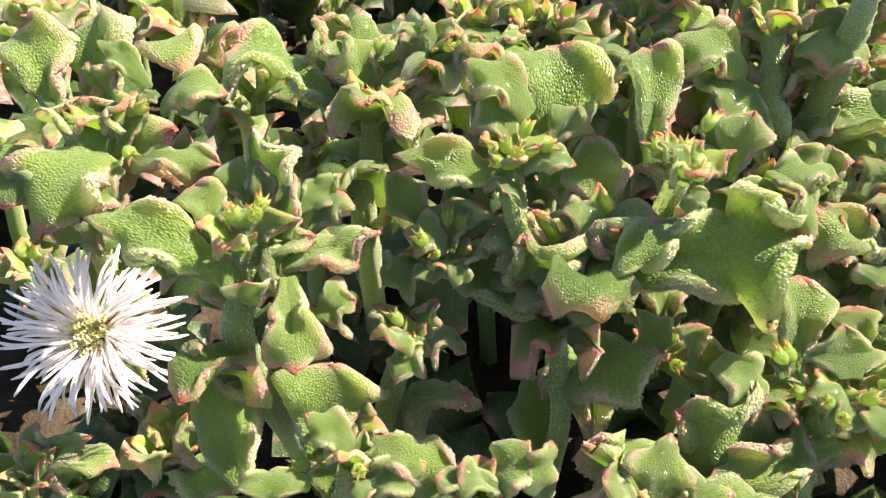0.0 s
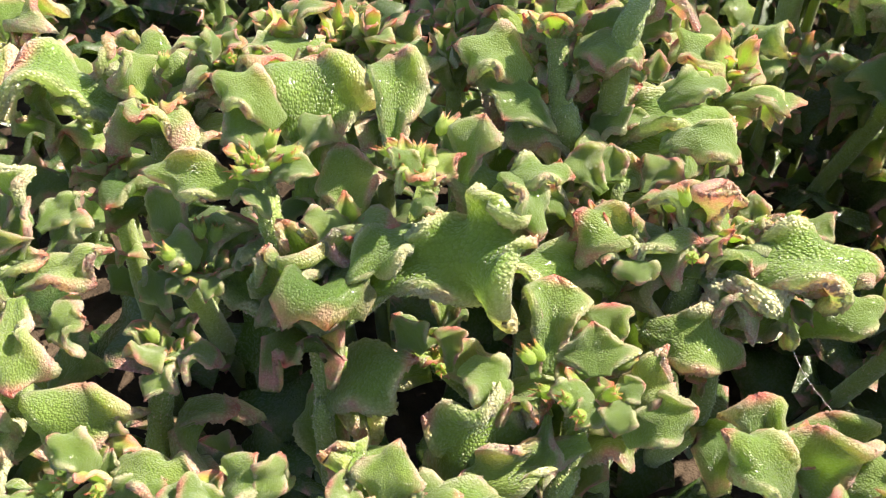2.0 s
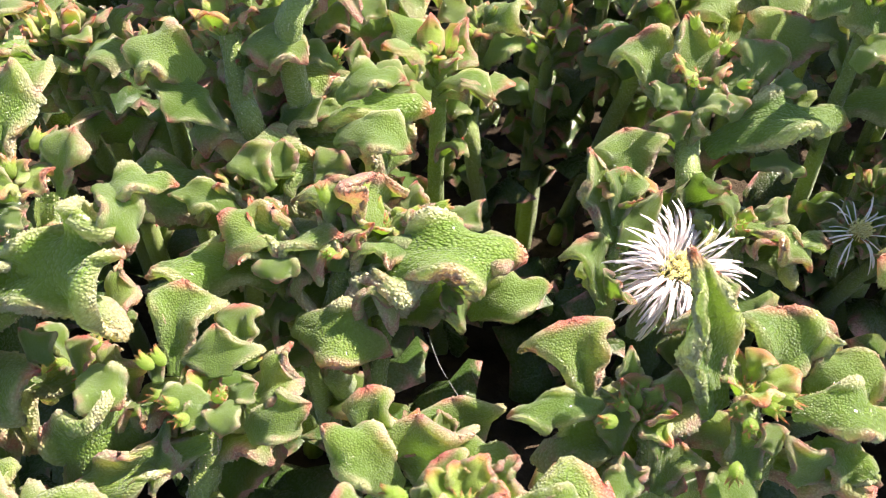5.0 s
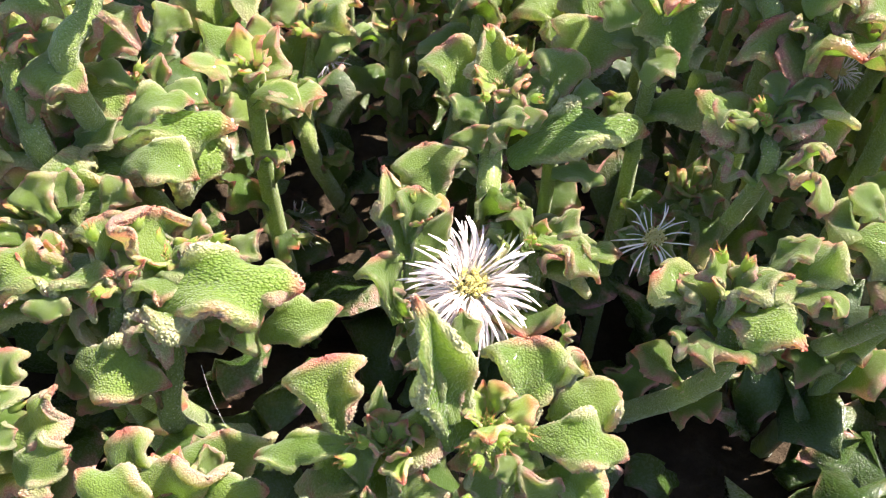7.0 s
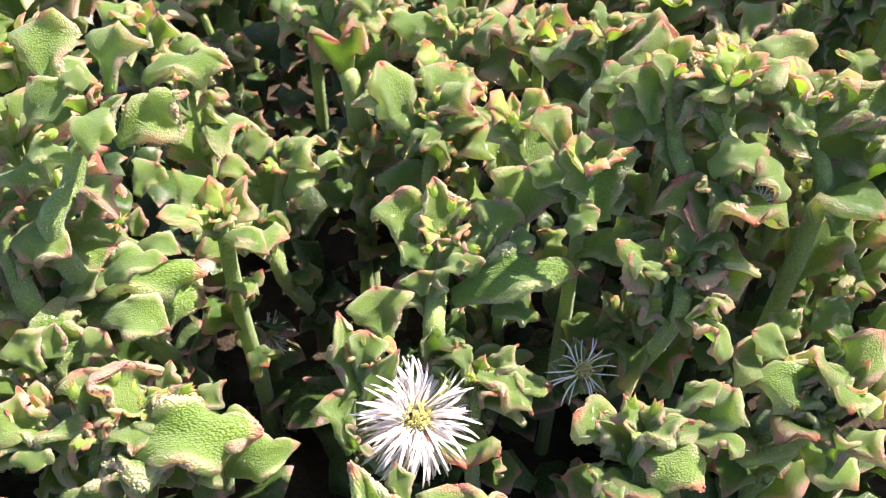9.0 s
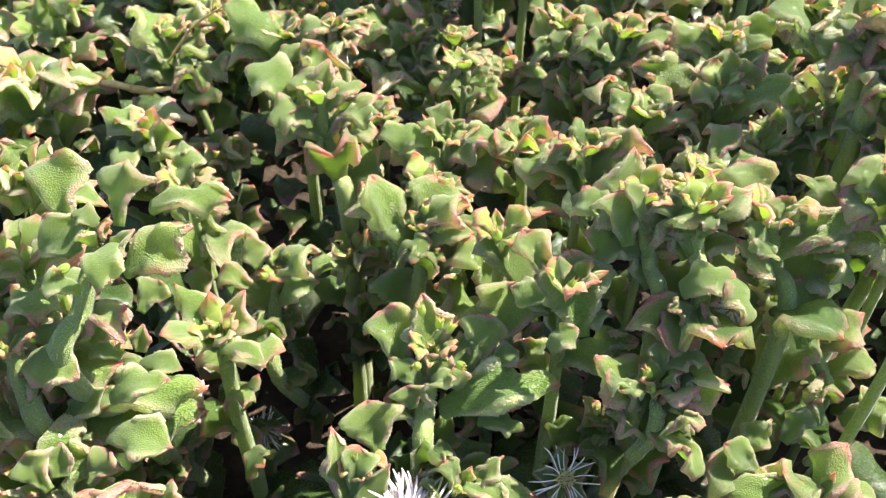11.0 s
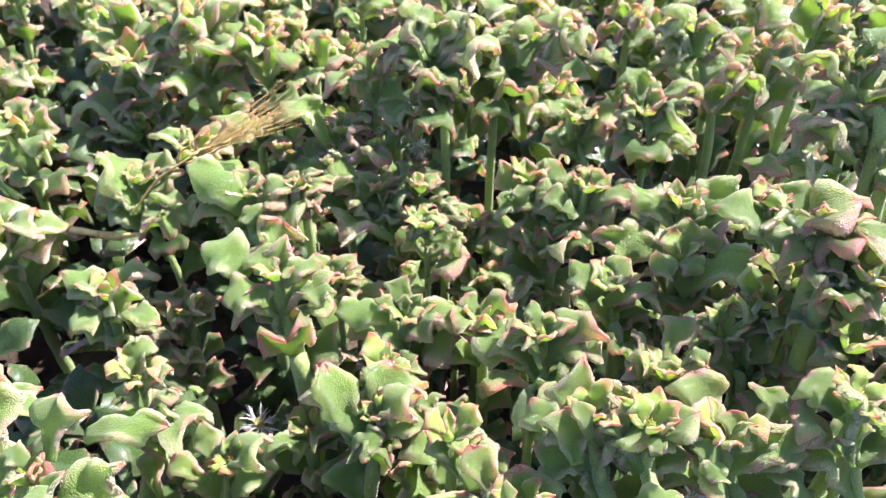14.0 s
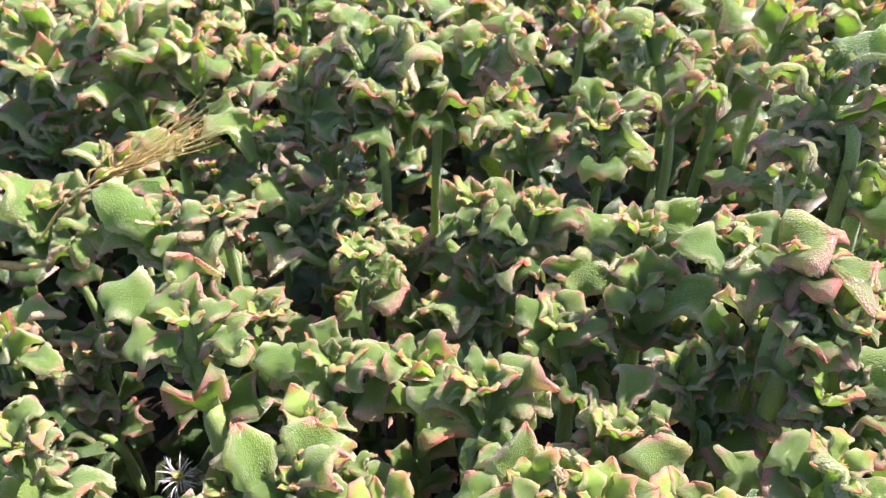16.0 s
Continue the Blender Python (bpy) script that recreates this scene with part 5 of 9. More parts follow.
p = plant(0.1560, 0.1872, 0.0)
h = (0.1578, 0.1548, 0.1058)
leaf(p, (0.1514, 0.1529, 0.1002), (0.1459, 0.1662, 0.1120), 0.95, "cup", h, face=(0.0, -0.8, 0.6), pick=1)
leaf(p, (0.1757, 0.1585, 0.1058), (0.1810, 0.1703, 0.1157), 1.36, "cup", h, face=(0.0, -0.8, 0.6), pick=2)
leaf(p, (0.1602, 0.1457, 0.0945), (0.1904, 0.1479, 0.0990), 0.67, "droop", h, face=(0.0, -0.3, 0.9), pick=3)
leaf(p, (0.1586, 0.1552, 0.1047), (0.1557, 0.1661, 0.1166), 1.11, "tongue", h, face=(0.0, -0.8, 0.6), pick=4)
leaf(p, (0.1679, 0.1510, 0.1028), (0.1722, 0.1607, 0.1132), 0.79, "cup", h, face=(0.0, -0.8, 0.6), pick=5)
leaf(p, (0.1691, 0.1429, 0.0926), (0.1804, 0.1403, 0.0911), 0.62, "droop", h, face=(0.0, -0.3, 0.9), pick=6)
leaf(p, (0.1542, 0.1486, 0.1013), (0.1464, 0.1520, 0.1070), 0.87, "droop", h, face=(0.0, -0.3, 0.9), pick=0)
leaf(p, (0.1635, 0.1481, 0.1023), (0.1558, 0.1518, 0.1084), 0.94, "bat", h, face=(0.0, -0.8, 0.6), pick=1)
leaf(p, (0.1663, 0.1497, 0.1028), (0.1650, 0.1567, 0.1114), 0.89, "bat", h, face=(0.0, -0.8, 0.6), pick=2)
leaf(p, (0.1643, 0.1461, 0.1014), (0.1627, 0.1490, 0.1066), 1.59, "droop", h, face=(0.0, -0.3, 0.9), pick=3)
leaf(p, (0.1728, 0.1514, 0.1033), (0.1802, 0.1537, 0.1062), 1.18, "droop", h, face=(0.0, -0.3, 0.9), pick=4)
leaf(p, (0.1522, 0.1434, 0.0980), (0.1507, 0.1464, 0.1032), 1.44, "cup", h, face=(0.0, -0.8, 0.6), pick=5)
crown(p, h, 0.0070, 375)
bud(p, (0.1555, 0.1570, 0.1172), (0.1548, 0.1577, 0.1208), wide=0.85)
bud(p, (0.1593, 0.1559, 0.1136), (0.1600, 0.1564, 0.1173), wide=0.85)
bud(p, (0.1540, 0.1469, 0.1102), (0.1526, 0.1439, 0.1119), wide=0.85)
bud(p, (0.1634, 0.1472, 0.1095), (0.1655, 0.1444, 0.1109), wide=0.85)
bud(p, (0.1616, 0.1559, 0.1121), (0.1635, 0.1565, 0.1152), wide=0.85)
stem(p, [(0.1578, 0.1560, 0.1048), (0.1552, 0.1456, 0.0950), (0.1541, 0.1393, 0.0806), (0.1560, 0.1872, 0.0000)], [0.00225, 0.00265, 0.00278, 0.00332])
clothe(p, [(0.1578, 0.1560, 0.1048), (0.1552, 0.1456, 0.0950), (0.1541, 0.1393, 0.0806), (0.1560, 0.1872, 0.0000)], 0.0105, 27, 0.35, 0.8, 5)

p = plant(0.1404, 0.1560, 0.0)
h = (0.1382, 0.1287, 0.0916)
leaf(p, (0.1361, 0.1231, 0.0862), (0.1318, 0.1361, 0.1007), 0.78, "tongue", h, face=(0.5, -0.7, 0.5), pick=6)
leaf(p, (0.1377, 0.1216, 0.0859), (0.1459, 0.1282, 0.0958), 0.58, "bat", h, face=(0.0, -0.8, 0.6), pick=0)
leaf(p, (0.1340, 0.1140, 0.0765), (0.1301, 0.1230, 0.0877), 0.79, "cup", h, face=(0.5, -0.7, 0.5), pick=1)
leaf(p, (0.1431, 0.1353, 0.0918), (0.1405, 0.1446, 0.1003), 1.39, "cup", h, face=(0.0, -0.8, 0.6), pick=2)
leaf(p, (0.1368, 0.1244, 0.0895), (0.1388, 0.1311, 0.0994), 0.91, "cup", h, face=(0.0, -0.8, 0.6), pick=3)
leaf(p, (0.1345, 0.1136, 0.0807), (0.1366, 0.1127, 0.0845), 1.90, "wavy", h, face=(0.0, -0.6, 0.8), pick=4)
leaf(p, (0.1590, 0.1384, 0.0758), (0.1626, 0.1437, 0.0806), 1.35, "tongue", h, face=(0.0, -0.8, 0.6), pick=5)
leaf(p, (0.1603, 0.1384, 0.0758), (0.1796, 0.1400, 0.0778), 0.45, "droop", h, face=(0.0, -0.3, 0.9), pick=6)
crown(p, h, 0.0070, 394)
bud(p, (0.1377, 0.1292, 0.0959), (0.1374, 0.1296, 0.0996), wide=0.85)
bud(p, (0.1381, 0.1244, 0.0880), (0.1380, 0.1215, 0.0856), wide=0.85)
stem(p, [(0.1380, 0.1288, 0.0893), (0.1371, 0.1219, 0.0717), (0.1404, 0.1560, 0.0000)], [0.00159, 0.00199, 0.00265])
clothe(p, [(0.1380, 0.1288, 0.0893), (0.1371, 0.1219, 0.0717), (0.1404, 0.1560, 0.0000)], 0.0055, 13, 0.35, 0.8, 5)

p = plant(0.1677, 0.1482, 0.0)
h = (0.1641, 0.1276, 0.0850)
leaf(p, (0.1639, 0.1260, 0.0880), (0.1760, 0.1184, 0.0824), 0.94, "hook", h, 0)
leaf(p, (0.1614, 0.1248, 0.0864), (0.1600, 0.1310, 0.0934), 0.85, "cup", h, 0)
leaf(p, (0.1668, 0.1256, 0.0829), (0.1743, 0.1323, 0.0911), 0.77, "hook", h, 0)
leaf(p, (0.1659, 0.1005, 0.0825), (0.1671, 0.1042, 0.0868), 0.95, "saddle", h, 0)
crown(p, h, 0.0056, 407)
whorl(p, h, 0.0100, 408, 1, 3)
bud(p, (0.1627, 0.1251, 0.0887), (0.1616, 0.1231, 0.0916), wide=0.85)
stem(p, [(0.1642, 0.1277, 0.0828), (0.1626, 0.1214, 0.0659), (0.1677, 0.1482, 0.0000)], [0.00146, 0.00186, 0.00239])
clothe(p, [(0.1642, 0.1277, 0.0828), (0.1626, 0.1214, 0.0659), (0.1677, 0.1482, 0.0000)], 0.0105, 9, 0.12, 0.92, 8)

p = plant(0.2106, 0.1794, 0.0)
h = (0.2117, 0.1375, 0.1078)
leaf(p, (0.2067, 0.1350, 0.1094), (0.1984, 0.1365, 0.1130), 0.94, "cup", h, 0)
leaf(p, (0.2133, 0.1389, 0.1119), (0.2127, 0.1449, 0.1165), 0.95, "cup", h, 0)
leaf(p, (0.2140, 0.1397, 0.1129), (0.2228, 0.1388, 0.1148), 0.77, "hook", h, 0)
leaf(p, (0.2169, 0.1336, 0.1037), (0.2241, 0.1401, 0.1140), 0.94, "wavy", h, 0)
leaf(p, (0.2097, 0.1240, 0.1065), (0.2188, 0.1230, 0.1107), 0.95, "hook", h, 0)
leaf(p, (0.2097, 0.1240, 0.1065), (0.2138, 0.1132, 0.1038), 0.85, "hook", h, 0)
leaf(p, (0.2081, 0.1286, 0.0998), (0.1987, 0.1346, 0.1037), 0.77, "wavy", h, 0)
leaf(p, (0.2093, 0.1353, 0.1099), (0.2012, 0.1334, 0.1121), 0.85, "cup", h, 0)
leaf(p, (0.2189, 0.1382, 0.1068), (0.2270, 0.1351, 0.1037), 0.77, "cup", h, 0)
crown(p, h, 0.0070, 424)
whorl(p, h, 0.0125, 425, 1, 3)
bud(p, (0.2094, 0.1345, 0.1110), (0.2077, 0.1322, 0.1134), wide=0.85)
bud(p, (0.2100, 0.1381, 0.1108), (0.2082, 0.1388, 0.1140), wide=0.85)
stem(p, [(0.2122, 0.1386, 0.1067), (0.2099, 0.1319, 0.0942), (0.2106, 0.1794, 0.0000)], [0.00172, 0.00199, 0.00265])
clothe(p, [(0.2122, 0.1386, 0.1067), (0.2099, 0.1319, 0.0942), (0.2106, 0.1794, 0.0000)], 0.0105, 15, 0.12, 0.92, 8)

p = plant(0.1911, 0.1404, 0.0)
h = (0.1969, 0.1048, 0.0933)
leaf(p, (0.1958, 0.1023, 0.0928), (0.1928, 0.1090, 0.1004), 0.94, "saddle", h, 0)
leaf(p, (0.1935, 0.0987, 0.0909), (0.2054, 0.1005, 0.1009), 0.94, "hook", h, 0)
leaf(p, (0.2050, 0.1010, 0.0919), (0.2164, 0.1084, 0.1012), 0.94, "cup", h, 0)
leaf(p, (0.2058, 0.1008, 0.0941), (0.2154, 0.0965, 0.0945), 0.85, "hook", h, 0)
leaf(p, (0.2045, 0.1064, 0.0957), (0.2146, 0.1103, 0.1009), 0.85, "hook", h, 0)
leaf(p, (0.1930, 0.1005, 0.0882), (0.1871, 0.1065, 0.0947), 0.85, "cup", h, 0)
leaf(p, (0.1913, 0.0969, 0.0863), (0.1843, 0.0979, 0.0895), 0.94, "wavy", h, 0)
leaf(p, (0.1973, 0.1021, 0.0950), (0.2006, 0.1068, 0.1007), 0.77, "saddle", h, 0)
leaf(p, (0.1926, 0.0942, 0.0904), (0.1870, 0.0911, 0.0913), 0.95, "cup", h, 0)
crown(p, h, 0.0070, 442)
whorl(p, h, 0.0125, 443, 1, 3)
bud(p, (0.1944, 0.1054, 0.1002), (0.1931, 0.1057, 0.1037), wide=0.85)
bud(p, (0.1984, 0.1052, 0.0980), (0.1995, 0.1056, 0.1016), wide=0.85)
bud(p, (0.2010, 0.1020, 0.0981), (0.2032, 0.1005, 0.1007), wide=0.85)
stem(p, [(0.1973, 0.1049, 0.0911), (0.1955, 0.0977, 0.0756), (0.1911, 0.1404, 0.0000)], [0.00186, 0.00225, 0.00292])
clothe(p, [(0.1973, 0.1049, 0.0911), (0.1955, 0.0977, 0.0756), (0.1911, 0.1404, 0.0000)], 0.0105, 16, 0.12, 0.92, 8)

p = plant(0.2340, 0.1560, 0.0)
h = (0.2350, 0.1174, 0.0909)
leaf(p, (0.2346, 0.1209, 0.0950), (0.2264, 0.1257, 0.1000), 0.94, "cup", h, 0)
leaf(p, (0.2343, 0.1155, 0.0934), (0.2446, 0.1139, 0.0946), 0.77, "hook", h, 0)
leaf(p, (0.2302, 0.1114, 0.0884), (0.2382, 0.1046, 0.0882), 0.77, "hook", h, 0)
leaf(p, (0.2389, 0.1146, 0.0879), (0.2564, 0.1185, 0.0935), 0.94, "cup", h, 0)
leaf(p, (0.2407, 0.1118, 0.0872), (0.2496, 0.1111, 0.0917), 0.85, "hook", h, 0)
leaf(p, (0.2337, 0.1166, 0.0899), (0.2313, 0.1220, 0.0959), 0.85, "cup", h, 0)
leaf(p, (0.2385, 0.0989, 0.0817), (0.2513, 0.1023, 0.0888), 0.85, "hook", h, 0)
leaf(p, (0.2399, 0.0996, 0.0827), (0.2401, 0.1055, 0.0894), 0.95, "cup", h, 0)
leaf(p, (0.2333, 0.1289, 0.0921), (0.2418, 0.1339, 0.0984), 0.95, "wavy", h, 0)
leaf(p, (0.2444, 0.1301, 0.0942), (0.2516, 0.1347, 0.1000), 0.85, "hook", h, 0)
crown(p, h, 0.0070, 462)
whorl(p, h, 0.0125, 463, 1, 3)
bud(p, (0.2320, 0.1165, 0.0933), (0.2291, 0.1156, 0.0956), wide=0.85)
bud(p, (0.2336, 0.1120, 0.0917), (0.2326, 0.1084, 0.0923), wide=0.85)
stem(p, [(0.2357, 0.1175, 0.0887), (0.2360, 0.1115, 0.0746), (0.2340, 0.1560, 0.0000)], [0.00172, 0.00199, 0.00265])
clothe(p, [(0.2357, 0.1175, 0.0887), (0.2360, 0.1115, 0.0746), (0.2340, 0.1560, 0.0000)], 0.0105, 16, 0.12, 0.92, 8)

p = plant(0.2574, 0.1950, 0.0)
h = (0.2700, 0.1709, 0.0893)
leaf(p, (0.2680, 0.1656, 0.0819), (0.2705, 0.1747, 0.0924), 1.07, "cup", h, fine=1, face=(0.0, -0.8, 0.6), pick=1)
leaf(p, (0.2711, 0.1538, 0.0706), (0.2730, 0.1628, 0.0830), 1.60, "cup", h, fine=1, face=(-0.6, 0.8, 0.2), pick=2)
leaf(p, (0.2675, 0.1645, 0.0869), (0.2622, 0.1673, 0.0925), 1.33, "droop", h, fine=1, face=(0.0, -0.3, 0.9), pick=3)
leaf(p, (0.2743, 0.1646, 0.0812), (0.2887, 0.1638, 0.0835), 0.91, "droop", h, fine=1, face=(0.0, -0.3, 0.9), pick=4)
leaf(p, (0.2774, 0.1539, 0.0712), (0.2922, 0.1542, 0.0774), 0.89, "wavy", h, fine=1, face=(0.0, -0.6, 0.8), pick=5)
crown(p, h, 0.0070, 478)
bud(p, (0.2675, 0.1732, 0.0968), (0.2664, 0.1743, 0.1002), wide=0.85)
bud(p, (0.2709, 0.1665, 0.0930), (0.2715, 0.1637, 0.0954), wide=0.85)
stem(p, [(0.2708, 0.1720, 0.0883), (0.2742, 0.1612, 0.0689), (0.2574, 0.1950, 0.0000)], [0.00186, 0.00225, 0.00278])
clothe(p, [(0.2708, 0.1720, 0.0883), (0.2742, 0.1612, 0.0689), (0.2574, 0.1950, 0.0000)], 0.0105, 13, 0.12, 0.92, 8)

p = plant(0.0780, 0.1950, 0.0)
h = (0.0800, 0.1591, 0.1423)
leaf(p, (0.0735, 0.1627, 0.1444), (0.0690, 0.1763, 0.1559), 1.01, "cup", h, fine=1, face=(0.0, -0.8, 0.6), pick=6)
leaf(p, (0.0852, 0.1621, 0.1447), (0.0874, 0.1720, 0.1561), 0.72, "cup", h, fine=1, face=(-0.5, -0.7, 0.5), pick=0)
leaf(p, (0.0865, 0.1546, 0.1367), (0.1028, 0.1590, 0.1464), 1.03, "wavy", h, fine=1, face=(0.0, -0.6, 0.8), pick=1)
leaf(p, (0.0768, 0.1547, 0.1426), (0.0702, 0.1605, 0.1499), 1.21, "bat", h, fine=1, face=(0.0, -0.8, 0.6), pick=2)
leaf(p, (0.0863, 0.1542, 0.1450), (0.0844, 0.1428, 0.1403), 1.00, "droop", h, fine=1, face=(0.0, -0.3, 0.9), pick=3)
leaf(p, (0.0780, 0.1487, 0.1368), (0.0700, 0.1472, 0.1385), 1.17, "droop", h, fine=1, face=(0.0, -0.3, 0.9), pick=4)
leaf(p, (0.0912, 0.1697, 0.1445), (0.1102, 0.1696, 0.1461), 0.60, "droop", h, fine=1, face=(0.0, -0.3, 0.9), pick=5)
leaf(p, (0.0814, 0.1596, 0.1475), (0.0763, 0.1614, 0.1496), 1.19, "droop", h, fine=1, face=(0.0, -0.3, 0.9), pick=6)
leaf(p, (0.0841, 0.1523, 0.1400), (0.0907, 0.1561, 0.1479), 1.03, "tongue", h, fine=1, face=(0.0, 0.0, 1.0), pick=0)
crown(p, h, 0.0070, 497)
bud(p, (0.0823, 0.1585, 0.1454), (0.0844, 0.1579, 0.1484), wide=0.85)
bud(p, (0.0790, 0.1592, 0.1461), (0.0781, 0.1594, 0.1497), wide=0.85)
bud(p, (0.0765, 0.1508, 0.1427), (0.0750, 0.1474, 0.1428), wide=0.85)
bud(p, (0.0826, 0.1477, 0.1420), (0.0834, 0.1441, 0.1419), wide=0.85)
stem(p, [(0.0794, 0.1596, 0.1405), (0.0757, 0.1518, 0.1289), (0.0712, 0.1448, 0.1111), (0.0780, 0.1950, 0.0000)], [0.00199, 0.00239, 0.00265, 0.00332])
clothe(p, [(0.0794, 0.1596, 0.1405), (0.0757, 0.1518, 0.1289), (0.0712, 0.1448, 0.1111), (0.0780, 0.1950, 0.0000)], 0.0105, 18, 0.5, 0.92, 3)

p = plant(0.0780, 0.1872, 0.0)
h = (0.0737, 0.1587, 0.1042)
leaf(p, (0.0689, 0.1501, 0.0965), (0.0994, 0.1511, 0.1005), 0.50, "droop", h, fine=1, face=(0.0, -0.3, 0.9), pick=1)
leaf(p, (0.0525, 0.1561, 0.1054), (0.0686, 0.1519, 0.1033), 0.80, "wavy", h, fine=1, face=(0.0, -0.3, 0.9), pick=2)
leaf(p, (0.0786, 0.1553, 0.1087), (0.0687, 0.1570, 0.1124), 0.79, "droop", h, fine=1, face=(0.0, -0.3, 0.9), pick=3)
leaf(p, (0.0836, 0.1549, 0.1066), (0.0942, 0.1524, 0.1063), 0.88, "droop", h, fine=1, face=(0.0, -0.3, 0.9), pick=4)
leaf(p, (0.0823, 0.1596, 0.1062), (0.0831, 0.1639, 0.1121), 1.17, "tongue", h, fine=1, face=(0.0, -0.8, 0.6), pick=5)
leaf(p, (0.0814, 0.1687, 0.1119), (0.0854, 0.1756, 0.1173), 1.27, "cup", h, fine=1, face=(0.0, -0.8, 0.6), pick=6)
leaf(p, (0.0752, 0.1517, 0.1035), (0.0756, 0.1441, 0.1021), 1.40, "wavy", h, fine=1, face=(0.0, -0.6, 0.8), pick=0)
crown(p, h, 0.0070, 518)
bud(p, (0.0773, 0.1571, 0.1082), (0.0797, 0.1560, 0.1109), wide=0.85)
bud(p, (0.0773, 0.1610, 0.1085), (0.0795, 0.1624, 0.1111), wide=0.85)
stem(p, [(0.0731, 0.1589, 0.1020), (0.0684, 0.1500, 0.0866), (0.0675, 0.1414, 0.0696), (0.0780, 0.1872, 0.0000)], [0.00186, 0.00212, 0.00239, 0.00292])
clothe(p, [(0.0731, 0.1589, 0.1020), (0.0684, 0.1500, 0.0866), (0.0675, 0.1414, 0.0696), (0.0780, 0.1872, 0.0000)], 0.0105, 16, 0.12, 0.92, 8)

p = plant(0.1186, 0.2262, 0.0)
h = (0.1127, 0.2026, 0.0960)
leaf(p, (0.1064, 0.1987, 0.0923), (0.0947, 0.2033, 0.0976), 0.83, "cup", h, fine=1, face=(0.5, -0.7, 0.5), pick=1)
leaf(p, (0.1064, 0.2038, 0.0971), (0.1035, 0.2125, 0.1042), 0.83, "bat", h, fine=1, face=(0.0, -0.8, 0.6), pick=2)
leaf(p, (0.1135, 0.1952, 0.0904), (0.1253, 0.1971, 0.0963), 1.08, "droop", h, fine=1, face=(0.0, -0.3, 0.9), pick=3)
leaf(p, (0.1107, 0.1905, 0.0838), (0.0862, 0.1892, 0.0820), 0.58, "droop", h, fine=1, face=(0.0, -0.3, 0.9), pick=4)
leaf(p, (0.1085, 0.1899, 0.0871), (0.1040, 0.1811, 0.0814), 0.94, "droop", h, fine=1, face=(0.0, -0.3, 0.9), pick=5)
leaf(p, (0.1147, 0.2012, 0.0943), (0.1223, 0.2041, 0.0989), 0.98, "cup", h, fine=1, face=(-0.5, -0.7, 0.5), pick=6)
leaf(p, (0.1112, 0.2019, 0.0950), (0.1141, 0.2090, 0.1026), 1.12, "tongue", h, fine=1, face=(0.0, -0.8, 0.6), pick=0)
leaf(p, (0.0886, 0.2027, 0.0808), (0.0839, 0.2135, 0.0907), 0.68, "cup", h, fine=1, face=(0.0, -0.8, 0.6), pick=1)
crown(p, h, 0.0070, 534)
bud(p, (0.1150, 0.2037, 0.1000), (0.1168, 0.2045, 0.1032), wide=0.85)
bud(p, (0.1098, 0.1997, 0.0976), (0.1073, 0.1973, 0.0990), wide=0.85)
bud(p, (0.1127, 0.2026, 0.0960), (0.1132, 0.2012, 0.0991), wide=0.85)
stem(p, [(0.1124, 0.2028, 0.0938), (0.1096, 0.1940, 0.0787), (0.1104, 0.1870, 0.0659), (0.1186, 0.2262, 0.0000)], [0.00199, 0.00225, 0.00239, 0.00292])
clothe(p, [(0.1124, 0.2028, 0.0938), (0.1096, 0.1940, 0.0787), (0.1104, 0.1870, 0.0659), (0.1186, 0.2262, 0.0000)], 0.0105, 14, 0.12, 0.92, 8)

p = plant(0.1443, 0.2340, 0.0)
h = (0.1576, 0.2026, 0.1107)
leaf(p, (0.1507, 0.1983, 0.1042), (0.1422, 0.2154, 0.1224), 0.62, "cup", h, fine=1, face=(0.5, -0.7, 0.5), pick=2)
leaf(p, (0.1577, 0.2028, 0.1044), (0.1621, 0.2176, 0.1205), 0.97, "cup", h, fine=1, face=(0.0, -0.8, 0.6), pick=3)
leaf(p, (0.1594, 0.1988, 0.1078), (0.1724, 0.1989, 0.1114), 0.91, "droop", h, fine=1, face=(0.0, -0.3, 0.9), pick=4)
leaf(p, (0.1503, 0.1949, 0.1061), (0.1600, 0.1961, 0.1108), 1.14, "droop", h, fine=1, face=(0.0, -0.3, 0.9), pick=5)
leaf(p, (0.1574, 0.2014, 0.1091), (0.1586, 0.2064, 0.1160), 1.51, "tongue", h, fine=1, face=(0.0, -0.8, 0.6), pick=6)
leaf(p, (0.1514, 0.1904, 0.0891), (0.1462, 0.1989, 0.0980), 1.07, "cup", h, fine=1, face=(0.0, -0.8, 0.6), pick=0)
crown(p, h, 0.0070, 552)
bud(p, (0.1581, 0.2041, 0.1151), (0.1585, 0.2053, 0.1186), wide=0.85)
bud(p, (0.1613, 0.1993, 0.1127), (0.1638, 0.1970, 0.1141), wide=0.85)
stem(p, [(0.1575, 0.2029, 0.1086), (0.1554, 0.1945, 0.0941), (0.1443, 0.2340, 0.0000)], [0.00186, 0.00225, 0.00278])
clothe(p, [(0.1575, 0.2029, 0.1086), (0.1554, 0.1945, 0.0941), (0.1443, 0.2340, 0.0000)], 0.0105, 14, 0.12, 0.92, 8)

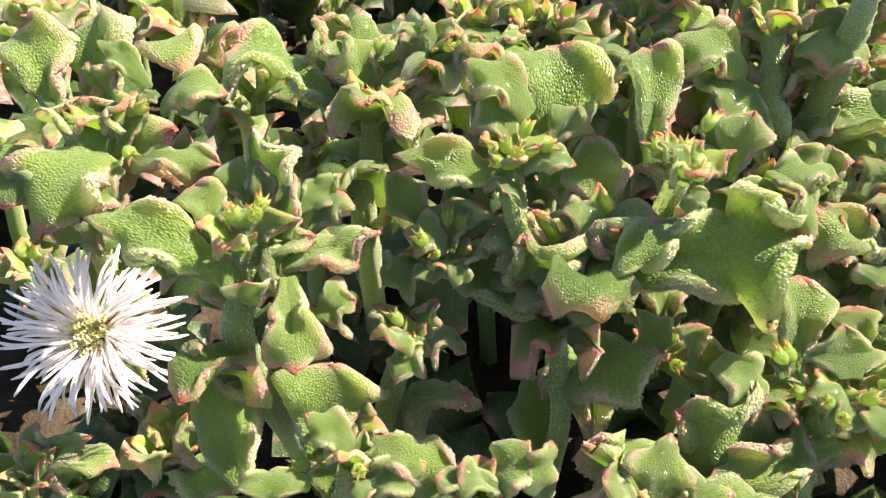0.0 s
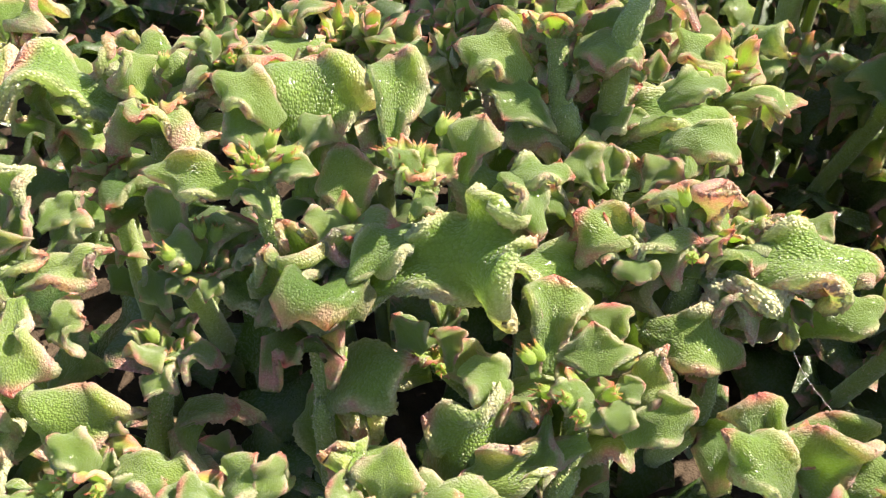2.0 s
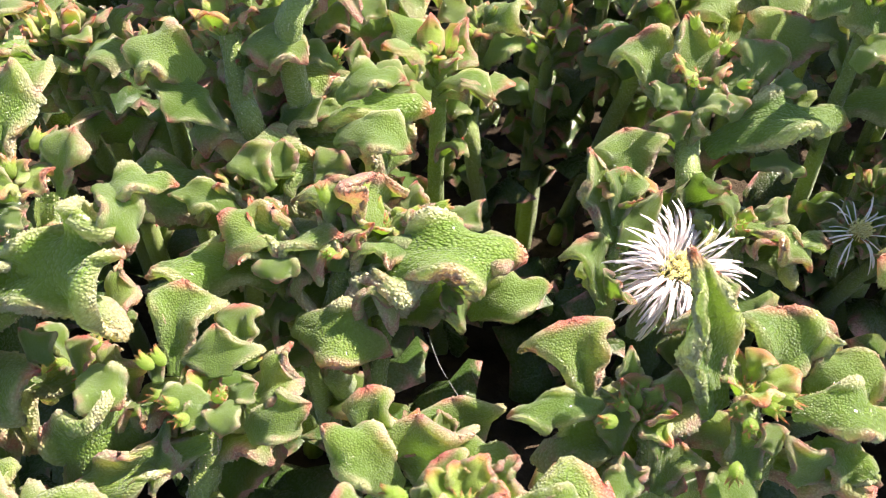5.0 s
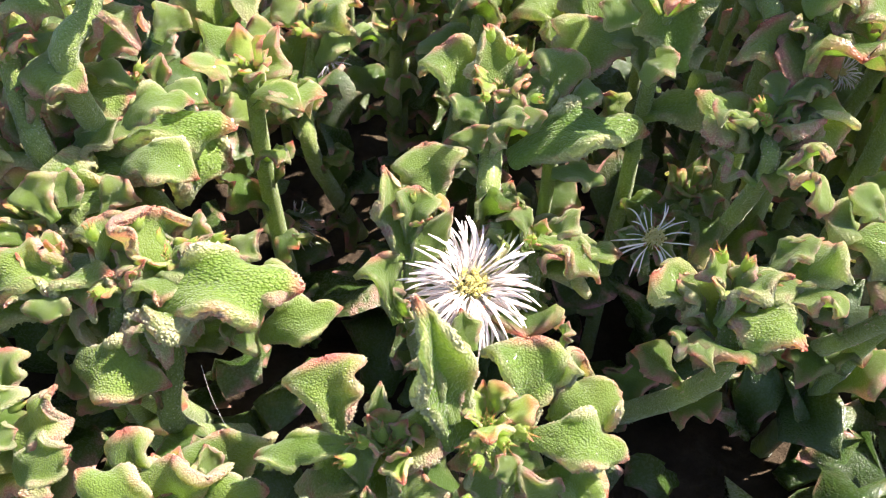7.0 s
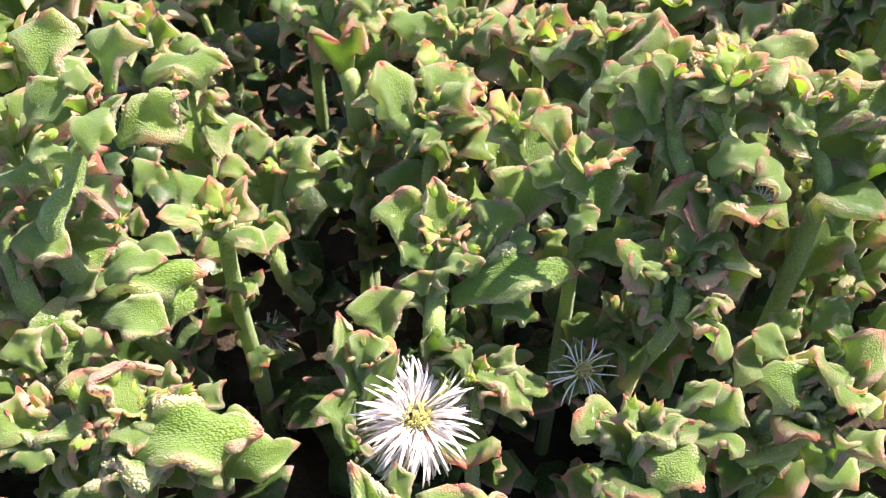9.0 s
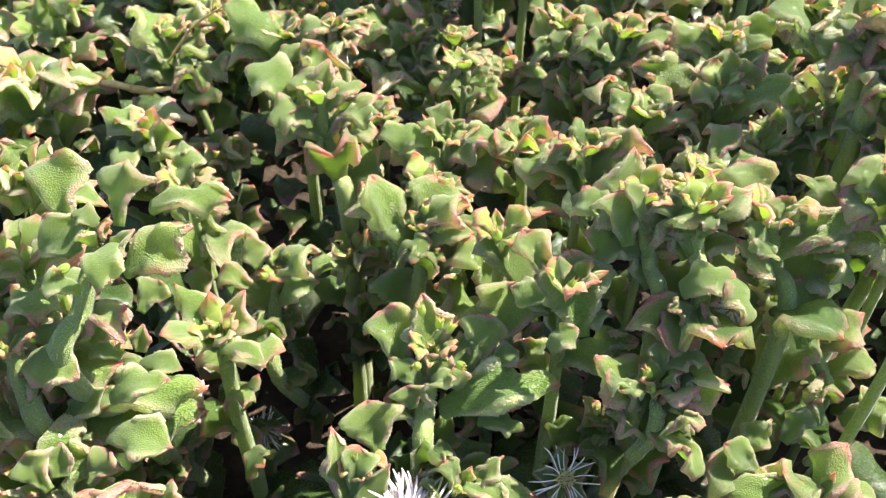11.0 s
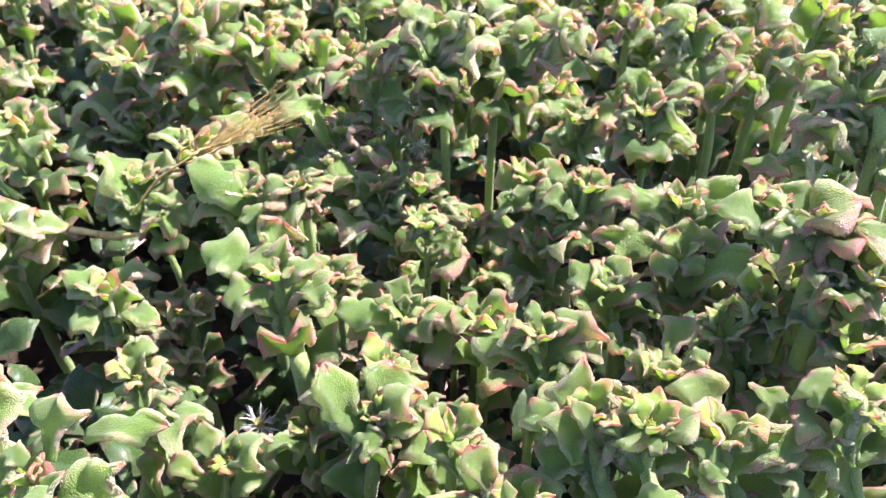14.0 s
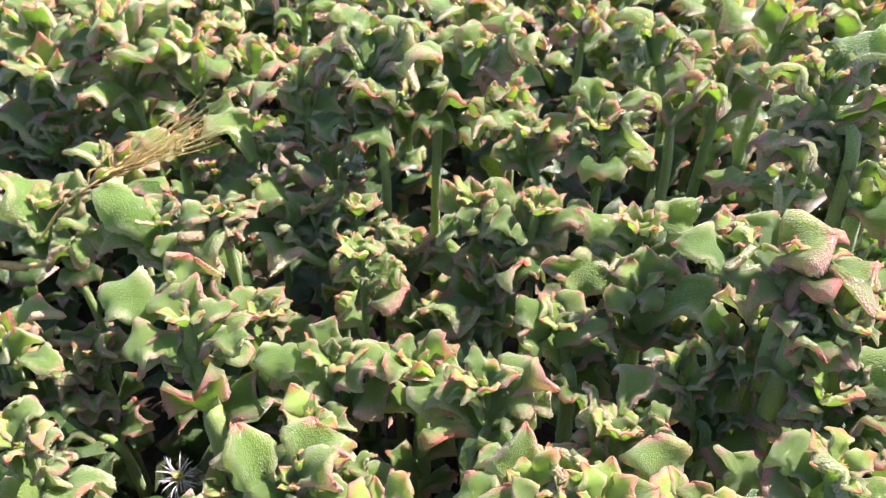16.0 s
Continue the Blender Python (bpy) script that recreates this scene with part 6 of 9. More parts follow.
p = plant(0.0897, 0.1326, 0.0)
h = (0.0904, 0.1142, 0.0963)
leaf(p, (0.0819, 0.0997, 0.0830), (0.1054, 0.1012, 0.0947), 0.95, "hook", h, -10)
leaf(p, (0.0818, 0.1115, 0.0931), (0.0701, 0.1109, 0.0964), 0.95, "cup", h, 0)
leaf(p, (0.0797, 0.1147, 0.0963), (0.0772, 0.1203, 0.1021), 0.85, "cup", h, 0)
leaf(p, (0.0859, 0.1154, 0.0951), (0.0860, 0.1223, 0.1024), 0.94, "cup", h, 0)
leaf(p, (0.0899, 0.1152, 0.0951), (0.0890, 0.1204, 0.1004), 0.77, "tongue", h, 0)
leaf(p, (0.0956, 0.1157, 0.0959), (0.0966, 0.1229, 0.1012), 0.85, "saddle", h, 0)
leaf(p, (0.1022, 0.1120, 0.0946), (0.1094, 0.1162, 0.1016), 0.94, "saddle", h, 0)
leaf(p, (0.1030, 0.1073, 0.0897), (0.1158, 0.1086, 0.0962), 0.94, "cup", h, 0)
leaf(p, (0.1019, 0.1066, 0.0889), (0.1041, 0.0995, 0.0884), 0.68, "wavy", h, 0)
leaf(p, (0.0925, 0.1100, 0.0943), (0.0964, 0.1138, 0.1007), 0.85, "cup", h, 0)
leaf(p, (0.0886, 0.1092, 0.0955), (0.0825, 0.1113, 0.1020), 0.94, "saddle", h, 0)
leaf(p, (0.0865, 0.1101, 0.0963), (0.0746, 0.1057, 0.0957), 0.85, "wavy", h, 0)
leaf(p, (0.0953, 0.1089, 0.0955), (0.1025, 0.1098, 0.0991), 0.77, "hook", h, 0)
crown(p, h, 0.0070, 574)
whorl(p, h, 0.0125, 575, 1, 3)
bud(p, (0.0999, 0.1146, 0.1005), (0.1033, 0.1147, 0.1020), wide=0.85)
bud(p, (0.0976, 0.1124, 0.0994), (0.1009, 0.1116, 0.1008), wide=0.85)
bud(p, (0.0899, 0.1153, 0.0984), (0.0890, 0.1171, 0.1016), wide=0.85)
bud(p, (0.0812, 0.1167, 0.1002), (0.0778, 0.1177, 0.1016), wide=0.85)
stem(p, [(0.0898, 0.1144, 0.0943), (0.0899, 0.1061, 0.0788), (0.0884, 0.1004, 0.0615), (0.0936, 0.1404, 0.0000)], [0.00186, 0.00212, 0.00239, 0.00292])
clothe(p, [(0.0898, 0.1144, 0.0943), (0.0899, 0.1061, 0.0788), (0.0884, 0.1004, 0.0615), (0.0936, 0.1404, 0.0000)], 0.0105, 29, 0.12, 0.92, 4)

p = plant(0.1148, 0.3016, 0.0)
h = (0.1087, 0.3070, 0.1292)
leaf(p, (0.1068, 0.3063, 0.1256), (0.1093, 0.3150, 0.1364), 1.15, "cup", h, fine=1, face=(0.0, -0.8, 0.6), pick=1)
leaf(p, (0.1070, 0.3041, 0.1247), (0.0863, 0.3146, 0.1391), 0.79, "droop", h, fine=1, face=(0.0, -0.3, 0.9), pick=2)
leaf(p, (0.1132, 0.3046, 0.1264), (0.1312, 0.3057, 0.1331), 0.92, "droop", h, fine=1, face=(0.0, -0.3, 0.9), pick=3)
leaf(p, (0.1102, 0.3049, 0.1264), (0.1142, 0.3111, 0.1360), 1.16, "tongue", h, fine=1, face=(-0.5, -0.7, 0.5), pick=4)
leaf(p, (0.1064, 0.3057, 0.1224), (0.1005, 0.3145, 0.1319), 1.03, "cup", h, fine=1, face=(0.5, -0.7, 0.5), pick=5)
leaf(p, (0.1120, 0.2963, 0.1234), (0.1092, 0.2967, 0.1304), 1.60, "droop", h, fine=1, face=(0.0, -0.3, 0.9), pick=6)
leaf(p, (0.1123, 0.3062, 0.1217), (0.1417, 0.3097, 0.1314), 0.48, "wavy", h, fine=1, face=(0.0, -0.3, 0.9), pick=0)
crown(p, h, 0.0094, 12, 1)
stem(p, [(0.1087, 0.3070, 0.1292), (0.1098, 0.3017, 0.1147), (0.1148, 0.2938, 0.1027), (0.1148, 0.3016, 0.0000)], [0.00162, 0.00201, 0.00238, 0.00278], 1)
whorl(p, (0.1093, 0.3041, 0.1211), 0.0186, 41, 1, 2)
clothe(p, [(0.1087, 0.3070, 0.1292), (0.1098, 0.3017, 0.1147), (0.1148, 0.2938, 0.1027), (0.1148, 0.3016, 0.0000)], 0.0129, 13, 0.25, 0.85, 5)

p = plant(0.0670, 0.3422, 0.0)
h = (0.0530, 0.3544, 0.1106)
leaf(p, (0.0516, 0.3450, 0.0992), (0.0333, 0.3674, 0.1192), 0.90, "hook", h, 0, 1)
leaf(p, (0.0532, 0.3452, 0.1016), (0.0411, 0.3424, 0.1037), 0.70, "hook", h, 0, 1)
leaf(p, (0.0540, 0.3491, 0.1044), (0.0503, 0.3609, 0.1156), 0.90, "saddle", h, 0, 1)
leaf(p, (0.0559, 0.3529, 0.1073), (0.0633, 0.3677, 0.1187), 0.92, "cup", h, 0, 1)
leaf(p, (0.0563, 0.3503, 0.1062), (0.0617, 0.3558, 0.1126), 0.90, "cup", h, 0, 1)
leaf(p, (0.0562, 0.3488, 0.1045), (0.0619, 0.3384, 0.0988), 0.80, "wavy", h, 0, 1)
leaf(p, (0.0518, 0.3508, 0.1062), (0.0471, 0.3588, 0.1136), 0.90, "cup", h, 0, 1)
leaf(p, (0.0550, 0.3460, 0.1009), (0.0689, 0.3312, 0.0938), 0.90, "wavy", h, 0, 1)
crown(p, h, 0.0094, 29, 1)
stem(p, [(0.0530, 0.3544, 0.1106), (0.0529, 0.3493, 0.0962), (0.0670, 0.3344, 0.0745), (0.0670, 0.3422, 0.0000)], [0.00108, 0.00134, 0.00159, 0.00185], 1)
whorl(p, h, 0.0142, 77, 1, 2)
whorl(p, (0.0530, 0.3515, 0.1025), 0.0192, 58, 1, 2)
clothe(p, [(0.0530, 0.3544, 0.1106), (0.0529, 0.3493, 0.0962), (0.0670, 0.3344, 0.0745), (0.0670, 0.3422, 0.0000)], 0.0129, 30, 0.25, 0.85, 5)

p = plant(0.0299, 0.4583, 0.0)
h = (0.0299, 0.4505, 0.0970)
leaf(p, (0.0265, 0.4449, 0.0888), (-0.0043, 0.4643, 0.1030), 0.92, "cup", h, 0, 1)
leaf(p, (0.0268, 0.4462, 0.0913), (0.0221, 0.4604, 0.1043), 0.92, "saddle", h, 0, 1)
leaf(p, (0.0383, 0.4468, 0.0937), (0.0345, 0.4578, 0.1034), 0.90, "cup", h, 0, 1)
leaf(p, (0.0411, 0.4464, 0.0937), (0.0511, 0.4571, 0.1045), 0.92, "cup", h, 0, 1)
leaf(p, (0.0353, 0.4434, 0.0892), (0.0506, 0.4417, 0.0919), 0.80, "hook", h, 0, 1)
leaf(p, (0.0154, 0.4456, 0.0890), (-0.0009, 0.4475, 0.0914), 0.90, "cup", h, 0, 1)
leaf(p, (0.0239, 0.4428, 0.0869), (0.0080, 0.4427, 0.0884), 0.80, "tongue", h, 0, 1)
leaf(p, (0.0298, 0.4477, 0.0936), (0.0152, 0.4582, 0.1018), 0.90, "cup", h, 0, 1)
leaf(p, (0.0522, 0.4378, 0.0849), (0.0620, 0.4390, 0.0908), 0.90, "cup", h, 0, 1)
crown(p, h, 0.0094, 45, 1)
stem(p, [(0.0299, 0.4505, 0.0970), (0.0299, 0.4536, 0.0582), (0.0299, 0.4583, 0.0000)], [0.00108, 0.00134, 0.00159], 1)
whorl(p, h, 0.0153, 4, 1, 2)
whorl(p, (0.0299, 0.4512, 0.0884), 0.0207, 74, 1, 2)
clothe(p, [(0.0299, 0.4505, 0.0970), (0.0299, 0.4536, 0.0582), (0.0299, 0.4583, 0.0000)], 0.0129, 46, 0.25, 0.85, 5)

p = plant(0.1453, 0.3516, 0.0)
h = (0.1433, 0.3602, 0.1293)
leaf(p, (0.1362, 0.3576, 0.1251), (0.1164, 0.3705, 0.1349), 0.92, "hook", h, 0, 1)
leaf(p, (0.1409, 0.3586, 0.1269), (0.1378, 0.3665, 0.1338), 0.92, "cup", h, 0, 1)
leaf(p, (0.1454, 0.3566, 0.1252), (0.1568, 0.3643, 0.1340), 0.92, "hook", h, 0, 1)
leaf(p, (0.1431, 0.3576, 0.1260), (0.1462, 0.3646, 0.1331), 0.92, "cup", h, 0, 1)
leaf(p, (0.1428, 0.3478, 0.1172), (0.1646, 0.3417, 0.1221), 0.92, "hook", h, 0, 1)
leaf(p, (0.1416, 0.3518, 0.1189), (0.1340, 0.3521, 0.1217), 0.80, "wavy", h, 0, 1)
leaf(p, (0.1453, 0.3558, 0.1243), (0.1524, 0.3577, 0.1281), 0.92, "cup", h, 0, 1)
crown(p, h, 0.0094, 62, 1)
stem(p, [(0.1433, 0.3602, 0.1293), (0.1420, 0.3550, 0.1144), (0.1453, 0.3438, 0.0965), (0.1453, 0.3516, 0.0000)], [0.00108, 0.00134, 0.00159, 0.00185], 1)
whorl(p, h, 0.0121, 21, 1, 2)
whorl(p, (0.1426, 0.3574, 0.1212), 0.0164, 12, 1, 2)
clothe(p, [(0.1433, 0.3602, 0.1293), (0.1420, 0.3550, 0.1144), (0.1453, 0.3438, 0.0965), (0.1453, 0.3516, 0.0000)], 0.0129, 63, 0.25, 0.85, 5)

p = plant(0.1684, 0.3648, 0.0)
h = (0.1684, 0.3570, 0.1289)
leaf(p, (0.1647, 0.3537, 0.1244), (0.1693, 0.3653, 0.1357), 0.92, "cup", h, 0, 1)
leaf(p, (0.1683, 0.3555, 0.1271), (0.1576, 0.3573, 0.1280), 0.90, "hook", h, 0, 1)
leaf(p, (0.1704, 0.3531, 0.1244), (0.1793, 0.3491, 0.1236), 0.92, "cup", h, 0, 1)
leaf(p, (0.1634, 0.3523, 0.1226), (0.1610, 0.3473, 0.1203), 0.90, "wavy", h, 0, 1)
crown(p, h, 0.0094, 77, 1)
stem(p, [(0.1684, 0.3570, 0.1289), (0.1684, 0.3601, 0.0773), (0.1684, 0.3648, 0.0000)], [0.00108, 0.00134, 0.00159], 1)
whorl(p, h, 0.0088, 36, 1, 2)
whorl(p, (0.1684, 0.3575, 0.1203), 0.0119, 27, 1, 2)
clothe(p, [(0.1684, 0.3570, 0.1289), (0.1684, 0.3601, 0.0773), (0.1684, 0.3648, 0.0000)], 0.0129, 78, 0.25, 0.85, 5)

p = plant(0.1674, 0.3225, 0.0)
h = (0.1587, 0.3322, 0.1152)
leaf(p, (0.1498, 0.3286, 0.1115), (0.1569, 0.3352, 0.1212), 0.92, "cup", h, 0, 1)
leaf(p, (0.1544, 0.3341, 0.1168), (0.1344, 0.3454, 0.1234), 0.90, "wavy", h, 0, 1)
leaf(p, (0.1608, 0.3312, 0.1143), (0.1666, 0.3359, 0.1189), 0.90, "cup", h, 0, 1)
leaf(p, (0.1569, 0.3231, 0.1041), (0.1696, 0.3189, 0.1056), 0.90, "hook", h, 0, 1)
leaf(p, (0.1559, 0.3222, 0.1048), (0.1447, 0.3266, 0.1131), 0.92, "cup", h, 0, 1)
leaf(p, (0.1606, 0.3284, 0.1109), (0.1697, 0.3318, 0.1160), 0.90, "hook", h, 0, 1)
leaf(p, (0.1641, 0.3191, 0.0983), (0.1340, 0.3294, 0.1067), 0.92, "wavy", h, 0, 1)
crown(p, h, 0.0094, 89, 1)
stem(p, [(0.1587, 0.3322, 0.1152), (0.1641, 0.3255, 0.0993), (0.1674, 0.3147, 0.0820), (0.1674, 0.3225, 0.0000)], [0.00108, 0.00134, 0.00159, 0.00185], 1)
whorl(p, h, 0.0142, 48, 1, 2)
whorl(p, (0.1613, 0.3290, 0.1076), 0.0192, 39, 1, 2)
clothe(p, [(0.1587, 0.3322, 0.1152), (0.1641, 0.3255, 0.0993), (0.1674, 0.3147, 0.0820), (0.1674, 0.3225, 0.0000)], 0.0129, 7, 0.25, 0.85, 5)

p = plant(0.1697, 0.3234, 0.0)
h = (0.1773, 0.3301, 0.1153)
leaf(p, (0.1710, 0.3336, 0.1187), (0.1685, 0.3415, 0.1237), 0.92, "cup", h, 0, 1)
leaf(p, (0.1706, 0.3294, 0.1136), (0.1700, 0.3373, 0.1204), 0.90, "saddle", h, 0, 1)
leaf(p, (0.1782, 0.3285, 0.1136), (0.1841, 0.3352, 0.1201), 0.92, "cup", h, 0, 1)
leaf(p, (0.1758, 0.3249, 0.1109), (0.1688, 0.3203, 0.1105), 0.92, "cup", h, 0, 1)
leaf(p, (0.1798, 0.3213, 0.1051), (0.1929, 0.3247, 0.1125), 0.92, "wavy", h, 0, 1)
leaf(p, (0.1882, 0.3168, 0.1010), (0.1917, 0.3261, 0.1135), 0.90, "hook", h, 0, 1)
leaf(p, (0.1781, 0.3264, 0.1111), (0.1844, 0.3275, 0.1139), 0.80, "tongue", h, 0, 1)
crown(p, h, 0.0094, 7, 1)
stem(p, [(0.1773, 0.3301, 0.1153), (0.1753, 0.3254, 0.1013), (0.1697, 0.3156, 0.0839), (0.1697, 0.3234, 0.0000)], [0.00108, 0.00134, 0.00159, 0.00185], 1)
whorl(p, h, 0.0092, 63, 1, 2)
whorl(p, (0.1762, 0.3274, 0.1072), 0.0124, 54, 1, 2)
clothe(p, [(0.1773, 0.3301, 0.1153), (0.1753, 0.3254, 0.1013), (0.1697, 0.3156, 0.0839), (0.1697, 0.3234, 0.0000)], 0.0129, 22, 0.25, 0.85, 5)

p = plant(0.1775, 0.2979, 0.0)
h = (0.1775, 0.2901, 0.1217)
leaf(p, (0.1714, 0.2871, 0.1171), (0.1858, 0.2916, 0.1237), 0.90, "hook", h, 0, 1)
leaf(p, (0.1773, 0.2877, 0.1187), (0.1697, 0.2905, 0.1212), 0.90, "wavy", h, 0, 1)
leaf(p, (0.1802, 0.2880, 0.1194), (0.1881, 0.2882, 0.1211), 0.90, "hook", h, 0, 1)
leaf(p, (0.1752, 0.2860, 0.1164), (0.1799, 0.2828, 0.1161), 0.90, "cup", h, 0, 1)
crown(p, h, 0.0094, 22, 1)
stem(p, [(0.1775, 0.2901, 0.1217), (0.1775, 0.2933, 0.0730), (0.1775, 0.2979, 0.0000)], [0.00108, 0.00134, 0.00159], 1)
whorl(p, h, 0.0085, 78, 1, 2)
whorl(p, (0.1775, 0.2907, 0.1131), 0.0115, 69, 1, 2)
clothe(p, [(0.1775, 0.2901, 0.1217), (0.1775, 0.2933, 0.0730), (0.1775, 0.2979, 0.0000)], 0.0129, 37, 0.25, 0.85, 5)

p = plant(0.1903, 0.3124, 0.0)
h = (0.1968, 0.3139, 0.1051)
leaf(p, (0.1957, 0.3133, 0.1042), (0.1978, 0.3198, 0.1099), 0.92, "saddle", h, 0, 1)
leaf(p, (0.1986, 0.3102, 0.1009), (0.2118, 0.3178, 0.1097), 0.90, "hook", h, 0, 1)
leaf(p, (0.1948, 0.3113, 0.1017), (0.1899, 0.3097, 0.1011), 0.92, "cup", h, 0, 1)
leaf(p, (0.1976, 0.3110, 0.1017), (0.2027, 0.3079, 0.1009), 0.90, "cup", h, 0, 1)
leaf(p, (0.1931, 0.3094, 0.0992), (0.1771, 0.3108, 0.1007), 0.90, "wavy", h, 0, 1)
crown(p, h, 0.0094, 34, 1)
stem(p, [(0.1968, 0.3139, 0.1051), (0.1943, 0.3121, 0.0958), (0.1903, 0.3046, 0.0825), (0.1903, 0.3124, 0.0000)], [0.00108, 0.00134, 0.00159, 0.00185], 1)
whorl(p, h, 0.0090, 1, 1, 2)
whorl(p, (0.1947, 0.3124, 0.0969), 0.0122, 2, 1, 2)
clothe(p, [(0.1968, 0.3139, 0.1051), (0.1943, 0.3121, 0.0958), (0.1903, 0.3046, 0.0825), (0.1903, 0.3124, 0.0000)], 0.0129, 49, 0.25, 0.85, 5)

p = plant(0.2284, 0.3064, 0.0)
h = (0.2200, 0.3128, 0.1283)
leaf(p, (0.2153, 0.3083, 0.1211), (0.2092, 0.3206, 0.1334), 0.74, "bat", h, fine=1, face=(0.0, -0.8, 0.6), pick=1)
leaf(p, (0.2196, 0.3114, 0.1240), (0.2187, 0.3203, 0.1343), 1.19, "tongue", h, fine=1, face=(0.0, -0.8, 0.6), pick=2)
leaf(p, (0.2218, 0.3089, 0.1229), (0.2326, 0.3169, 0.1339), 0.91, "cup", h, fine=1, face=(0.0, -0.8, 0.6), pick=3)
leaf(p, (0.2162, 0.3032, 0.1229), (0.2143, 0.3064, 0.1297), 1.60, "droop", h, fine=1, face=(0.0, -0.3, 0.9), pick=4)
leaf(p, (0.2142, 0.3033, 0.1205), (0.2057, 0.3043, 0.1253), 1.60, "wavy", h, fine=1, face=(0.0, -0.3, 0.9), pick=5)
crown(p, h, 0.0094, 47, 1)
stem(p, [(0.2200, 0.3128, 0.1283), (0.2238, 0.3069, 0.1132), (0.2284, 0.2986, 0.1005), (0.2284, 0.3064, 0.0000)], [0.00162, 0.00201, 0.00238, 0.00278], 1)
whorl(p, (0.2220, 0.3097, 0.1205), 0.0130, 15, 1, 2)
clothe(p, [(0.2200, 0.3128, 0.1283), (0.2238, 0.3069, 0.1132), (0.2284, 0.2986, 0.1005), (0.2284, 0.3064, 0.0000)], 0.0129, 62, 0.25, 0.85, 5)

p = plant(0.2273, 0.3013, 0.0)
h = (0.2412, 0.3027, 0.1283)
leaf(p, (0.2376, 0.3005, 0.1222), (0.2442, 0.3102, 0.1350), 0.74, "bat", h, fine=1, face=(0.0, -0.8, 0.6), pick=6)
leaf(p, (0.2436, 0.2988, 0.1230), (0.2607, 0.2999, 0.1295), 0.84, "droop", h, fine=1, face=(0.0, -0.3, 0.9), pick=0)
leaf(p, (0.2342, 0.2963, 0.1225), (0.2250, 0.3005, 0.1295), 1.35, "cup", h, fine=1, face=(0.5, -0.7, 0.5), pick=1)
leaf(p, (0.2374, 0.3010, 0.1206), (0.2363, 0.3107, 0.1322), 0.83, "cup", h, fine=1, face=(0.0, -0.8, 0.6), pick=2)
leaf(p, (0.2357, 0.2934, 0.1231), (0.2288, 0.2914, 0.1260), 1.60, "droop", h, fine=1, face=(0.0, -0.3, 0.9), pick=3)
leaf(p, (0.2395, 0.3008, 0.1207), (0.2488, 0.3070, 0.1288), 1.31, "tongue", h, fine=1, face=(-0.5, -0.7, 0.5), pick=4)
crown(p, h, 0.0094, 62, 1)
stem(p, [(0.2412, 0.3027, 0.1283), (0.2371, 0.2989, 0.1152), (0.2273, 0.2935, 0.1044), (0.2273, 0.3013, 0.0000)], [0.00162, 0.00201, 0.00238, 0.00278], 1)
whorl(p, (0.2387, 0.3004, 0.1204), 0.0166, 30, 1, 2)
clothe(p, [(0.2412, 0.3027, 0.1283), (0.2371, 0.2989, 0.1152), (0.2273, 0.2935, 0.1044), (0.2273, 0.3013, 0.0000)], 0.0129, 77, 0.25, 0.85, 5)

p = plant(0.2634, 0.2581, 0.0)
h = (0.2667, 0.2696, 0.1398)
leaf(p, (0.2642, 0.2678, 0.1368), (0.2660, 0.2763, 0.1472), 0.85, "bat", h, fine=1, face=(0.0, -0.8, 0.6), pick=5)
leaf(p, (0.2702, 0.2683, 0.1361), (0.2888, 0.2758, 0.1477), 0.91, "wavy", h, fine=1, face=(0.0, -0.8, 0.6), pick=6)
leaf(p, (0.2617, 0.2648, 0.1344), (0.2460, 0.2733, 0.1465), 0.64, "droop", h, fine=1, face=(0.0, -0.3, 0.9), pick=0)
leaf(p, (0.2648, 0.2661, 0.1390), (0.2573, 0.2689, 0.1442), 1.17, "cup", h, fine=1, face=(0.5, -0.7, 0.5), pick=1)
leaf(p, (0.2667, 0.2659, 0.1390), (0.2706, 0.2687, 0.1437), 1.60, "tongue", h, fine=1, face=(0.0, -0.8, 0.6), pick=2)
crown(p, h, 0.0094, 77, 1)
stem(p, [(0.2667, 0.2696, 0.1398), (0.2662, 0.2636, 0.1238), (0.2634, 0.2503, 0.1014), (0.2634, 0.2581, 0.0000)], [0.00162, 0.00201, 0.00238, 0.00278], 1)
whorl(p, (0.2664, 0.2666, 0.1317), 0.0164, 45, 1, 2)
clothe(p, [(0.2667, 0.2696, 0.1398), (0.2662, 0.2636, 0.1238), (0.2634, 0.2503, 0.1014), (0.2634, 0.2581, 0.0000)], 0.0129, 9, 0.25, 0.85, 5)

p = plant(0.2612, 0.2583, 0.0)
h = (0.2612, 0.2505, 0.1296)
leaf(p, (0.2595, 0.2555, 0.1297), (0.2338, 0.2628, 0.1340), 0.86, "wavy", h, fine=1, face=(0.0, -0.8, 0.6), pick=3)
leaf(p, (0.2635, 0.2509, 0.1305), (0.2654, 0.2597, 0.1413), 1.26, "bat", h, fine=1, face=(0.0, -0.8, 0.6), pick=4)
leaf(p, (0.2616, 0.2459, 0.1207), (0.2873, 0.2488, 0.1312), 0.65, "droop", h, fine=1, face=(0.0, -0.3, 0.9), pick=5)
leaf(p, (0.2618, 0.2474, 0.1321), (0.2654, 0.2409, 0.1301), 1.60, "droop", h, fine=1, face=(0.0, -0.3, 0.9), pick=6)
leaf(p, (0.2582, 0.2477, 0.1320), (0.2497, 0.2425, 0.1299), 1.39, "droop", h, fine=1, face=(0.0, -0.3, 0.9), pick=0)
leaf(p, (0.2655, 0.2523, 0.1305), (0.2754, 0.2565, 0.1359), 1.07, "cup", h, fine=1, face=(-0.5, -0.7, 0.5), pick=1)
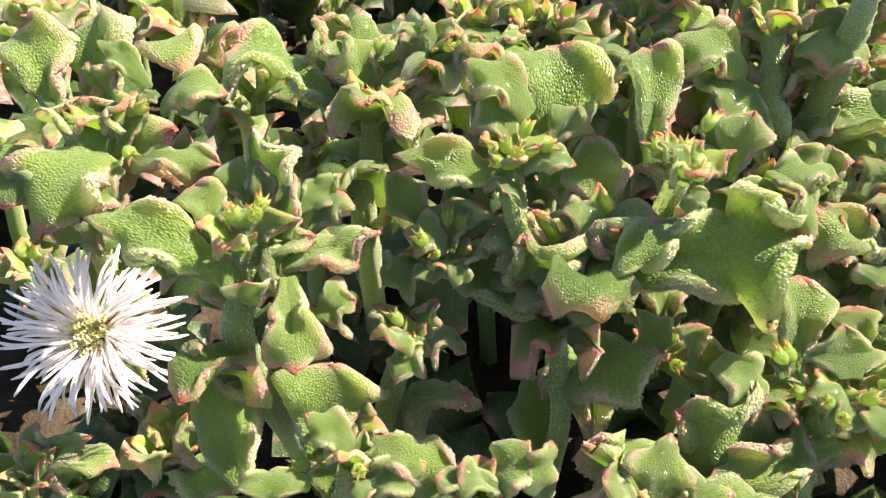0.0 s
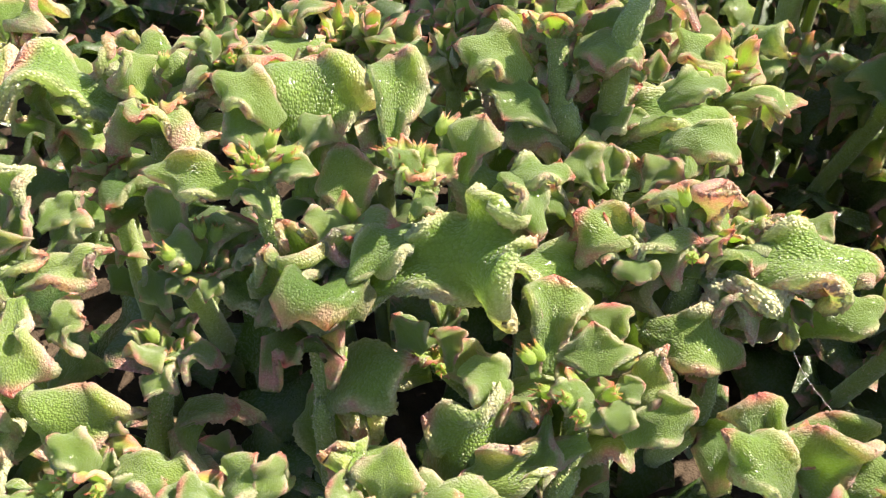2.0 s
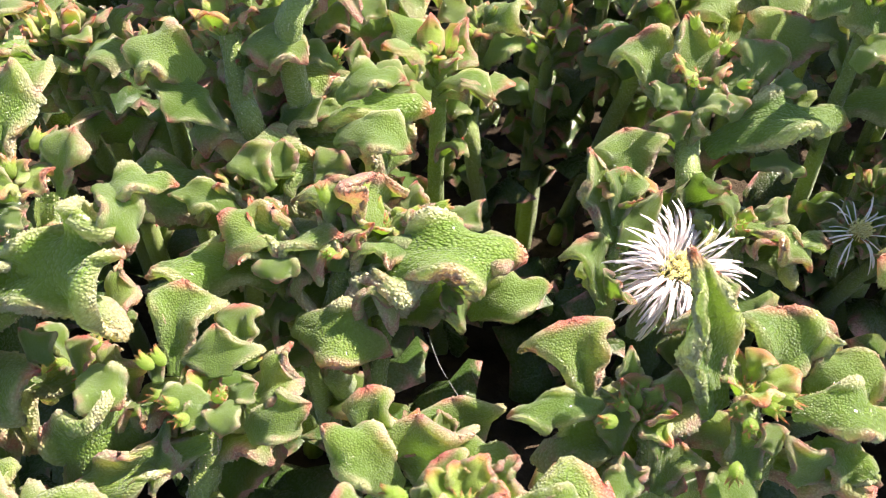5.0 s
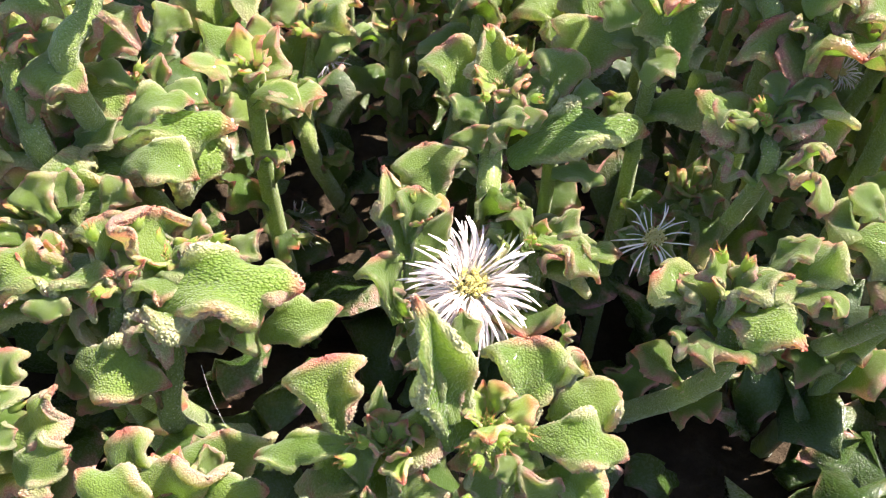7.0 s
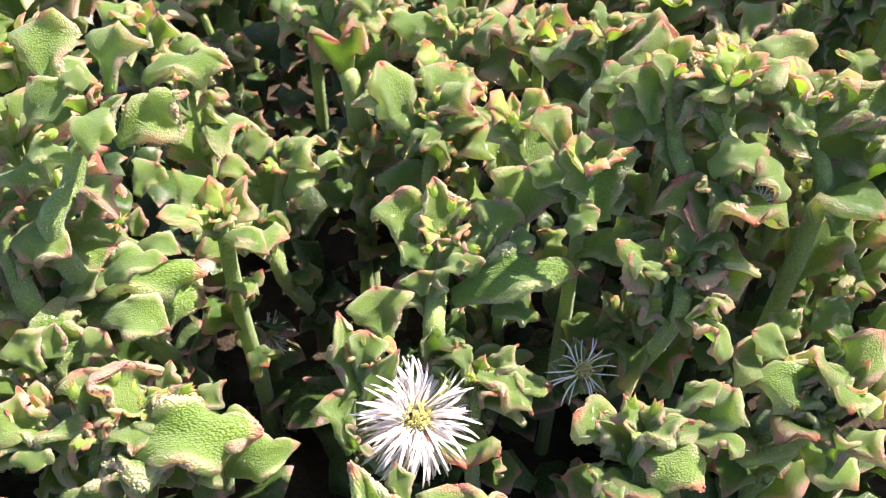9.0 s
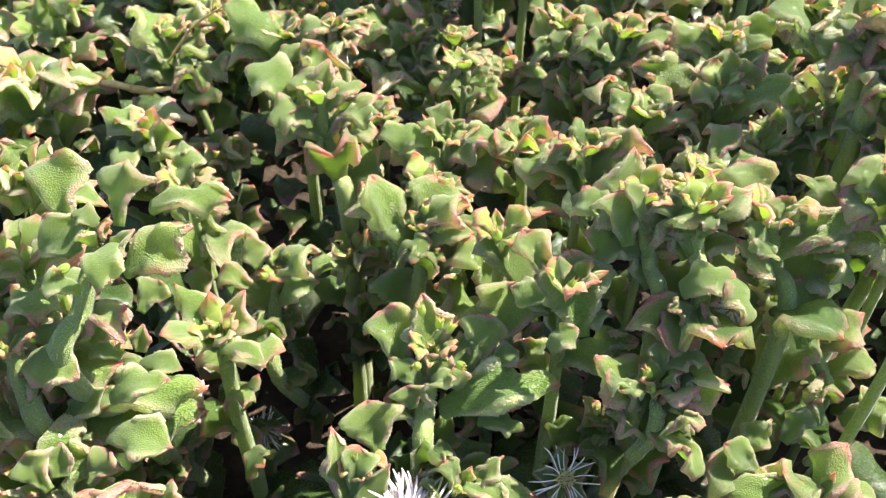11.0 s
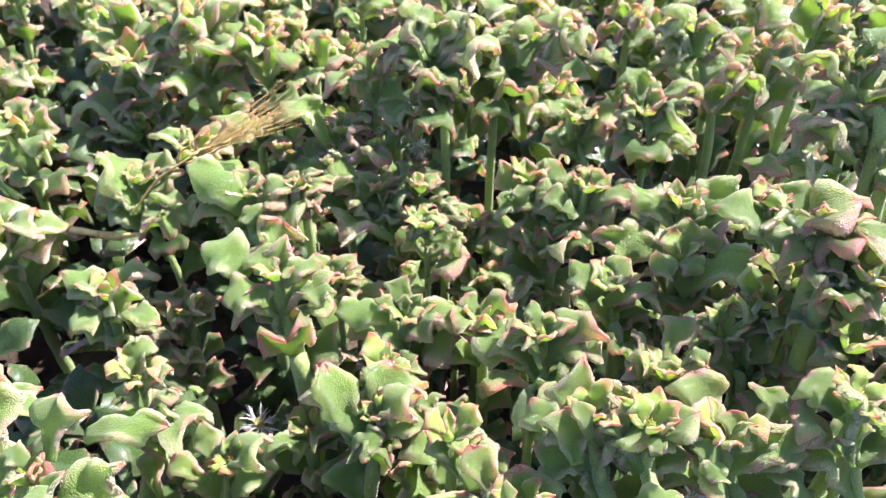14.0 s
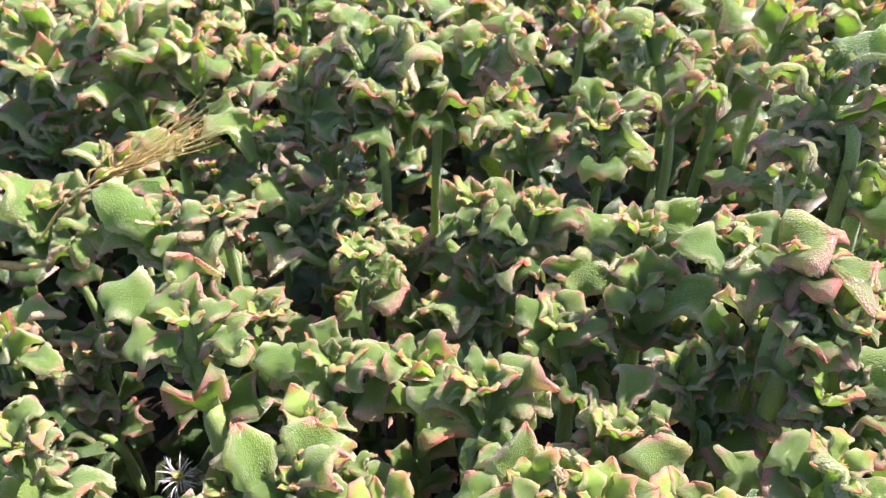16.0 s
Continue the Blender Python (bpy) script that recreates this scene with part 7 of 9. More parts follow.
crown(p, h, 0.0094, 93, 1)
stem(p, [(0.2612, 0.2505, 0.1296), (0.2612, 0.2536, 0.0778), (0.2612, 0.2583, 0.0000)], [0.00162, 0.00201, 0.00238], 1)
whorl(p, (0.2612, 0.2510, 0.1211), 0.0115, 61, 1, 2)
clothe(p, [(0.2612, 0.2505, 0.1296), (0.2612, 0.2536, 0.0778), (0.2612, 0.2583, 0.0000)], 0.0129, 25, 0.25, 0.85, 5)

p = plant(0.2828, 0.2161, 0.0)
h = (0.2706, 0.2184, 0.1696)
leaf(p, (0.2668, 0.2176, 0.1655), (0.2696, 0.2261, 0.1760), 0.99, "tongue", h, fine=1, face=(0.0, -0.8, 0.6), pick=2)
leaf(p, (0.2736, 0.2158, 0.1663), (0.2822, 0.2228, 0.1755), 0.93, "bat", h, fine=1, face=(0.0, -0.8, 0.6), pick=3)
leaf(p, (0.2669, 0.2129, 0.1634), (0.2532, 0.2168, 0.1715), 0.99, "droop", h, fine=1, face=(0.0, -0.3, 0.9), pick=4)
leaf(p, (0.2699, 0.2080, 0.1613), (0.2717, 0.2119, 0.1673), 1.60, "cup", h, fine=1, face=(0.0, -0.8, 0.6), pick=5)
leaf(p, (0.2689, 0.2159, 0.1657), (0.2751, 0.2214, 0.1723), 0.99, "cup", h, fine=1, face=(0.0, -0.8, 0.6), pick=6)
leaf(p, (0.2734, 0.2124, 0.1660), (0.2801, 0.2123, 0.1691), 1.57, "droop", h, fine=1, face=(0.0, -0.3, 0.9), pick=0)
crown(p, h, 0.0086, 8, 1)
stem(p, [(0.2706, 0.2184, 0.1696), (0.2760, 0.2151, 0.1593), (0.2828, 0.2083, 0.1494), (0.2828, 0.2161, 0.0000)], [0.00202, 0.00251, 0.00298, 0.00347], 1)
whorl(p, (0.2744, 0.2161, 0.1623), 0.0115, 73, 1, 2)
clothe(p, [(0.2706, 0.2184, 0.1696), (0.2760, 0.2151, 0.1593), (0.2828, 0.2083, 0.1494), (0.2828, 0.2161, 0.0000)], 0.0129, 37, 0.25, 0.85, 5)

p = plant(0.2834, 0.2098, 0.0)
h = (0.2871, 0.2105, 0.1679)
leaf(p, (0.2844, 0.2089, 0.1651), (0.2805, 0.2146, 0.1706), 1.29, "cup", h, fine=1, face=(0.0, -0.8, 0.6), pick=1)
leaf(p, (0.2880, 0.2096, 0.1644), (0.2929, 0.2154, 0.1713), 1.28, "bat", h, fine=1, face=(0.0, -0.8, 0.6), pick=2)
leaf(p, (0.2900, 0.2067, 0.1628), (0.2992, 0.2096, 0.1685), 1.42, "tongue", h, fine=1, face=(-0.5, -0.7, 0.5), pick=3)
leaf(p, (0.2822, 0.1960, 0.1553), (0.2809, 0.2009, 0.1621), 1.60, "cup", h, fine=1, face=(-0.6, 0.8, 0.2), pick=4)
leaf(p, (0.2894, 0.1989, 0.1561), (0.2989, 0.1991, 0.1624), 1.17, "droop", h, fine=1, face=(0.0, -0.3, 0.9), pick=5)
leaf(p, (0.2848, 0.2052, 0.1668), (0.2932, 0.2037, 0.1682), 1.23, "droop", h, fine=1, face=(0.0, -0.3, 0.9), pick=6)
leaf(p, (0.2852, 0.1939, 0.1504), (0.2938, 0.1942, 0.1568), 1.60, "droop", h, fine=1, face=(0.0, -0.3, 0.9), pick=0)
crown(p, h, 0.0086, 23, 1)
stem(p, [(0.2871, 0.2105, 0.1679), (0.2865, 0.2076, 0.1570), (0.2834, 0.2020, 0.1473), (0.2834, 0.2098, 0.0000)], [0.00202, 0.00251, 0.00298, 0.00347], 1)
whorl(p, (0.2866, 0.2083, 0.1597), 0.0115, 9, 1, 2)
clothe(p, [(0.2871, 0.2105, 0.1679), (0.2865, 0.2076, 0.1570), (0.2834, 0.2020, 0.1473), (0.2834, 0.2098, 0.0000)], 0.0129, 52, 0.25, 0.85, 5)

p = plant(0.2909, 0.2056, 0.0)
h = (0.2909, 0.1978, 0.1593)
leaf(p, (0.2836, 0.1964, 0.1576), (0.2739, 0.1990, 0.1606), 0.92, "cup", h, 0, 1)
leaf(p, (0.2875, 0.1928, 0.1568), (0.2859, 0.1887, 0.1596), 0.92, "hook", h, 0, 1)
leaf(p, (0.2908, 0.1973, 0.1588), (0.3008, 0.2016, 0.1633), 0.90, "hook", h, 0, 1)
leaf(p, (0.2910, 0.1942, 0.1570), (0.2976, 0.1924, 0.1597), 0.92, "cup", h, 0, 1)
leaf(p, (0.2857, 0.1948, 0.1570), (0.2779, 0.1984, 0.1624), 0.92, "hook", h, 0, 1)
leaf(p, (0.2894, 0.1971, 0.1582), (0.2932, 0.2008, 0.1619), 0.92, "cup", h, 0, 1)
crown(p, h, 0.0086, 37, 1)
stem(p, [(0.2909, 0.1978, 0.1593), (0.2909, 0.2009, 0.0956), (0.2909, 0.2056, 0.0000)], [0.00108, 0.00134, 0.00159], 1)
whorl(p, h, 0.0085, 12, 1, 2)
whorl(p, (0.2909, 0.1982, 0.1507), 0.0115, 23, 1, 2)
clothe(p, [(0.2909, 0.1978, 0.1593), (0.2909, 0.2009, 0.0956), (0.2909, 0.2056, 0.0000)], 0.0129, 66, 0.25, 0.85, 5)

p = plant(0.2669, 0.3245, 0.0)
h = (0.2693, 0.3298, 0.1475)
leaf(p, (0.2676, 0.3328, 0.1509), (0.2649, 0.3449, 0.1595), 0.92, "hook", h, 0, 1)
leaf(p, (0.2683, 0.3299, 0.1475), (0.2593, 0.3369, 0.1524), 0.92, "hook", h, 0, 1)
leaf(p, (0.2718, 0.3323, 0.1509), (0.2767, 0.3404, 0.1570), 0.92, "saddle", h, 0, 1)
leaf(p, (0.2750, 0.3236, 0.1409), (0.2826, 0.3332, 0.1517), 0.92, "cup", h, 0, 1)
leaf(p, (0.2669, 0.3273, 0.1442), (0.2565, 0.3307, 0.1470), 0.92, "cup", h, 0, 1)
leaf(p, (0.2752, 0.3333, 0.1526), (0.2933, 0.3324, 0.1520), 0.80, "hook", h, 0, 1)
leaf(p, (0.2719, 0.3187, 0.1365), (0.2876, 0.3137, 0.1400), 0.92, "hook", h, 0, 1)
leaf(p, (0.2685, 0.3249, 0.1429), (0.2640, 0.3256, 0.1463), 0.92, "cup", h, 0, 1)
crown(p, h, 0.0094, 51, 1)
stem(p, [(0.2693, 0.3298, 0.1475), (0.2719, 0.3251, 0.1342), (0.2669, 0.3167, 0.1194), (0.2669, 0.3245, 0.0000)], [0.00108, 0.00134, 0.00159, 0.00185], 1)
whorl(p, h, 0.0110, 26, 1, 2)
whorl(p, (0.2708, 0.3270, 0.1396), 0.0148, 37, 1, 2)
clothe(p, [(0.2693, 0.3298, 0.1475), (0.2719, 0.3251, 0.1342), (0.2669, 0.3167, 0.1194), (0.2669, 0.3245, 0.0000)], 0.0129, 80, 0.25, 0.85, 5)

p = plant(0.2504, 0.3458, 0.0)
h = (0.2477, 0.3524, 0.1338)
leaf(p, (0.2476, 0.3516, 0.1329), (0.2493, 0.3604, 0.1405), 0.92, "saddle", h, 0, 1)
leaf(p, (0.2448, 0.3474, 0.1275), (0.2316, 0.3594, 0.1380), 0.90, "hook", h, 0, 1)
leaf(p, (0.2495, 0.3484, 0.1293), (0.2577, 0.3536, 0.1358), 0.90, "hook", h, 0, 1)
leaf(p, (0.2463, 0.3503, 0.1311), (0.2426, 0.3539, 0.1346), 0.92, "cup", h, 0, 1)
leaf(p, (0.2486, 0.3500, 0.1311), (0.2523, 0.3518, 0.1338), 0.92, "cup", h, 0, 1)
crown(p, h, 0.0094, 67, 1)
stem(p, [(0.2477, 0.3524, 0.1338), (0.2490, 0.3490, 0.1225), (0.2504, 0.3380, 0.1046), (0.2504, 0.3458, 0.0000)], [0.00108, 0.00134, 0.00159, 0.00185], 1)
whorl(p, h, 0.0091, 42, 1, 2)
whorl(p, (0.2486, 0.3499, 0.1256), 0.0123, 53, 1, 2)
clothe(p, [(0.2477, 0.3524, 0.1338), (0.2490, 0.3490, 0.1225), (0.2504, 0.3380, 0.1046), (0.2504, 0.3458, 0.0000)], 0.0129, 13, 0.25, 0.85, 5)

p = plant(0.3161, 0.2549, 0.0)
h = (0.3110, 0.2618, 0.1943)
leaf(p, (0.3069, 0.2571, 0.1880), (0.2921, 0.2657, 0.1956), 0.92, "hook", h, 0, 1)
leaf(p, (0.3125, 0.2565, 0.1880), (0.3288, 0.2685, 0.2016), 0.92, "hook", h, 0, 1)
leaf(p, (0.3095, 0.2578, 0.1893), (0.3164, 0.2653, 0.1977), 0.92, "saddle", h, 0, 1)
leaf(p, (0.3077, 0.2570, 0.1880), (0.3046, 0.2643, 0.1957), 0.92, "cup", h, 0, 1)
leaf(p, (0.3142, 0.2573, 0.1893), (0.3202, 0.2617, 0.1951), 0.92, "cup", h, 0, 1)
leaf(p, (0.3094, 0.2556, 0.1885), (0.3070, 0.2573, 0.1938), 0.92, "cup", h, 0, 1)
crown(p, h, 0.0086, 80, 1)
stem(p, [(0.3110, 0.2618, 0.1943), (0.3149, 0.2573, 0.1814), (0.3161, 0.2471, 0.1649), (0.3161, 0.2549, 0.0000)], [0.00135, 0.00167, 0.00199, 0.00231], 1)
whorl(p, h, 0.0112, 55, 1, 2)
whorl(p, (0.3133, 0.2591, 0.1865), 0.0152, 66, 1, 2)
clothe(p, [(0.3110, 0.2618, 0.1943), (0.3149, 0.2573, 0.1814), (0.3161, 0.2471, 0.1649), (0.3161, 0.2549, 0.0000)], 0.0129, 26, 0.25, 0.85, 5)

p = plant(0.3195, 0.2502, 0.0)
h = (0.3144, 0.2579, 0.1785)
leaf(p, (0.3091, 0.2563, 0.1759), (0.3017, 0.2637, 0.1820), 0.90, "wavy", h, 0, 1)
leaf(p, (0.3099, 0.2478, 0.1667), (0.2910, 0.2563, 0.1768), 0.92, "hook", h, 0, 1)
leaf(p, (0.3171, 0.2544, 0.1747), (0.3277, 0.2622, 0.1834), 0.92, "saddle", h, 0, 1)
leaf(p, (0.3142, 0.2504, 0.1715), (0.3050, 0.2530, 0.1773), 0.90, "hook", h, 0, 1)
leaf(p, (0.3183, 0.2521, 0.1722), (0.3226, 0.2563, 0.1780), 0.92, "cup", h, 0, 1)
leaf(p, (0.3212, 0.2497, 0.1696), (0.3283, 0.2531, 0.1760), 0.92, "cup", h, 0, 1)
leaf(p, (0.3063, 0.2477, 0.1641), (0.2858, 0.2496, 0.1670), 0.92, "wavy", h, 0, 1)
leaf(p, (0.3141, 0.2563, 0.1766), (0.3188, 0.2615, 0.1819), 0.90, "tongue", h, 0, 1)
crown(p, h, 0.0078, 94, 1)
stem(p, [(0.3144, 0.2579, 0.1785), (0.3176, 0.2556, 0.1694), (0.3190, 0.2503, 0.1609), (0.3195, 0.2424, 0.1481), (0.3195, 0.2502, 0.0000)], [0.00135, 0.00167, 0.00199, 0.00231, 0.00263], 1)
whorl(p, h, 0.0114, 69, 1, 2)
whorl(p, (0.3172, 0.2559, 0.1706), 0.0154, 1, 1, 2)
clothe(p, [(0.3144, 0.2579, 0.1785), (0.3176, 0.2556, 0.1694), (0.3190, 0.2503, 0.1609), (0.3195, 0.2424, 0.1481), (0.3195, 0.2502, 0.0000)], 0.0129, 40, 0.25, 0.85, 5)

p = plant(0.2122, 0.3747, 0.0)
h = (0.2299, 0.3796, 0.1613)
leaf(p, (0.2193, 0.3685, 0.1464), (0.2059, 0.3793, 0.1586), 0.92, "cup", h, 0, 1)
leaf(p, (0.2255, 0.3716, 0.1511), (0.2294, 0.3898, 0.1697), 0.92, "saddle", h, 0, 1)
leaf(p, (0.2280, 0.3729, 0.1529), (0.2408, 0.3769, 0.1602), 0.92, "cup", h, 0, 1)
leaf(p, (0.2301, 0.3711, 0.1511), (0.2577, 0.3758, 0.1610), 0.80, "hook", h, 0, 1)
leaf(p, (0.2272, 0.3768, 0.1575), (0.2252, 0.3862, 0.1663), 0.92, "cup", h, 0, 1)
leaf(p, (0.2352, 0.3744, 0.1558), (0.2451, 0.3819, 0.1647), 0.92, "hook", h, 0, 1)
leaf(p, (0.2175, 0.3624, 0.1379), (0.2343, 0.3499, 0.1357), 0.92, "cup", h, 0, 1)
crown(p, h, 0.0078, 13, 1)
stem(p, [(0.2299, 0.3796, 0.1613), (0.2224, 0.3737, 0.1441), (0.2122, 0.3669, 0.1309), (0.2122, 0.3747, 0.0000)], [0.00135, 0.00167, 0.00199, 0.00231], 1)
whorl(p, h, 0.0153, 85, 1, 2)
whorl(p, (0.2266, 0.3770, 0.1537), 0.0207, 17, 1, 2)
clothe(p, [(0.2299, 0.3796, 0.1613), (0.2224, 0.3737, 0.1441), (0.2122, 0.3669, 0.1309), (0.2122, 0.3747, 0.0000)], 0.0129, 56, 0.25, 0.85, 5)
clothe(p, [(0.2299, 0.3796, 0.1613), (0.2224, 0.3737, 0.1441), (0.2122, 0.3669, 0.1309), (0.2122, 0.3747, 0.0000)], 0.0150, 5, 0.32, 0.62, 8)

p = plant(0.1889, 0.3594, 0.0)
h = (0.1846, 0.3722, 0.1713)
leaf(p, (0.1815, 0.3631, 0.1599), (0.1645, 0.3803, 0.1760), 0.90, "hook", h, 0, 1)
leaf(p, (0.1838, 0.3643, 0.1616), (0.1741, 0.3835, 0.1796), 0.92, "cup", h, 0, 1)
leaf(p, (0.1838, 0.3643, 0.1616), (0.1830, 0.3811, 0.1786), 0.92, "saddle", h, 0, 1)
leaf(p, (0.1861, 0.3640, 0.1616), (0.1962, 0.3719, 0.1722), 0.92, "cup", h, 0, 1)
leaf(p, (0.1928, 0.3647, 0.1634), (0.2094, 0.3698, 0.1718), 0.92, "hook", h, 0, 1)
leaf(p, (0.1812, 0.3584, 0.1571), (0.1915, 0.3403, 0.1514), 0.92, "hook", h, 0, 1)
leaf(p, (0.1813, 0.3602, 0.1564), (0.1720, 0.3603, 0.1602), 0.92, "wavy", h, 0, 1)
leaf(p, (0.1947, 0.3609, 0.1591), (0.2017, 0.3646, 0.1667), 0.92, "cup", h, 0, 1)
crown(p, h, 0.0078, 28, 1)
stem(p, [(0.1846, 0.3722, 0.1713), (0.1836, 0.3662, 0.1550), (0.1889, 0.3516, 0.1320), (0.1889, 0.3594, 0.0000)], [0.00135, 0.00167, 0.00199, 0.00231], 1)
whorl(p, h, 0.0153, 11, 1, 2)
whorl(p, (0.1841, 0.3693, 0.1633), 0.0207, 32, 1, 2)
clothe(p, [(0.1846, 0.3722, 0.1713), (0.1836, 0.3662, 0.1550), (0.1889, 0.3516, 0.1320), (0.1889, 0.3594, 0.0000)], 0.0129, 71, 0.25, 0.85, 5)
clothe(p, [(0.1846, 0.3722, 0.1713), (0.1836, 0.3662, 0.1550), (0.1889, 0.3516, 0.1320), (0.1889, 0.3594, 0.0000)], 0.0150, 5, 0.32, 0.62, 8)

p = plant(0.3047, 0.3508, 0.0)
h = (0.2996, 0.3675, 0.1682)
leaf(p, (0.2950, 0.3590, 0.1573), (0.2820, 0.3689, 0.1675), 0.92, "hook", h, 0, 1)
leaf(p, (0.2974, 0.3602, 0.1591), (0.2906, 0.3779, 0.1759), 0.92, "cup", h, 0, 1)
leaf(p, (0.2997, 0.3599, 0.1591), (0.3050, 0.3748, 0.1749), 0.92, "saddle", h, 0, 1)
leaf(p, (0.3042, 0.3594, 0.1592), (0.3161, 0.3650, 0.1678), 0.92, "cup", h, 0, 1)
leaf(p, (0.2978, 0.3485, 0.1471), (0.3158, 0.3490, 0.1582), 0.92, "cup", h, 0, 1)
leaf(p, (0.2973, 0.3595, 0.1582), (0.2858, 0.3621, 0.1624), 0.92, "wavy", h, 0, 1)
crown(p, h, 0.0078, 44, 1)
stem(p, [(0.2996, 0.3675, 0.1682), (0.3035, 0.3600, 0.1505), (0.3047, 0.3430, 0.1228), (0.3047, 0.3508, 0.0000)], [0.00135, 0.00167, 0.00199, 0.00231], 1)
whorl(p, h, 0.0153, 27, 1, 2)
whorl(p, (0.3013, 0.3642, 0.1604), 0.0207, 48, 1, 2)
clothe(p, [(0.2996, 0.3675, 0.1682), (0.3035, 0.3600, 0.1505), (0.3047, 0.3430, 0.1228), (0.3047, 0.3508, 0.0000)], 0.0129, 4, 0.25, 0.85, 5)

p = plant(0.2382, 0.2406, 0.0)
h = (0.2377, 0.2437, 0.1248)
leaf(p, (0.2311, 0.2421, 0.1214), (0.2242, 0.2512, 0.1313), 0.93, "droop", h, fine=1, face=(0.0, -0.3, 0.9), pick=1)
leaf(p, (0.2333, 0.2449, 0.1236), (0.2438, 0.2496, 0.1320), 0.83, "cup", h, fine=1, face=(-0.5, -0.7, 0.5), pick=2)
leaf(p, (0.2342, 0.2398, 0.1208), (0.2509, 0.2400, 0.1260), 0.80, "droop", h, fine=1, face=(0.0, -0.3, 0.9), pick=3)
leaf(p, (0.2281, 0.2354, 0.1181), (0.2269, 0.2414, 0.1268), 1.60, "cup", h, fine=1, face=(-0.6, 0.8, 0.2), pick=4)
leaf(p, (0.2345, 0.2438, 0.1244), (0.2334, 0.2495, 0.1302), 1.49, "tongue", h, fine=1, face=(0.0, -0.8, 0.6), pick=5)
leaf(p, (0.2340, 0.2413, 0.1230), (0.2414, 0.2445, 0.1289), 0.89, "bat", h, fine=1, face=(0.0, -0.8, 0.6), pick=6)
crown(p, h, 0.0094, 58, 1)
stem(p, [(0.2377, 0.2437, 0.1248), (0.2380, 0.2402, 0.1130), (0.2382, 0.2328, 0.1010), (0.2382, 0.2406, 0.0000)], [0.00162, 0.00201, 0.00238, 0.00278], 1)
whorl(p, (0.2379, 0.2412, 0.1166), 0.0133, 62, 1, 2)
clothe(p, [(0.2377, 0.2437, 0.1248), (0.2380, 0.2402, 0.1130), (0.2382, 0.2328, 0.1010), (0.2382, 0.2406, 0.0000)], 0.0129, 18, 0.25, 0.85, 5)

p = plant(0.2053, 0.2146, 0.0)
h = (0.2091, 0.2168, 0.1278)
leaf(p, (0.2058, 0.2152, 0.1254), (0.1978, 0.2151, 0.1253), 0.90, "hook", h, 0, 1)
leaf(p, (0.2075, 0.2098, 0.1212), (0.2034, 0.2152, 0.1299), 0.92, "cup", h, 0, 1)
leaf(p, (0.2077, 0.2179, 0.1289), (0.2065, 0.2260, 0.1347), 0.92, "saddle", h, 0, 1)
leaf(p, (0.2090, 0.2159, 0.1266), (0.2130, 0.2209, 0.1313), 0.92, "cup", h, 0, 1)
leaf(p, (0.2123, 0.2116, 0.1220), (0.2234, 0.2213, 0.1326), 0.92, "cup", h, 0, 1)
leaf(p, (0.2145, 0.2104, 0.1209), (0.2287, 0.2140, 0.1275), 0.90, "wavy", h, 0, 1)
leaf(p, (0.2081, 0.2150, 0.1254), (0.2072, 0.2198, 0.1299), 0.90, "tongue", h, 0, 1)
crown(p, h, 0.0094, 73, 1)
stem(p, [(0.2091, 0.2168, 0.1278), (0.2098, 0.2137, 0.1168), (0.2053, 0.2068, 0.1046), (0.2053, 0.2146, 0.0000)], [0.00108, 0.00134, 0.00159, 0.00185], 1)
whorl(p, h, 0.0094, 56, 1, 2)
whorl(p, (0.2096, 0.2145, 0.1195), 0.0128, 77, 1, 2)
clothe(p, [(0.2091, 0.2168, 0.1278), (0.2098, 0.2137, 0.1168), (0.2053, 0.2068, 0.1046), (0.2053, 0.2146, 0.0000)], 0.0129, 33, 0.25, 0.85, 5)

p = plant(0.1659, 0.2362, 0.0)
h = (0.1676, 0.2401, 0.1197)
leaf(p, (0.1638, 0.2430, 0.1234), (0.1687, 0.2487, 0.1300), 0.98, "bat", h, fine=1, face=(0.0, -0.8, 0.6), pick=0)
leaf(p, (0.1690, 0.2386, 0.1177), (0.1890, 0.2370, 0.1209), 0.67, "droop", h, fine=1, face=(0.0, -0.3, 0.9), pick=1)
leaf(p, (0.1618, 0.2403, 0.1191), (0.1444, 0.2415, 0.1205), 0.86, "droop", h, fine=1, face=(0.0, -0.3, 0.9), pick=2)
leaf(p, (0.1637, 0.2391, 0.1222), (0.1576, 0.2421, 0.1257), 1.19, "droop", h, fine=1, face=(0.0, -0.3, 0.9), pick=3)
leaf(p, (0.1688, 0.2411, 0.1213), (0.1734, 0.2435, 0.1256), 1.59, "tongue", h, fine=1, face=(0.0, -0.8, 0.6), pick=4)
leaf(p, (0.1671, 0.2402, 0.1221), (0.1677, 0.2431, 0.1264), 1.60, "tongue", h, fine=1, face=(0.0, -0.8, 0.6), pick=5)
crown(p, h, 0.0094, 88, 1)
stem(p, [(0.1676, 0.2401, 0.1197), (0.1669, 0.2372, 0.1088), (0.1659, 0.2284, 0.0941), (0.1659, 0.2362, 0.0000)], [0.00162, 0.00201, 0.00238, 0.00278], 1)
whorl(p, (0.1670, 0.2379, 0.1114), 0.0148, 13, 1, 2)
clothe(p, [(0.1676, 0.2401, 0.1197), (0.1669, 0.2372, 0.1088), (0.1659, 0.2284, 0.0941), (0.1659, 0.2362, 0.0000)], 0.0129, 48, 0.25, 0.85, 5)

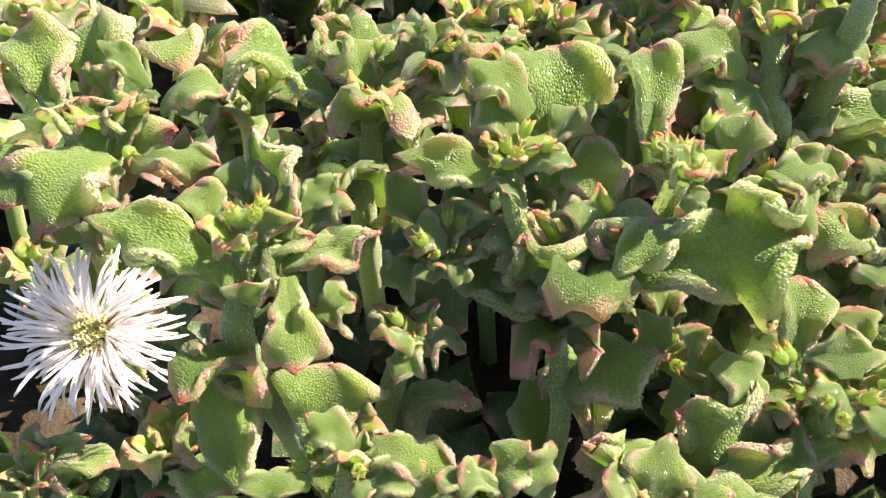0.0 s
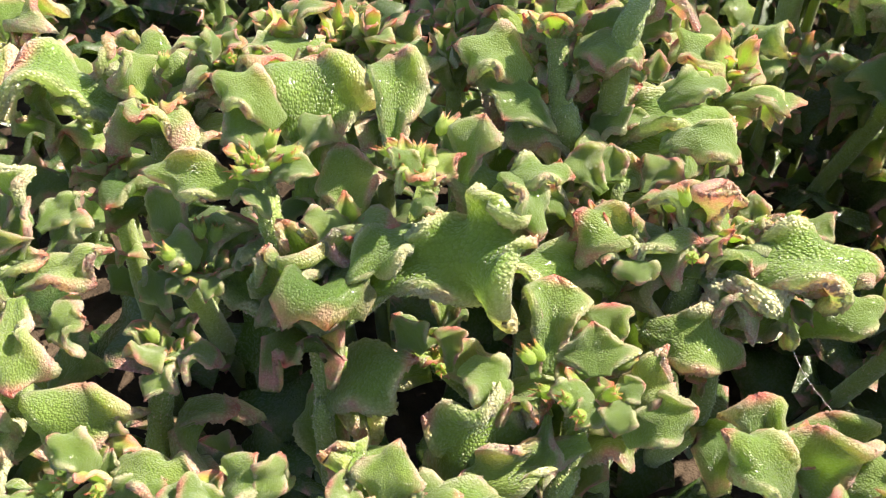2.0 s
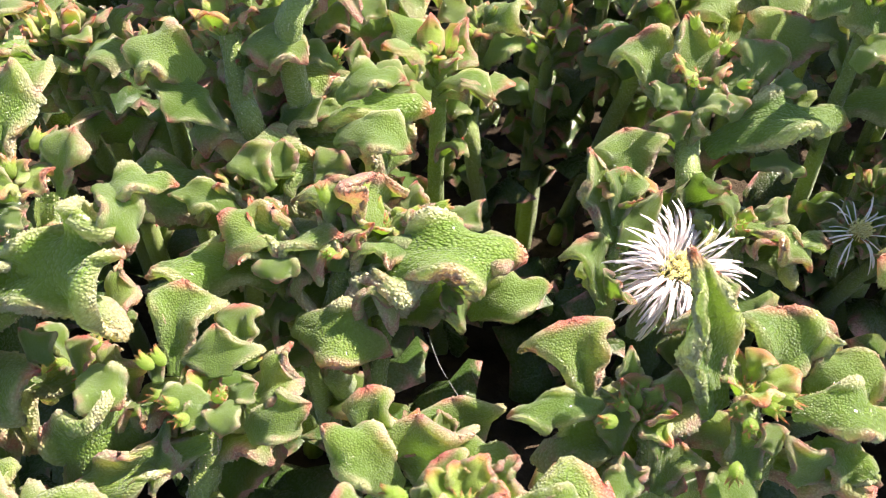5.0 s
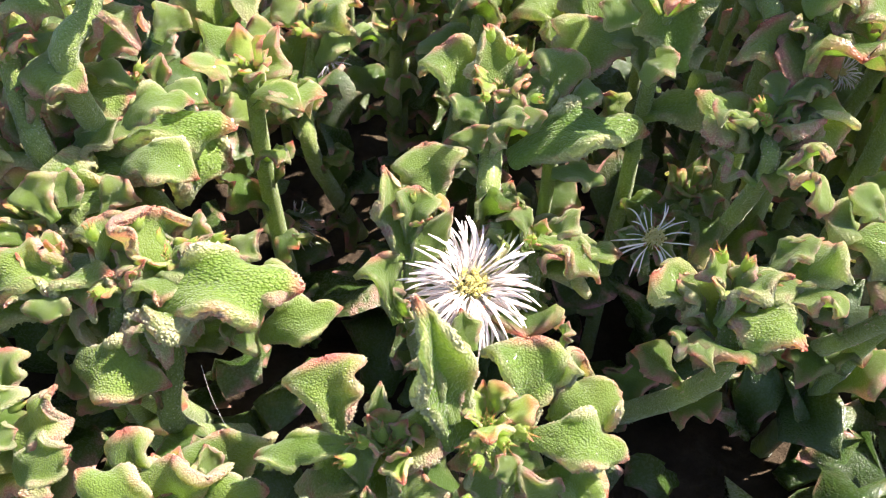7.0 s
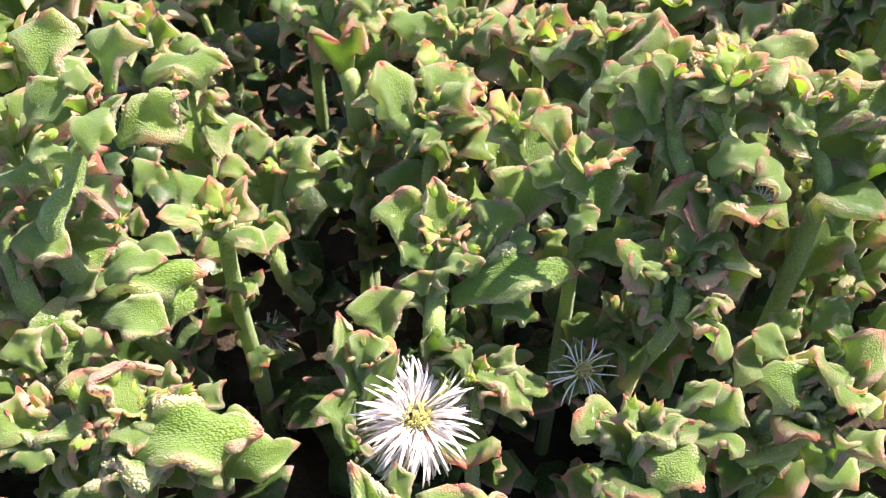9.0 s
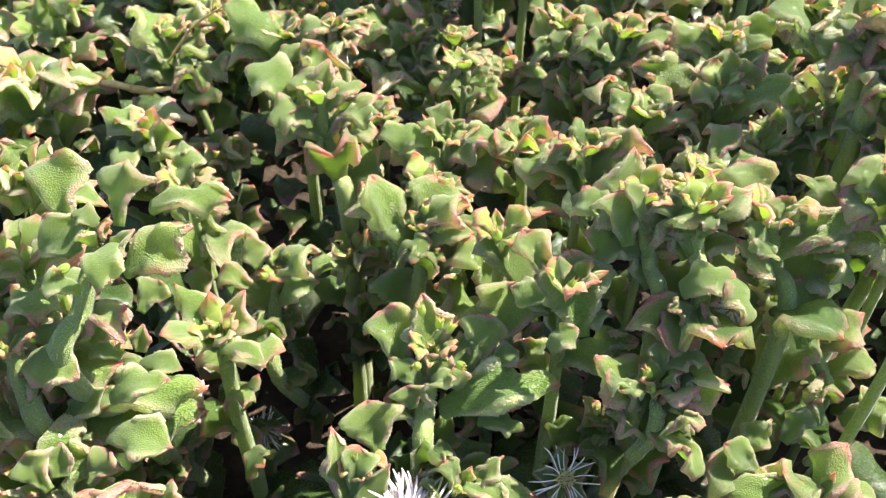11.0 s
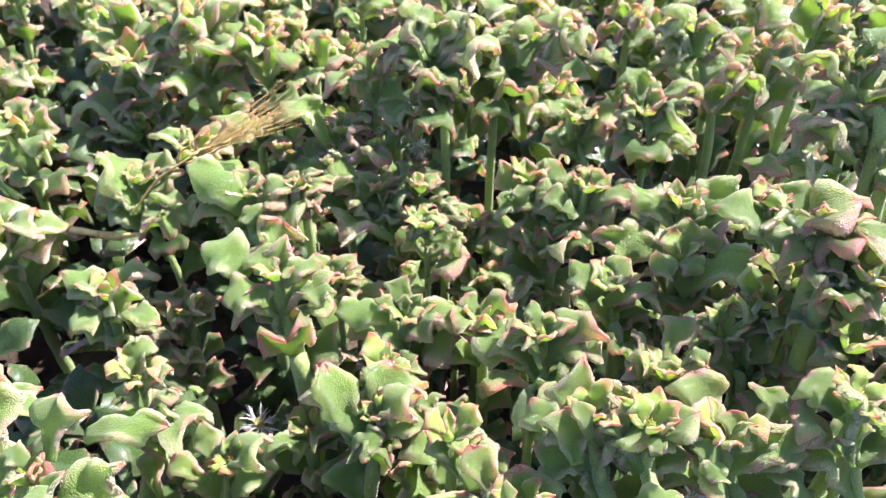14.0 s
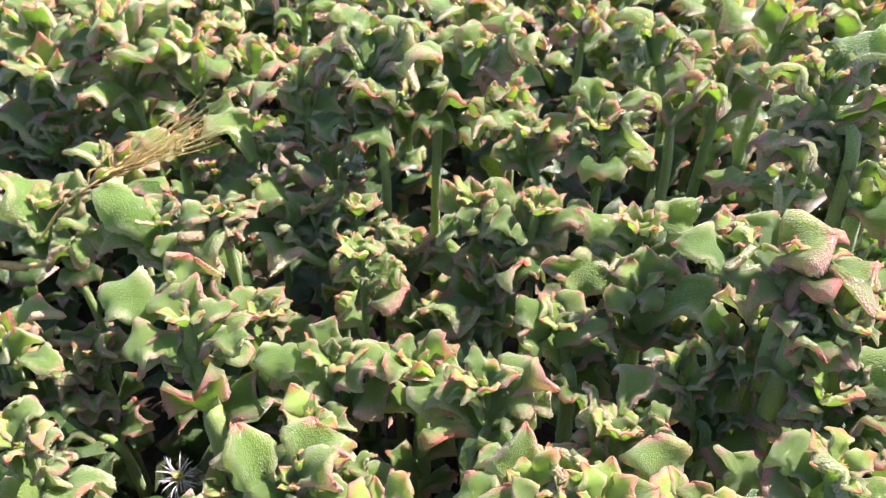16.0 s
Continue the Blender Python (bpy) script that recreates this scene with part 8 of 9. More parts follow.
p = plant(0.1336, 0.2388, 0.0)
h = (0.1260, 0.2488, 0.1311)
leaf(p, (0.1167, 0.2514, 0.1311), (0.1021, 0.2572, 0.1395), 1.14, "droop", h, fine=1, face=(0.0, -0.3, 0.9), pick=6)
leaf(p, (0.1252, 0.2496, 0.1298), (0.1291, 0.2587, 0.1414), 1.04, "tongue", h, fine=1, face=(0.0, -0.8, 0.6), pick=0)
leaf(p, (0.1209, 0.2430, 0.1288), (0.1091, 0.2407, 0.1283), 1.50, "droop", h, fine=1, face=(0.0, -0.3, 0.9), pick=1)
leaf(p, (0.1227, 0.2394, 0.1262), (0.1202, 0.2440, 0.1324), 1.60, "cup", h, fine=1, face=(-0.6, 0.8, 0.2), pick=2)
leaf(p, (0.1287, 0.2472, 0.1292), (0.1412, 0.2491, 0.1361), 0.94, "droop", h, fine=1, face=(0.0, -0.3, 0.9), pick=3)
leaf(p, (0.1212, 0.2560, 0.1316), (0.1269, 0.2652, 0.1435), 1.27, "cup", h, fine=1, face=(-0.6, 0.8, 0.2), pick=4)
leaf(p, (0.1267, 0.2479, 0.1299), (0.1185, 0.2556, 0.1375), 0.89, "cup", h, fine=1, face=(0.5, -0.7, 0.5), pick=5)
leaf(p, (0.1321, 0.2434, 0.1287), (0.1457, 0.2410, 0.1297), 1.05, "wavy", h, fine=1, face=(0.0, -0.3, 0.9), pick=6)
crown(p, h, 0.0086, 7, 1)
stem(p, [(0.1260, 0.2488, 0.1311), (0.1270, 0.2450, 0.1191), (0.1311, 0.2375, 0.1076), (0.1336, 0.2310, 0.0974), (0.1336, 0.2388, 0.0000)], [0.00202, 0.00251, 0.00298, 0.00347, 0.00394], 1)
whorl(p, (0.1267, 0.2462, 0.1230), 0.0155, 29, 1, 2)
clothe(p, [(0.1260, 0.2488, 0.1311), (0.1270, 0.2450, 0.1191), (0.1311, 0.2375, 0.1076), (0.1336, 0.2310, 0.0974), (0.1336, 0.2388, 0.0000)], 0.0129, 64, 0.25, 0.85, 5)

p = plant(0.1424, 0.2902, 0.0)
h = (0.1424, 0.2824, 0.1045)
leaf(p, (0.1375, 0.2811, 0.1022), (0.1338, 0.2916, 0.1110), 0.92, "cup", h, 0, 1)
leaf(p, (0.1413, 0.2807, 0.1023), (0.1501, 0.2898, 0.1111), 0.90, "hook", h, 0, 1)
leaf(p, (0.1434, 0.2817, 0.1038), (0.1529, 0.2855, 0.1080), 0.90, "hook", h, 0, 1)
leaf(p, (0.1412, 0.2782, 0.0993), (0.1518, 0.2779, 0.1019), 0.92, "cup", h, 0, 1)
leaf(p, (0.1383, 0.2792, 0.1000), (0.1357, 0.2832, 0.1045), 0.92, "cup", h, 0, 1)
leaf(p, (0.1394, 0.2803, 0.1015), (0.1298, 0.2839, 0.1044), 0.90, "wavy", h, 0, 1)
crown(p, h, 0.0094, 25, 1)
stem(p, [(0.1424, 0.2824, 0.1045), (0.1424, 0.2856, 0.0627), (0.1424, 0.2902, 0.0000)], [0.00108, 0.00134, 0.00159], 1)
whorl(p, h, 0.0097, 16, 1, 2)
whorl(p, (0.1424, 0.2831, 0.0960), 0.0131, 47, 1, 2)
clothe(p, [(0.1424, 0.2824, 0.1045), (0.1424, 0.2856, 0.0627), (0.1424, 0.2902, 0.0000)], 0.0129, 82, 0.25, 0.85, 5)

p = plant(0.0872, 0.2812, 0.0)
h = (0.0608, 0.2941, 0.0875)
leaf(p, (0.0586, 0.2904, 0.0829), (0.0480, 0.2979, 0.0893), 0.92, "cup", h, 0, 1)
leaf(p, (0.0607, 0.2915, 0.0844), (0.0561, 0.3023, 0.0935), 0.92, "saddle", h, 0, 1)
leaf(p, (0.0627, 0.2926, 0.0860), (0.0660, 0.2959, 0.0895), 0.90, "hook", h, 0, 1)
leaf(p, (0.0666, 0.2882, 0.0814), (0.0804, 0.2943, 0.0896), 0.90, "hook", h, 0, 1)
leaf(p, (0.0646, 0.2872, 0.0798), (0.0799, 0.2815, 0.0796), 0.90, "wavy", h, 0, 1)
leaf(p, (0.0585, 0.2866, 0.0782), (0.0462, 0.2901, 0.0830), 0.92, "wavy", h, 0, 1)
leaf(p, (0.0719, 0.2802, 0.0706), (0.0866, 0.2798, 0.0750), 0.90, "wavy", h, 0, 1)
leaf(p, (0.0664, 0.2825, 0.0745), (0.0780, 0.2738, 0.0736), 0.92, "cup", h, 0, 1)
crown(p, h, 0.0094, 39, 1)
stem(p, [(0.0608, 0.2941, 0.0875), (0.0622, 0.2871, 0.0704), (0.0735, 0.2793, 0.0597), (0.0872, 0.2734, 0.0527), (0.0872, 0.2812, 0.0000)], [0.00108, 0.00134, 0.00159, 0.00185, 0.00210], 1)
whorl(p, h, 0.0114, 30, 1, 2)
whorl(p, (0.0614, 0.2908, 0.0796), 0.0155, 61, 1, 2)
clothe(p, [(0.0608, 0.2941, 0.0875), (0.0622, 0.2871, 0.0704), (0.0735, 0.2793, 0.0597), (0.0872, 0.2734, 0.0527), (0.0872, 0.2812, 0.0000)], 0.0129, 13, 0.25, 0.85, 5)

p = plant(0.1600, 0.2318, 0.0)
h = (0.1600, 0.2240, 0.1126)
leaf(p, (0.1589, 0.2200, 0.1078), (0.1613, 0.2297, 0.1172), 0.92, "saddle", h, 0, 1)
leaf(p, (0.1551, 0.2225, 0.1102), (0.1521, 0.2261, 0.1135), 0.92, "cup", h, 0, 1)
leaf(p, (0.1659, 0.2187, 0.1073), (0.1707, 0.2242, 0.1139), 0.90, "wavy", h, 0, 1)
leaf(p, (0.1573, 0.2207, 0.1084), (0.1529, 0.2254, 0.1131), 0.92, "cup", h, 0, 1)
crown(p, h, 0.0094, 55, 1)
stem(p, [(0.1600, 0.2240, 0.1126), (0.1600, 0.2271, 0.0676), (0.1600, 0.2318, 0.0000)], [0.00108, 0.00134, 0.00159], 1)
whorl(p, h, 0.0085, 46, 1, 2)
whorl(p, (0.1600, 0.2245, 0.1041), 0.0115, 77, 1, 2)
clothe(p, [(0.1600, 0.2240, 0.1126), (0.1600, 0.2271, 0.0676), (0.1600, 0.2318, 0.0000)], 0.0129, 29, 0.25, 0.85, 5)

p = plant(0.1654, 0.2191, 0.0)
h = (0.1654, 0.2113, 0.1101)
leaf(p, (0.1451, 0.2068, 0.1018), (0.1392, 0.2218, 0.1156), 0.92, "saddle", h, 0, 1)
leaf(p, (0.1599, 0.2095, 0.1071), (0.1530, 0.2189, 0.1147), 0.92, "hook", h, 0, 1)
leaf(p, (0.1652, 0.2094, 0.1077), (0.1621, 0.2134, 0.1114), 0.92, "cup", h, 0, 1)
leaf(p, (0.1668, 0.2101, 0.1089), (0.1692, 0.2159, 0.1139), 0.92, "cup", h, 0, 1)
leaf(p, (0.1682, 0.2081, 0.1066), (0.1711, 0.2091, 0.1089), 0.92, "cup", h, 0, 1)
crown(p, h, 0.0094, 67, 1)
stem(p, [(0.1654, 0.2113, 0.1101), (0.1654, 0.2144, 0.0660), (0.1654, 0.2191, 0.0000)], [0.00108, 0.00134, 0.00159], 1)
whorl(p, h, 0.0091, 58, 1, 2)
whorl(p, (0.1654, 0.2119, 0.1015), 0.0123, 10, 1, 2)
clothe(p, [(0.1654, 0.2113, 0.1101), (0.1654, 0.2144, 0.0660), (0.1654, 0.2191, 0.0000)], 0.0129, 41, 0.25, 0.85, 5)

p = plant(0.0861, 0.2255, 0.0)
h = (0.0861, 0.2177, 0.1178)
leaf(p, (0.0839, 0.2179, 0.1178), (0.0885, 0.2277, 0.1258), 0.92, "hook", h, 0, 1)
leaf(p, (0.0846, 0.2169, 0.1167), (0.0796, 0.2245, 0.1224), 0.92, "cup", h, 0, 1)
leaf(p, (0.0875, 0.2142, 0.1139), (0.0961, 0.2177, 0.1188), 0.90, "hook", h, 0, 1)
leaf(p, (0.0860, 0.2116, 0.1106), (0.0816, 0.2161, 0.1162), 0.92, "cup", h, 0, 1)
leaf(p, (0.0889, 0.2112, 0.1106), (0.0986, 0.2116, 0.1145), 0.90, "hook", h, 0, 1)
leaf(p, (0.0861, 0.2167, 0.1167), (0.0828, 0.2215, 0.1205), 0.92, "cup", h, 0, 1)
crown(p, h, 0.0094, 80, 1)
stem(p, [(0.0861, 0.2177, 0.1178), (0.0861, 0.2208, 0.0707), (0.0861, 0.2255, 0.0000)], [0.00108, 0.00134, 0.00159], 1)
whorl(p, h, 0.0086, 71, 1, 2)
whorl(p, (0.0861, 0.2182, 0.1093), 0.0116, 23, 1, 2)
clothe(p, [(0.0861, 0.2177, 0.1178), (0.0861, 0.2208, 0.0707), (0.0861, 0.2255, 0.0000)], 0.0129, 54, 0.25, 0.85, 5)

p = plant(0.2384, 0.1992, 0.0)
h = (0.2384, 0.1914, 0.1332)
leaf(p, (0.2314, 0.1913, 0.1321), (0.2309, 0.2023, 0.1410), 0.92, "hook", h, 0, 1)
leaf(p, (0.2343, 0.1919, 0.1332), (0.2277, 0.1959, 0.1356), 0.90, "cup", h, 0, 1)
leaf(p, (0.2391, 0.1948, 0.1355), (0.2462, 0.2062, 0.1416), 0.92, "cup", h, 0, 1)
leaf(p, (0.2428, 0.1927, 0.1354), (0.2508, 0.1946, 0.1369), 0.90, "hook", h, 0, 1)
leaf(p, (0.2382, 0.1897, 0.1312), (0.2391, 0.1948, 0.1359), 0.92, "cup", h, 0, 1)
leaf(p, (0.2352, 0.1883, 0.1291), (0.2325, 0.1912, 0.1325), 0.92, "cup", h, 0, 1)
leaf(p, (0.2420, 0.1875, 0.1291), (0.2507, 0.1868, 0.1309), 0.90, "cup", h, 0, 1)
crown(p, h, 0.0086, 94, 1)
stem(p, [(0.2384, 0.1914, 0.1332), (0.2384, 0.1945, 0.0799), (0.2384, 0.1992, 0.0000)], [0.00108, 0.00134, 0.00159], 1)
whorl(p, h, 0.0085, 85, 1, 2)
whorl(p, (0.2384, 0.1919, 0.1247), 0.0115, 37, 1, 2)
clothe(p, [(0.2384, 0.1914, 0.1332), (0.2384, 0.1945, 0.0799), (0.2384, 0.1992, 0.0000)], 0.0129, 68, 0.25, 0.85, 5)

p = plant(0.2670, 0.2087, 0.0)
h = (0.2620, 0.2107, 0.1294)
leaf(p, (0.2608, 0.2132, 0.1323), (0.2651, 0.2198, 0.1369), 0.92, "saddle", h, 0, 1)
leaf(p, (0.2608, 0.2132, 0.1323), (0.2558, 0.2162, 0.1331), 0.90, "hook", h, 0, 1)
leaf(p, (0.2628, 0.2062, 0.1242), (0.2588, 0.2116, 0.1299), 0.92, "cup", h, 0, 1)
leaf(p, (0.2687, 0.2041, 0.1226), (0.2689, 0.2087, 0.1286), 0.92, "hook", h, 0, 1)
leaf(p, (0.2698, 0.2016, 0.1197), (0.2772, 0.2004, 0.1230), 0.90, "hook", h, 0, 1)
leaf(p, (0.2684, 0.2106, 0.1288), (0.2778, 0.2155, 0.1317), 0.92, "cup", h, 0, 1)
crown(p, h, 0.0094, 12, 1)
stem(p, [(0.2620, 0.2107, 0.1294), (0.2659, 0.2076, 0.1192), (0.2670, 0.2009, 0.1085), (0.2670, 0.2087, 0.0000)], [0.00108, 0.00134, 0.00159, 0.00185], 1)
whorl(p, h, 0.0085, 11, 1, 2)
whorl(p, (0.2649, 0.2084, 0.1217), 0.0115, 52, 1, 2)
clothe(p, [(0.2620, 0.2107, 0.1294), (0.2659, 0.2076, 0.1192), (0.2670, 0.2009, 0.1085), (0.2670, 0.2087, 0.0000)], 0.0129, 0, 0.25, 0.85, 5)

p = plant(0.2953, 0.1905, 0.0)
h = (0.2899, 0.1927, 0.1391)
leaf(p, (0.2859, 0.1861, 0.1306), (0.2810, 0.1943, 0.1394), 0.90, "hook", h, 0, 1)
leaf(p, (0.2909, 0.1904, 0.1364), (0.2900, 0.1942, 0.1402), 0.92, "saddle", h, 0, 1)
leaf(p, (0.2944, 0.1865, 0.1322), (0.3052, 0.1929, 0.1406), 0.92, "cup", h, 0, 1)
leaf(p, (0.2927, 0.1929, 0.1396), (0.3036, 0.1973, 0.1439), 0.90, "hook", h, 0, 1)
leaf(p, (0.2809, 0.1973, 0.1423), (0.2754, 0.2028, 0.1435), 0.92, "cup", h, 0, 1)
leaf(p, (0.2827, 0.1976, 0.1419), (0.2907, 0.2047, 0.1446), 0.92, "cup", h, 0, 1)
leaf(p, (0.2824, 0.1852, 0.1310), (0.2898, 0.1824, 0.1352), 0.92, "hook", h, 0, 1)
crown(p, h, 0.0094, 26, 1)
stem(p, [(0.2899, 0.1927, 0.1391), (0.2942, 0.1896, 0.1288), (0.2953, 0.1827, 0.1177), (0.2953, 0.1905, 0.0000)], [0.00108, 0.00134, 0.00159, 0.00185], 1)
whorl(p, h, 0.0088, 25, 1, 2)
whorl(p, (0.2931, 0.1904, 0.1315), 0.0119, 66, 1, 2)
clothe(p, [(0.2899, 0.1927, 0.1391), (0.2942, 0.1896, 0.1288), (0.2953, 0.1827, 0.1177), (0.2953, 0.1905, 0.0000)], 0.0129, 14, 0.25, 0.85, 5)

p = plant(0.2161, 0.1637, 0.0)
h = (0.2109, 0.1715, 0.1399)
leaf(p, (0.2085, 0.1721, 0.1361), (0.2122, 0.1841, 0.1484), 0.76, "bat", h, fine=1, face=(0.0, -0.8, 0.6), pick=0)
leaf(p, (0.2077, 0.1630, 0.1325), (0.2054, 0.1714, 0.1437), 1.16, "cup", h, fine=1, face=(0.0, -0.8, 0.6), pick=1)
leaf(p, (0.2054, 0.1688, 0.1314), (0.1982, 0.1779, 0.1408), 0.78, "wavy", h, fine=1, face=(0.0, -0.6, 0.8), pick=2)
leaf(p, (0.2163, 0.1661, 0.1331), (0.2196, 0.1734, 0.1432), 1.04, "tongue", h, fine=1, face=(0.0, -0.8, 0.6), pick=3)
leaf(p, (0.2107, 0.1657, 0.1385), (0.2068, 0.1714, 0.1460), 0.75, "droop", h, fine=1, face=(0.0, -0.3, 0.9), pick=4)
leaf(p, (0.2126, 0.1671, 0.1275), (0.1981, 0.1707, 0.1311), 1.03, "wavy", h, fine=1, face=(0.0, -0.6, 0.8), pick=5)
crown(p, h, 0.0094, 41, 1)
stem(p, [(0.2109, 0.1715, 0.1399), (0.2150, 0.1648, 0.1240), (0.2161, 0.1559, 0.1099), (0.2161, 0.1637, 0.0000)], [0.00162, 0.00201, 0.00238, 0.00278], 1)
whorl(p, (0.2129, 0.1683, 0.1322), 0.0127, 2, 1, 2)
clothe(p, [(0.2109, 0.1715, 0.1399), (0.2150, 0.1648, 0.1240), (0.2161, 0.1559, 0.1099), (0.2161, 0.1637, 0.0000)], 0.0129, 29, 0.25, 0.85, 5)

p = plant(0.2249, 0.1598, 0.0)
h = (0.2252, 0.1656, 0.1413)
leaf(p, (0.2220, 0.1631, 0.1354), (0.2246, 0.1711, 0.1444), 1.07, "tongue", h, fine=1, face=(0.0, -0.8, 0.6), pick=6)
leaf(p, (0.2243, 0.1614, 0.1377), (0.2312, 0.1626, 0.1422), 1.20, "droop", h, fine=1, face=(0.0, -0.3, 0.9), pick=0)
leaf(p, (0.2195, 0.1530, 0.1258), (0.2312, 0.1513, 0.1312), 0.91, "droop", h, fine=1, face=(0.0, -0.3, 0.9), pick=1)
leaf(p, (0.2298, 0.1534, 0.1296), (0.2309, 0.1411, 0.1239), 0.90, "droop", h, fine=1, face=(0.5, 0.0, 0.9), pick=2)
leaf(p, (0.2221, 0.1490, 0.1228), (0.2145, 0.1475, 0.1245), 1.30, "wavy", h, fine=1, face=(0.0, -0.3, 0.9), pick=3)
leaf(p, (0.2195, 0.1627, 0.1368), (0.2163, 0.1679, 0.1437), 1.10, "cup", h, fine=1, face=(0.5, -0.7, 0.5), pick=4)
leaf(p, (0.2239, 0.1611, 0.1416), (0.2263, 0.1573, 0.1411), 1.60, "droop", h, fine=1, face=(0.0, -0.3, 0.9), pick=5)
leaf(p, (0.2227, 0.1458, 0.1098), (0.2118, 0.1550, 0.1213), 1.01, "cup", h, fine=1, face=(0.0, -0.8, 0.6), pick=6)
crown(p, h, 0.0094, 56, 1)
stem(p, [(0.2252, 0.1656, 0.1413), (0.2253, 0.1629, 0.1312), (0.2249, 0.1520, 0.1138), (0.2249, 0.1598, 0.0000)], [0.00162, 0.00201, 0.00238, 0.00278], 1)
whorl(p, (0.2253, 0.1634, 0.1330), 0.0115, 17, 1, 2)
clothe(p, [(0.2252, 0.1656, 0.1413), (0.2253, 0.1629, 0.1312), (0.2249, 0.1520, 0.1138), (0.2249, 0.1598, 0.0000)], 0.0129, 44, 0.25, 0.85, 5)

p = plant(0.2477, 0.1591, 0.0)
h = (0.2439, 0.1643, 0.1366)
leaf(p, (0.2411, 0.1666, 0.1351), (0.2396, 0.1785, 0.1468), 0.85, "cup", h, fine=1, face=(0.0, -0.8, 0.6), pick=0)
leaf(p, (0.2470, 0.1625, 0.1345), (0.2466, 0.1694, 0.1416), 1.10, "cup", h, fine=1, face=(0.0, -0.8, 0.6), pick=1)
leaf(p, (0.2416, 0.1603, 0.1354), (0.2343, 0.1612, 0.1381), 1.15, "droop", h, fine=1, face=(0.0, -0.3, 0.9), pick=2)
leaf(p, (0.2506, 0.1588, 0.1319), (0.2636, 0.1590, 0.1356), 0.75, "droop", h, fine=1, face=(0.0, -0.3, 0.9), pick=3)
leaf(p, (0.2465, 0.1616, 0.1353), (0.2523, 0.1643, 0.1396), 1.05, "bat", h, fine=1, face=(0.0, -0.8, 0.6), pick=4)
leaf(p, (0.2549, 0.1687, 0.1369), (0.2620, 0.1746, 0.1434), 1.14, "wavy", h, fine=1, face=(0.0, -0.8, 0.6), pick=5)
leaf(p, (0.2526, 0.1469, 0.1094), (0.2525, 0.1590, 0.1235), 0.95, "cup", h, fine=1, face=(0.0, -0.8, 0.6), pick=6)
leaf(p, (0.2407, 0.1587, 0.1354), (0.2375, 0.1534, 0.1344), 1.60, "droop", h, fine=1, face=(0.0, -0.3, 0.9), pick=0)
leaf(p, (0.2551, 0.1590, 0.1304), (0.2613, 0.1507, 0.1263), 1.18, "droop", h, fine=1, face=(0.5, 0.0, 0.9), pick=1)
crown(p, h, 0.0094, 72, 1)
stem(p, [(0.2439, 0.1643, 0.1366), (0.2465, 0.1609, 0.1257), (0.2477, 0.1513, 0.1106), (0.2477, 0.1591, 0.0000)], [0.00162, 0.00201, 0.00238, 0.00278], 1)
whorl(p, (0.2458, 0.1618, 0.1286), 0.0145, 33, 1, 2)
clothe(p, [(0.2439, 0.1643, 0.1366), (0.2465, 0.1609, 0.1257), (0.2477, 0.1513, 0.1106), (0.2477, 0.1591, 0.0000)], 0.0129, 60, 0.25, 0.85, 5)

p = plant(0.1923, 0.1661, 0.0)
h = (0.1923, 0.1583, 0.1230)
leaf(p, (0.1954, 0.1519, 0.1123), (0.1939, 0.1672, 0.1286), 1.03, "cup", h, fine=1, face=(0.0, -0.8, 0.6), pick=2)
leaf(p, (0.1897, 0.1599, 0.1228), (0.1815, 0.1700, 0.1336), 0.77, "cup", h, fine=1, face=(0.0, -0.8, 0.6), pick=3)
leaf(p, (0.1884, 0.1566, 0.1291), (0.1919, 0.1557, 0.1326), 1.60, "droop", h, fine=1, face=(0.0, -0.3, 0.9), pick=4)
leaf(p, (0.1865, 0.1468, 0.1135), (0.1935, 0.1484, 0.1184), 1.09, "droop", h, fine=1, face=(0.0, -0.3, 0.9), pick=5)
leaf(p, (0.1858, 0.1553, 0.1227), (0.1773, 0.1566, 0.1260), 1.06, "bat", h, fine=1, face=(0.0, -0.8, 0.6), pick=6)
crown(p, h, 0.0094, 89, 1)
stem(p, [(0.1923, 0.1583, 0.1230), (0.1923, 0.1614, 0.0738), (0.1923, 0.1661, 0.0000)], [0.00162, 0.00201, 0.00238], 1)
whorl(p, (0.1923, 0.1588, 0.1144), 0.0115, 50, 1, 2)
clothe(p, [(0.1923, 0.1583, 0.1230), (0.1923, 0.1614, 0.0738), (0.1923, 0.1661, 0.0000)], 0.0129, 77, 0.25, 0.85, 5)

p = plant(0.1786, 0.1933, 0.0)
h = (0.1786, 0.1855, 0.1192)
leaf(p, (0.1845, 0.1767, 0.1077), (0.1822, 0.1941, 0.1246), 0.61, "bat", h, fine=1, face=(0.0, -0.8, 0.6), pick=0)
leaf(p, (0.1807, 0.1798, 0.1116), (0.1719, 0.1918, 0.1228), 0.63, "wavy", h, fine=1, face=(0.5, -0.7, 0.5), pick=1)
leaf(p, (0.1842, 0.1814, 0.1098), (0.1927, 0.1857, 0.1141), 1.27, "cup", h, fine=1, face=(0.0, -0.8, 0.6), pick=2)
crown(p, h, 0.0094, 4, 1)
stem(p, [(0.1786, 0.1855, 0.1192), (0.1786, 0.1886, 0.0715), (0.1786, 0.1933, 0.0000)], [0.00162, 0.00201, 0.00238], 1)
whorl(p, (0.1786, 0.1861, 0.1106), 0.0174, 62, 1, 2)
clothe(p, [(0.1786, 0.1855, 0.1192), (0.1786, 0.1886, 0.0715), (0.1786, 0.1933, 0.0000)], 0.0129, 6, 0.25, 0.85, 5)

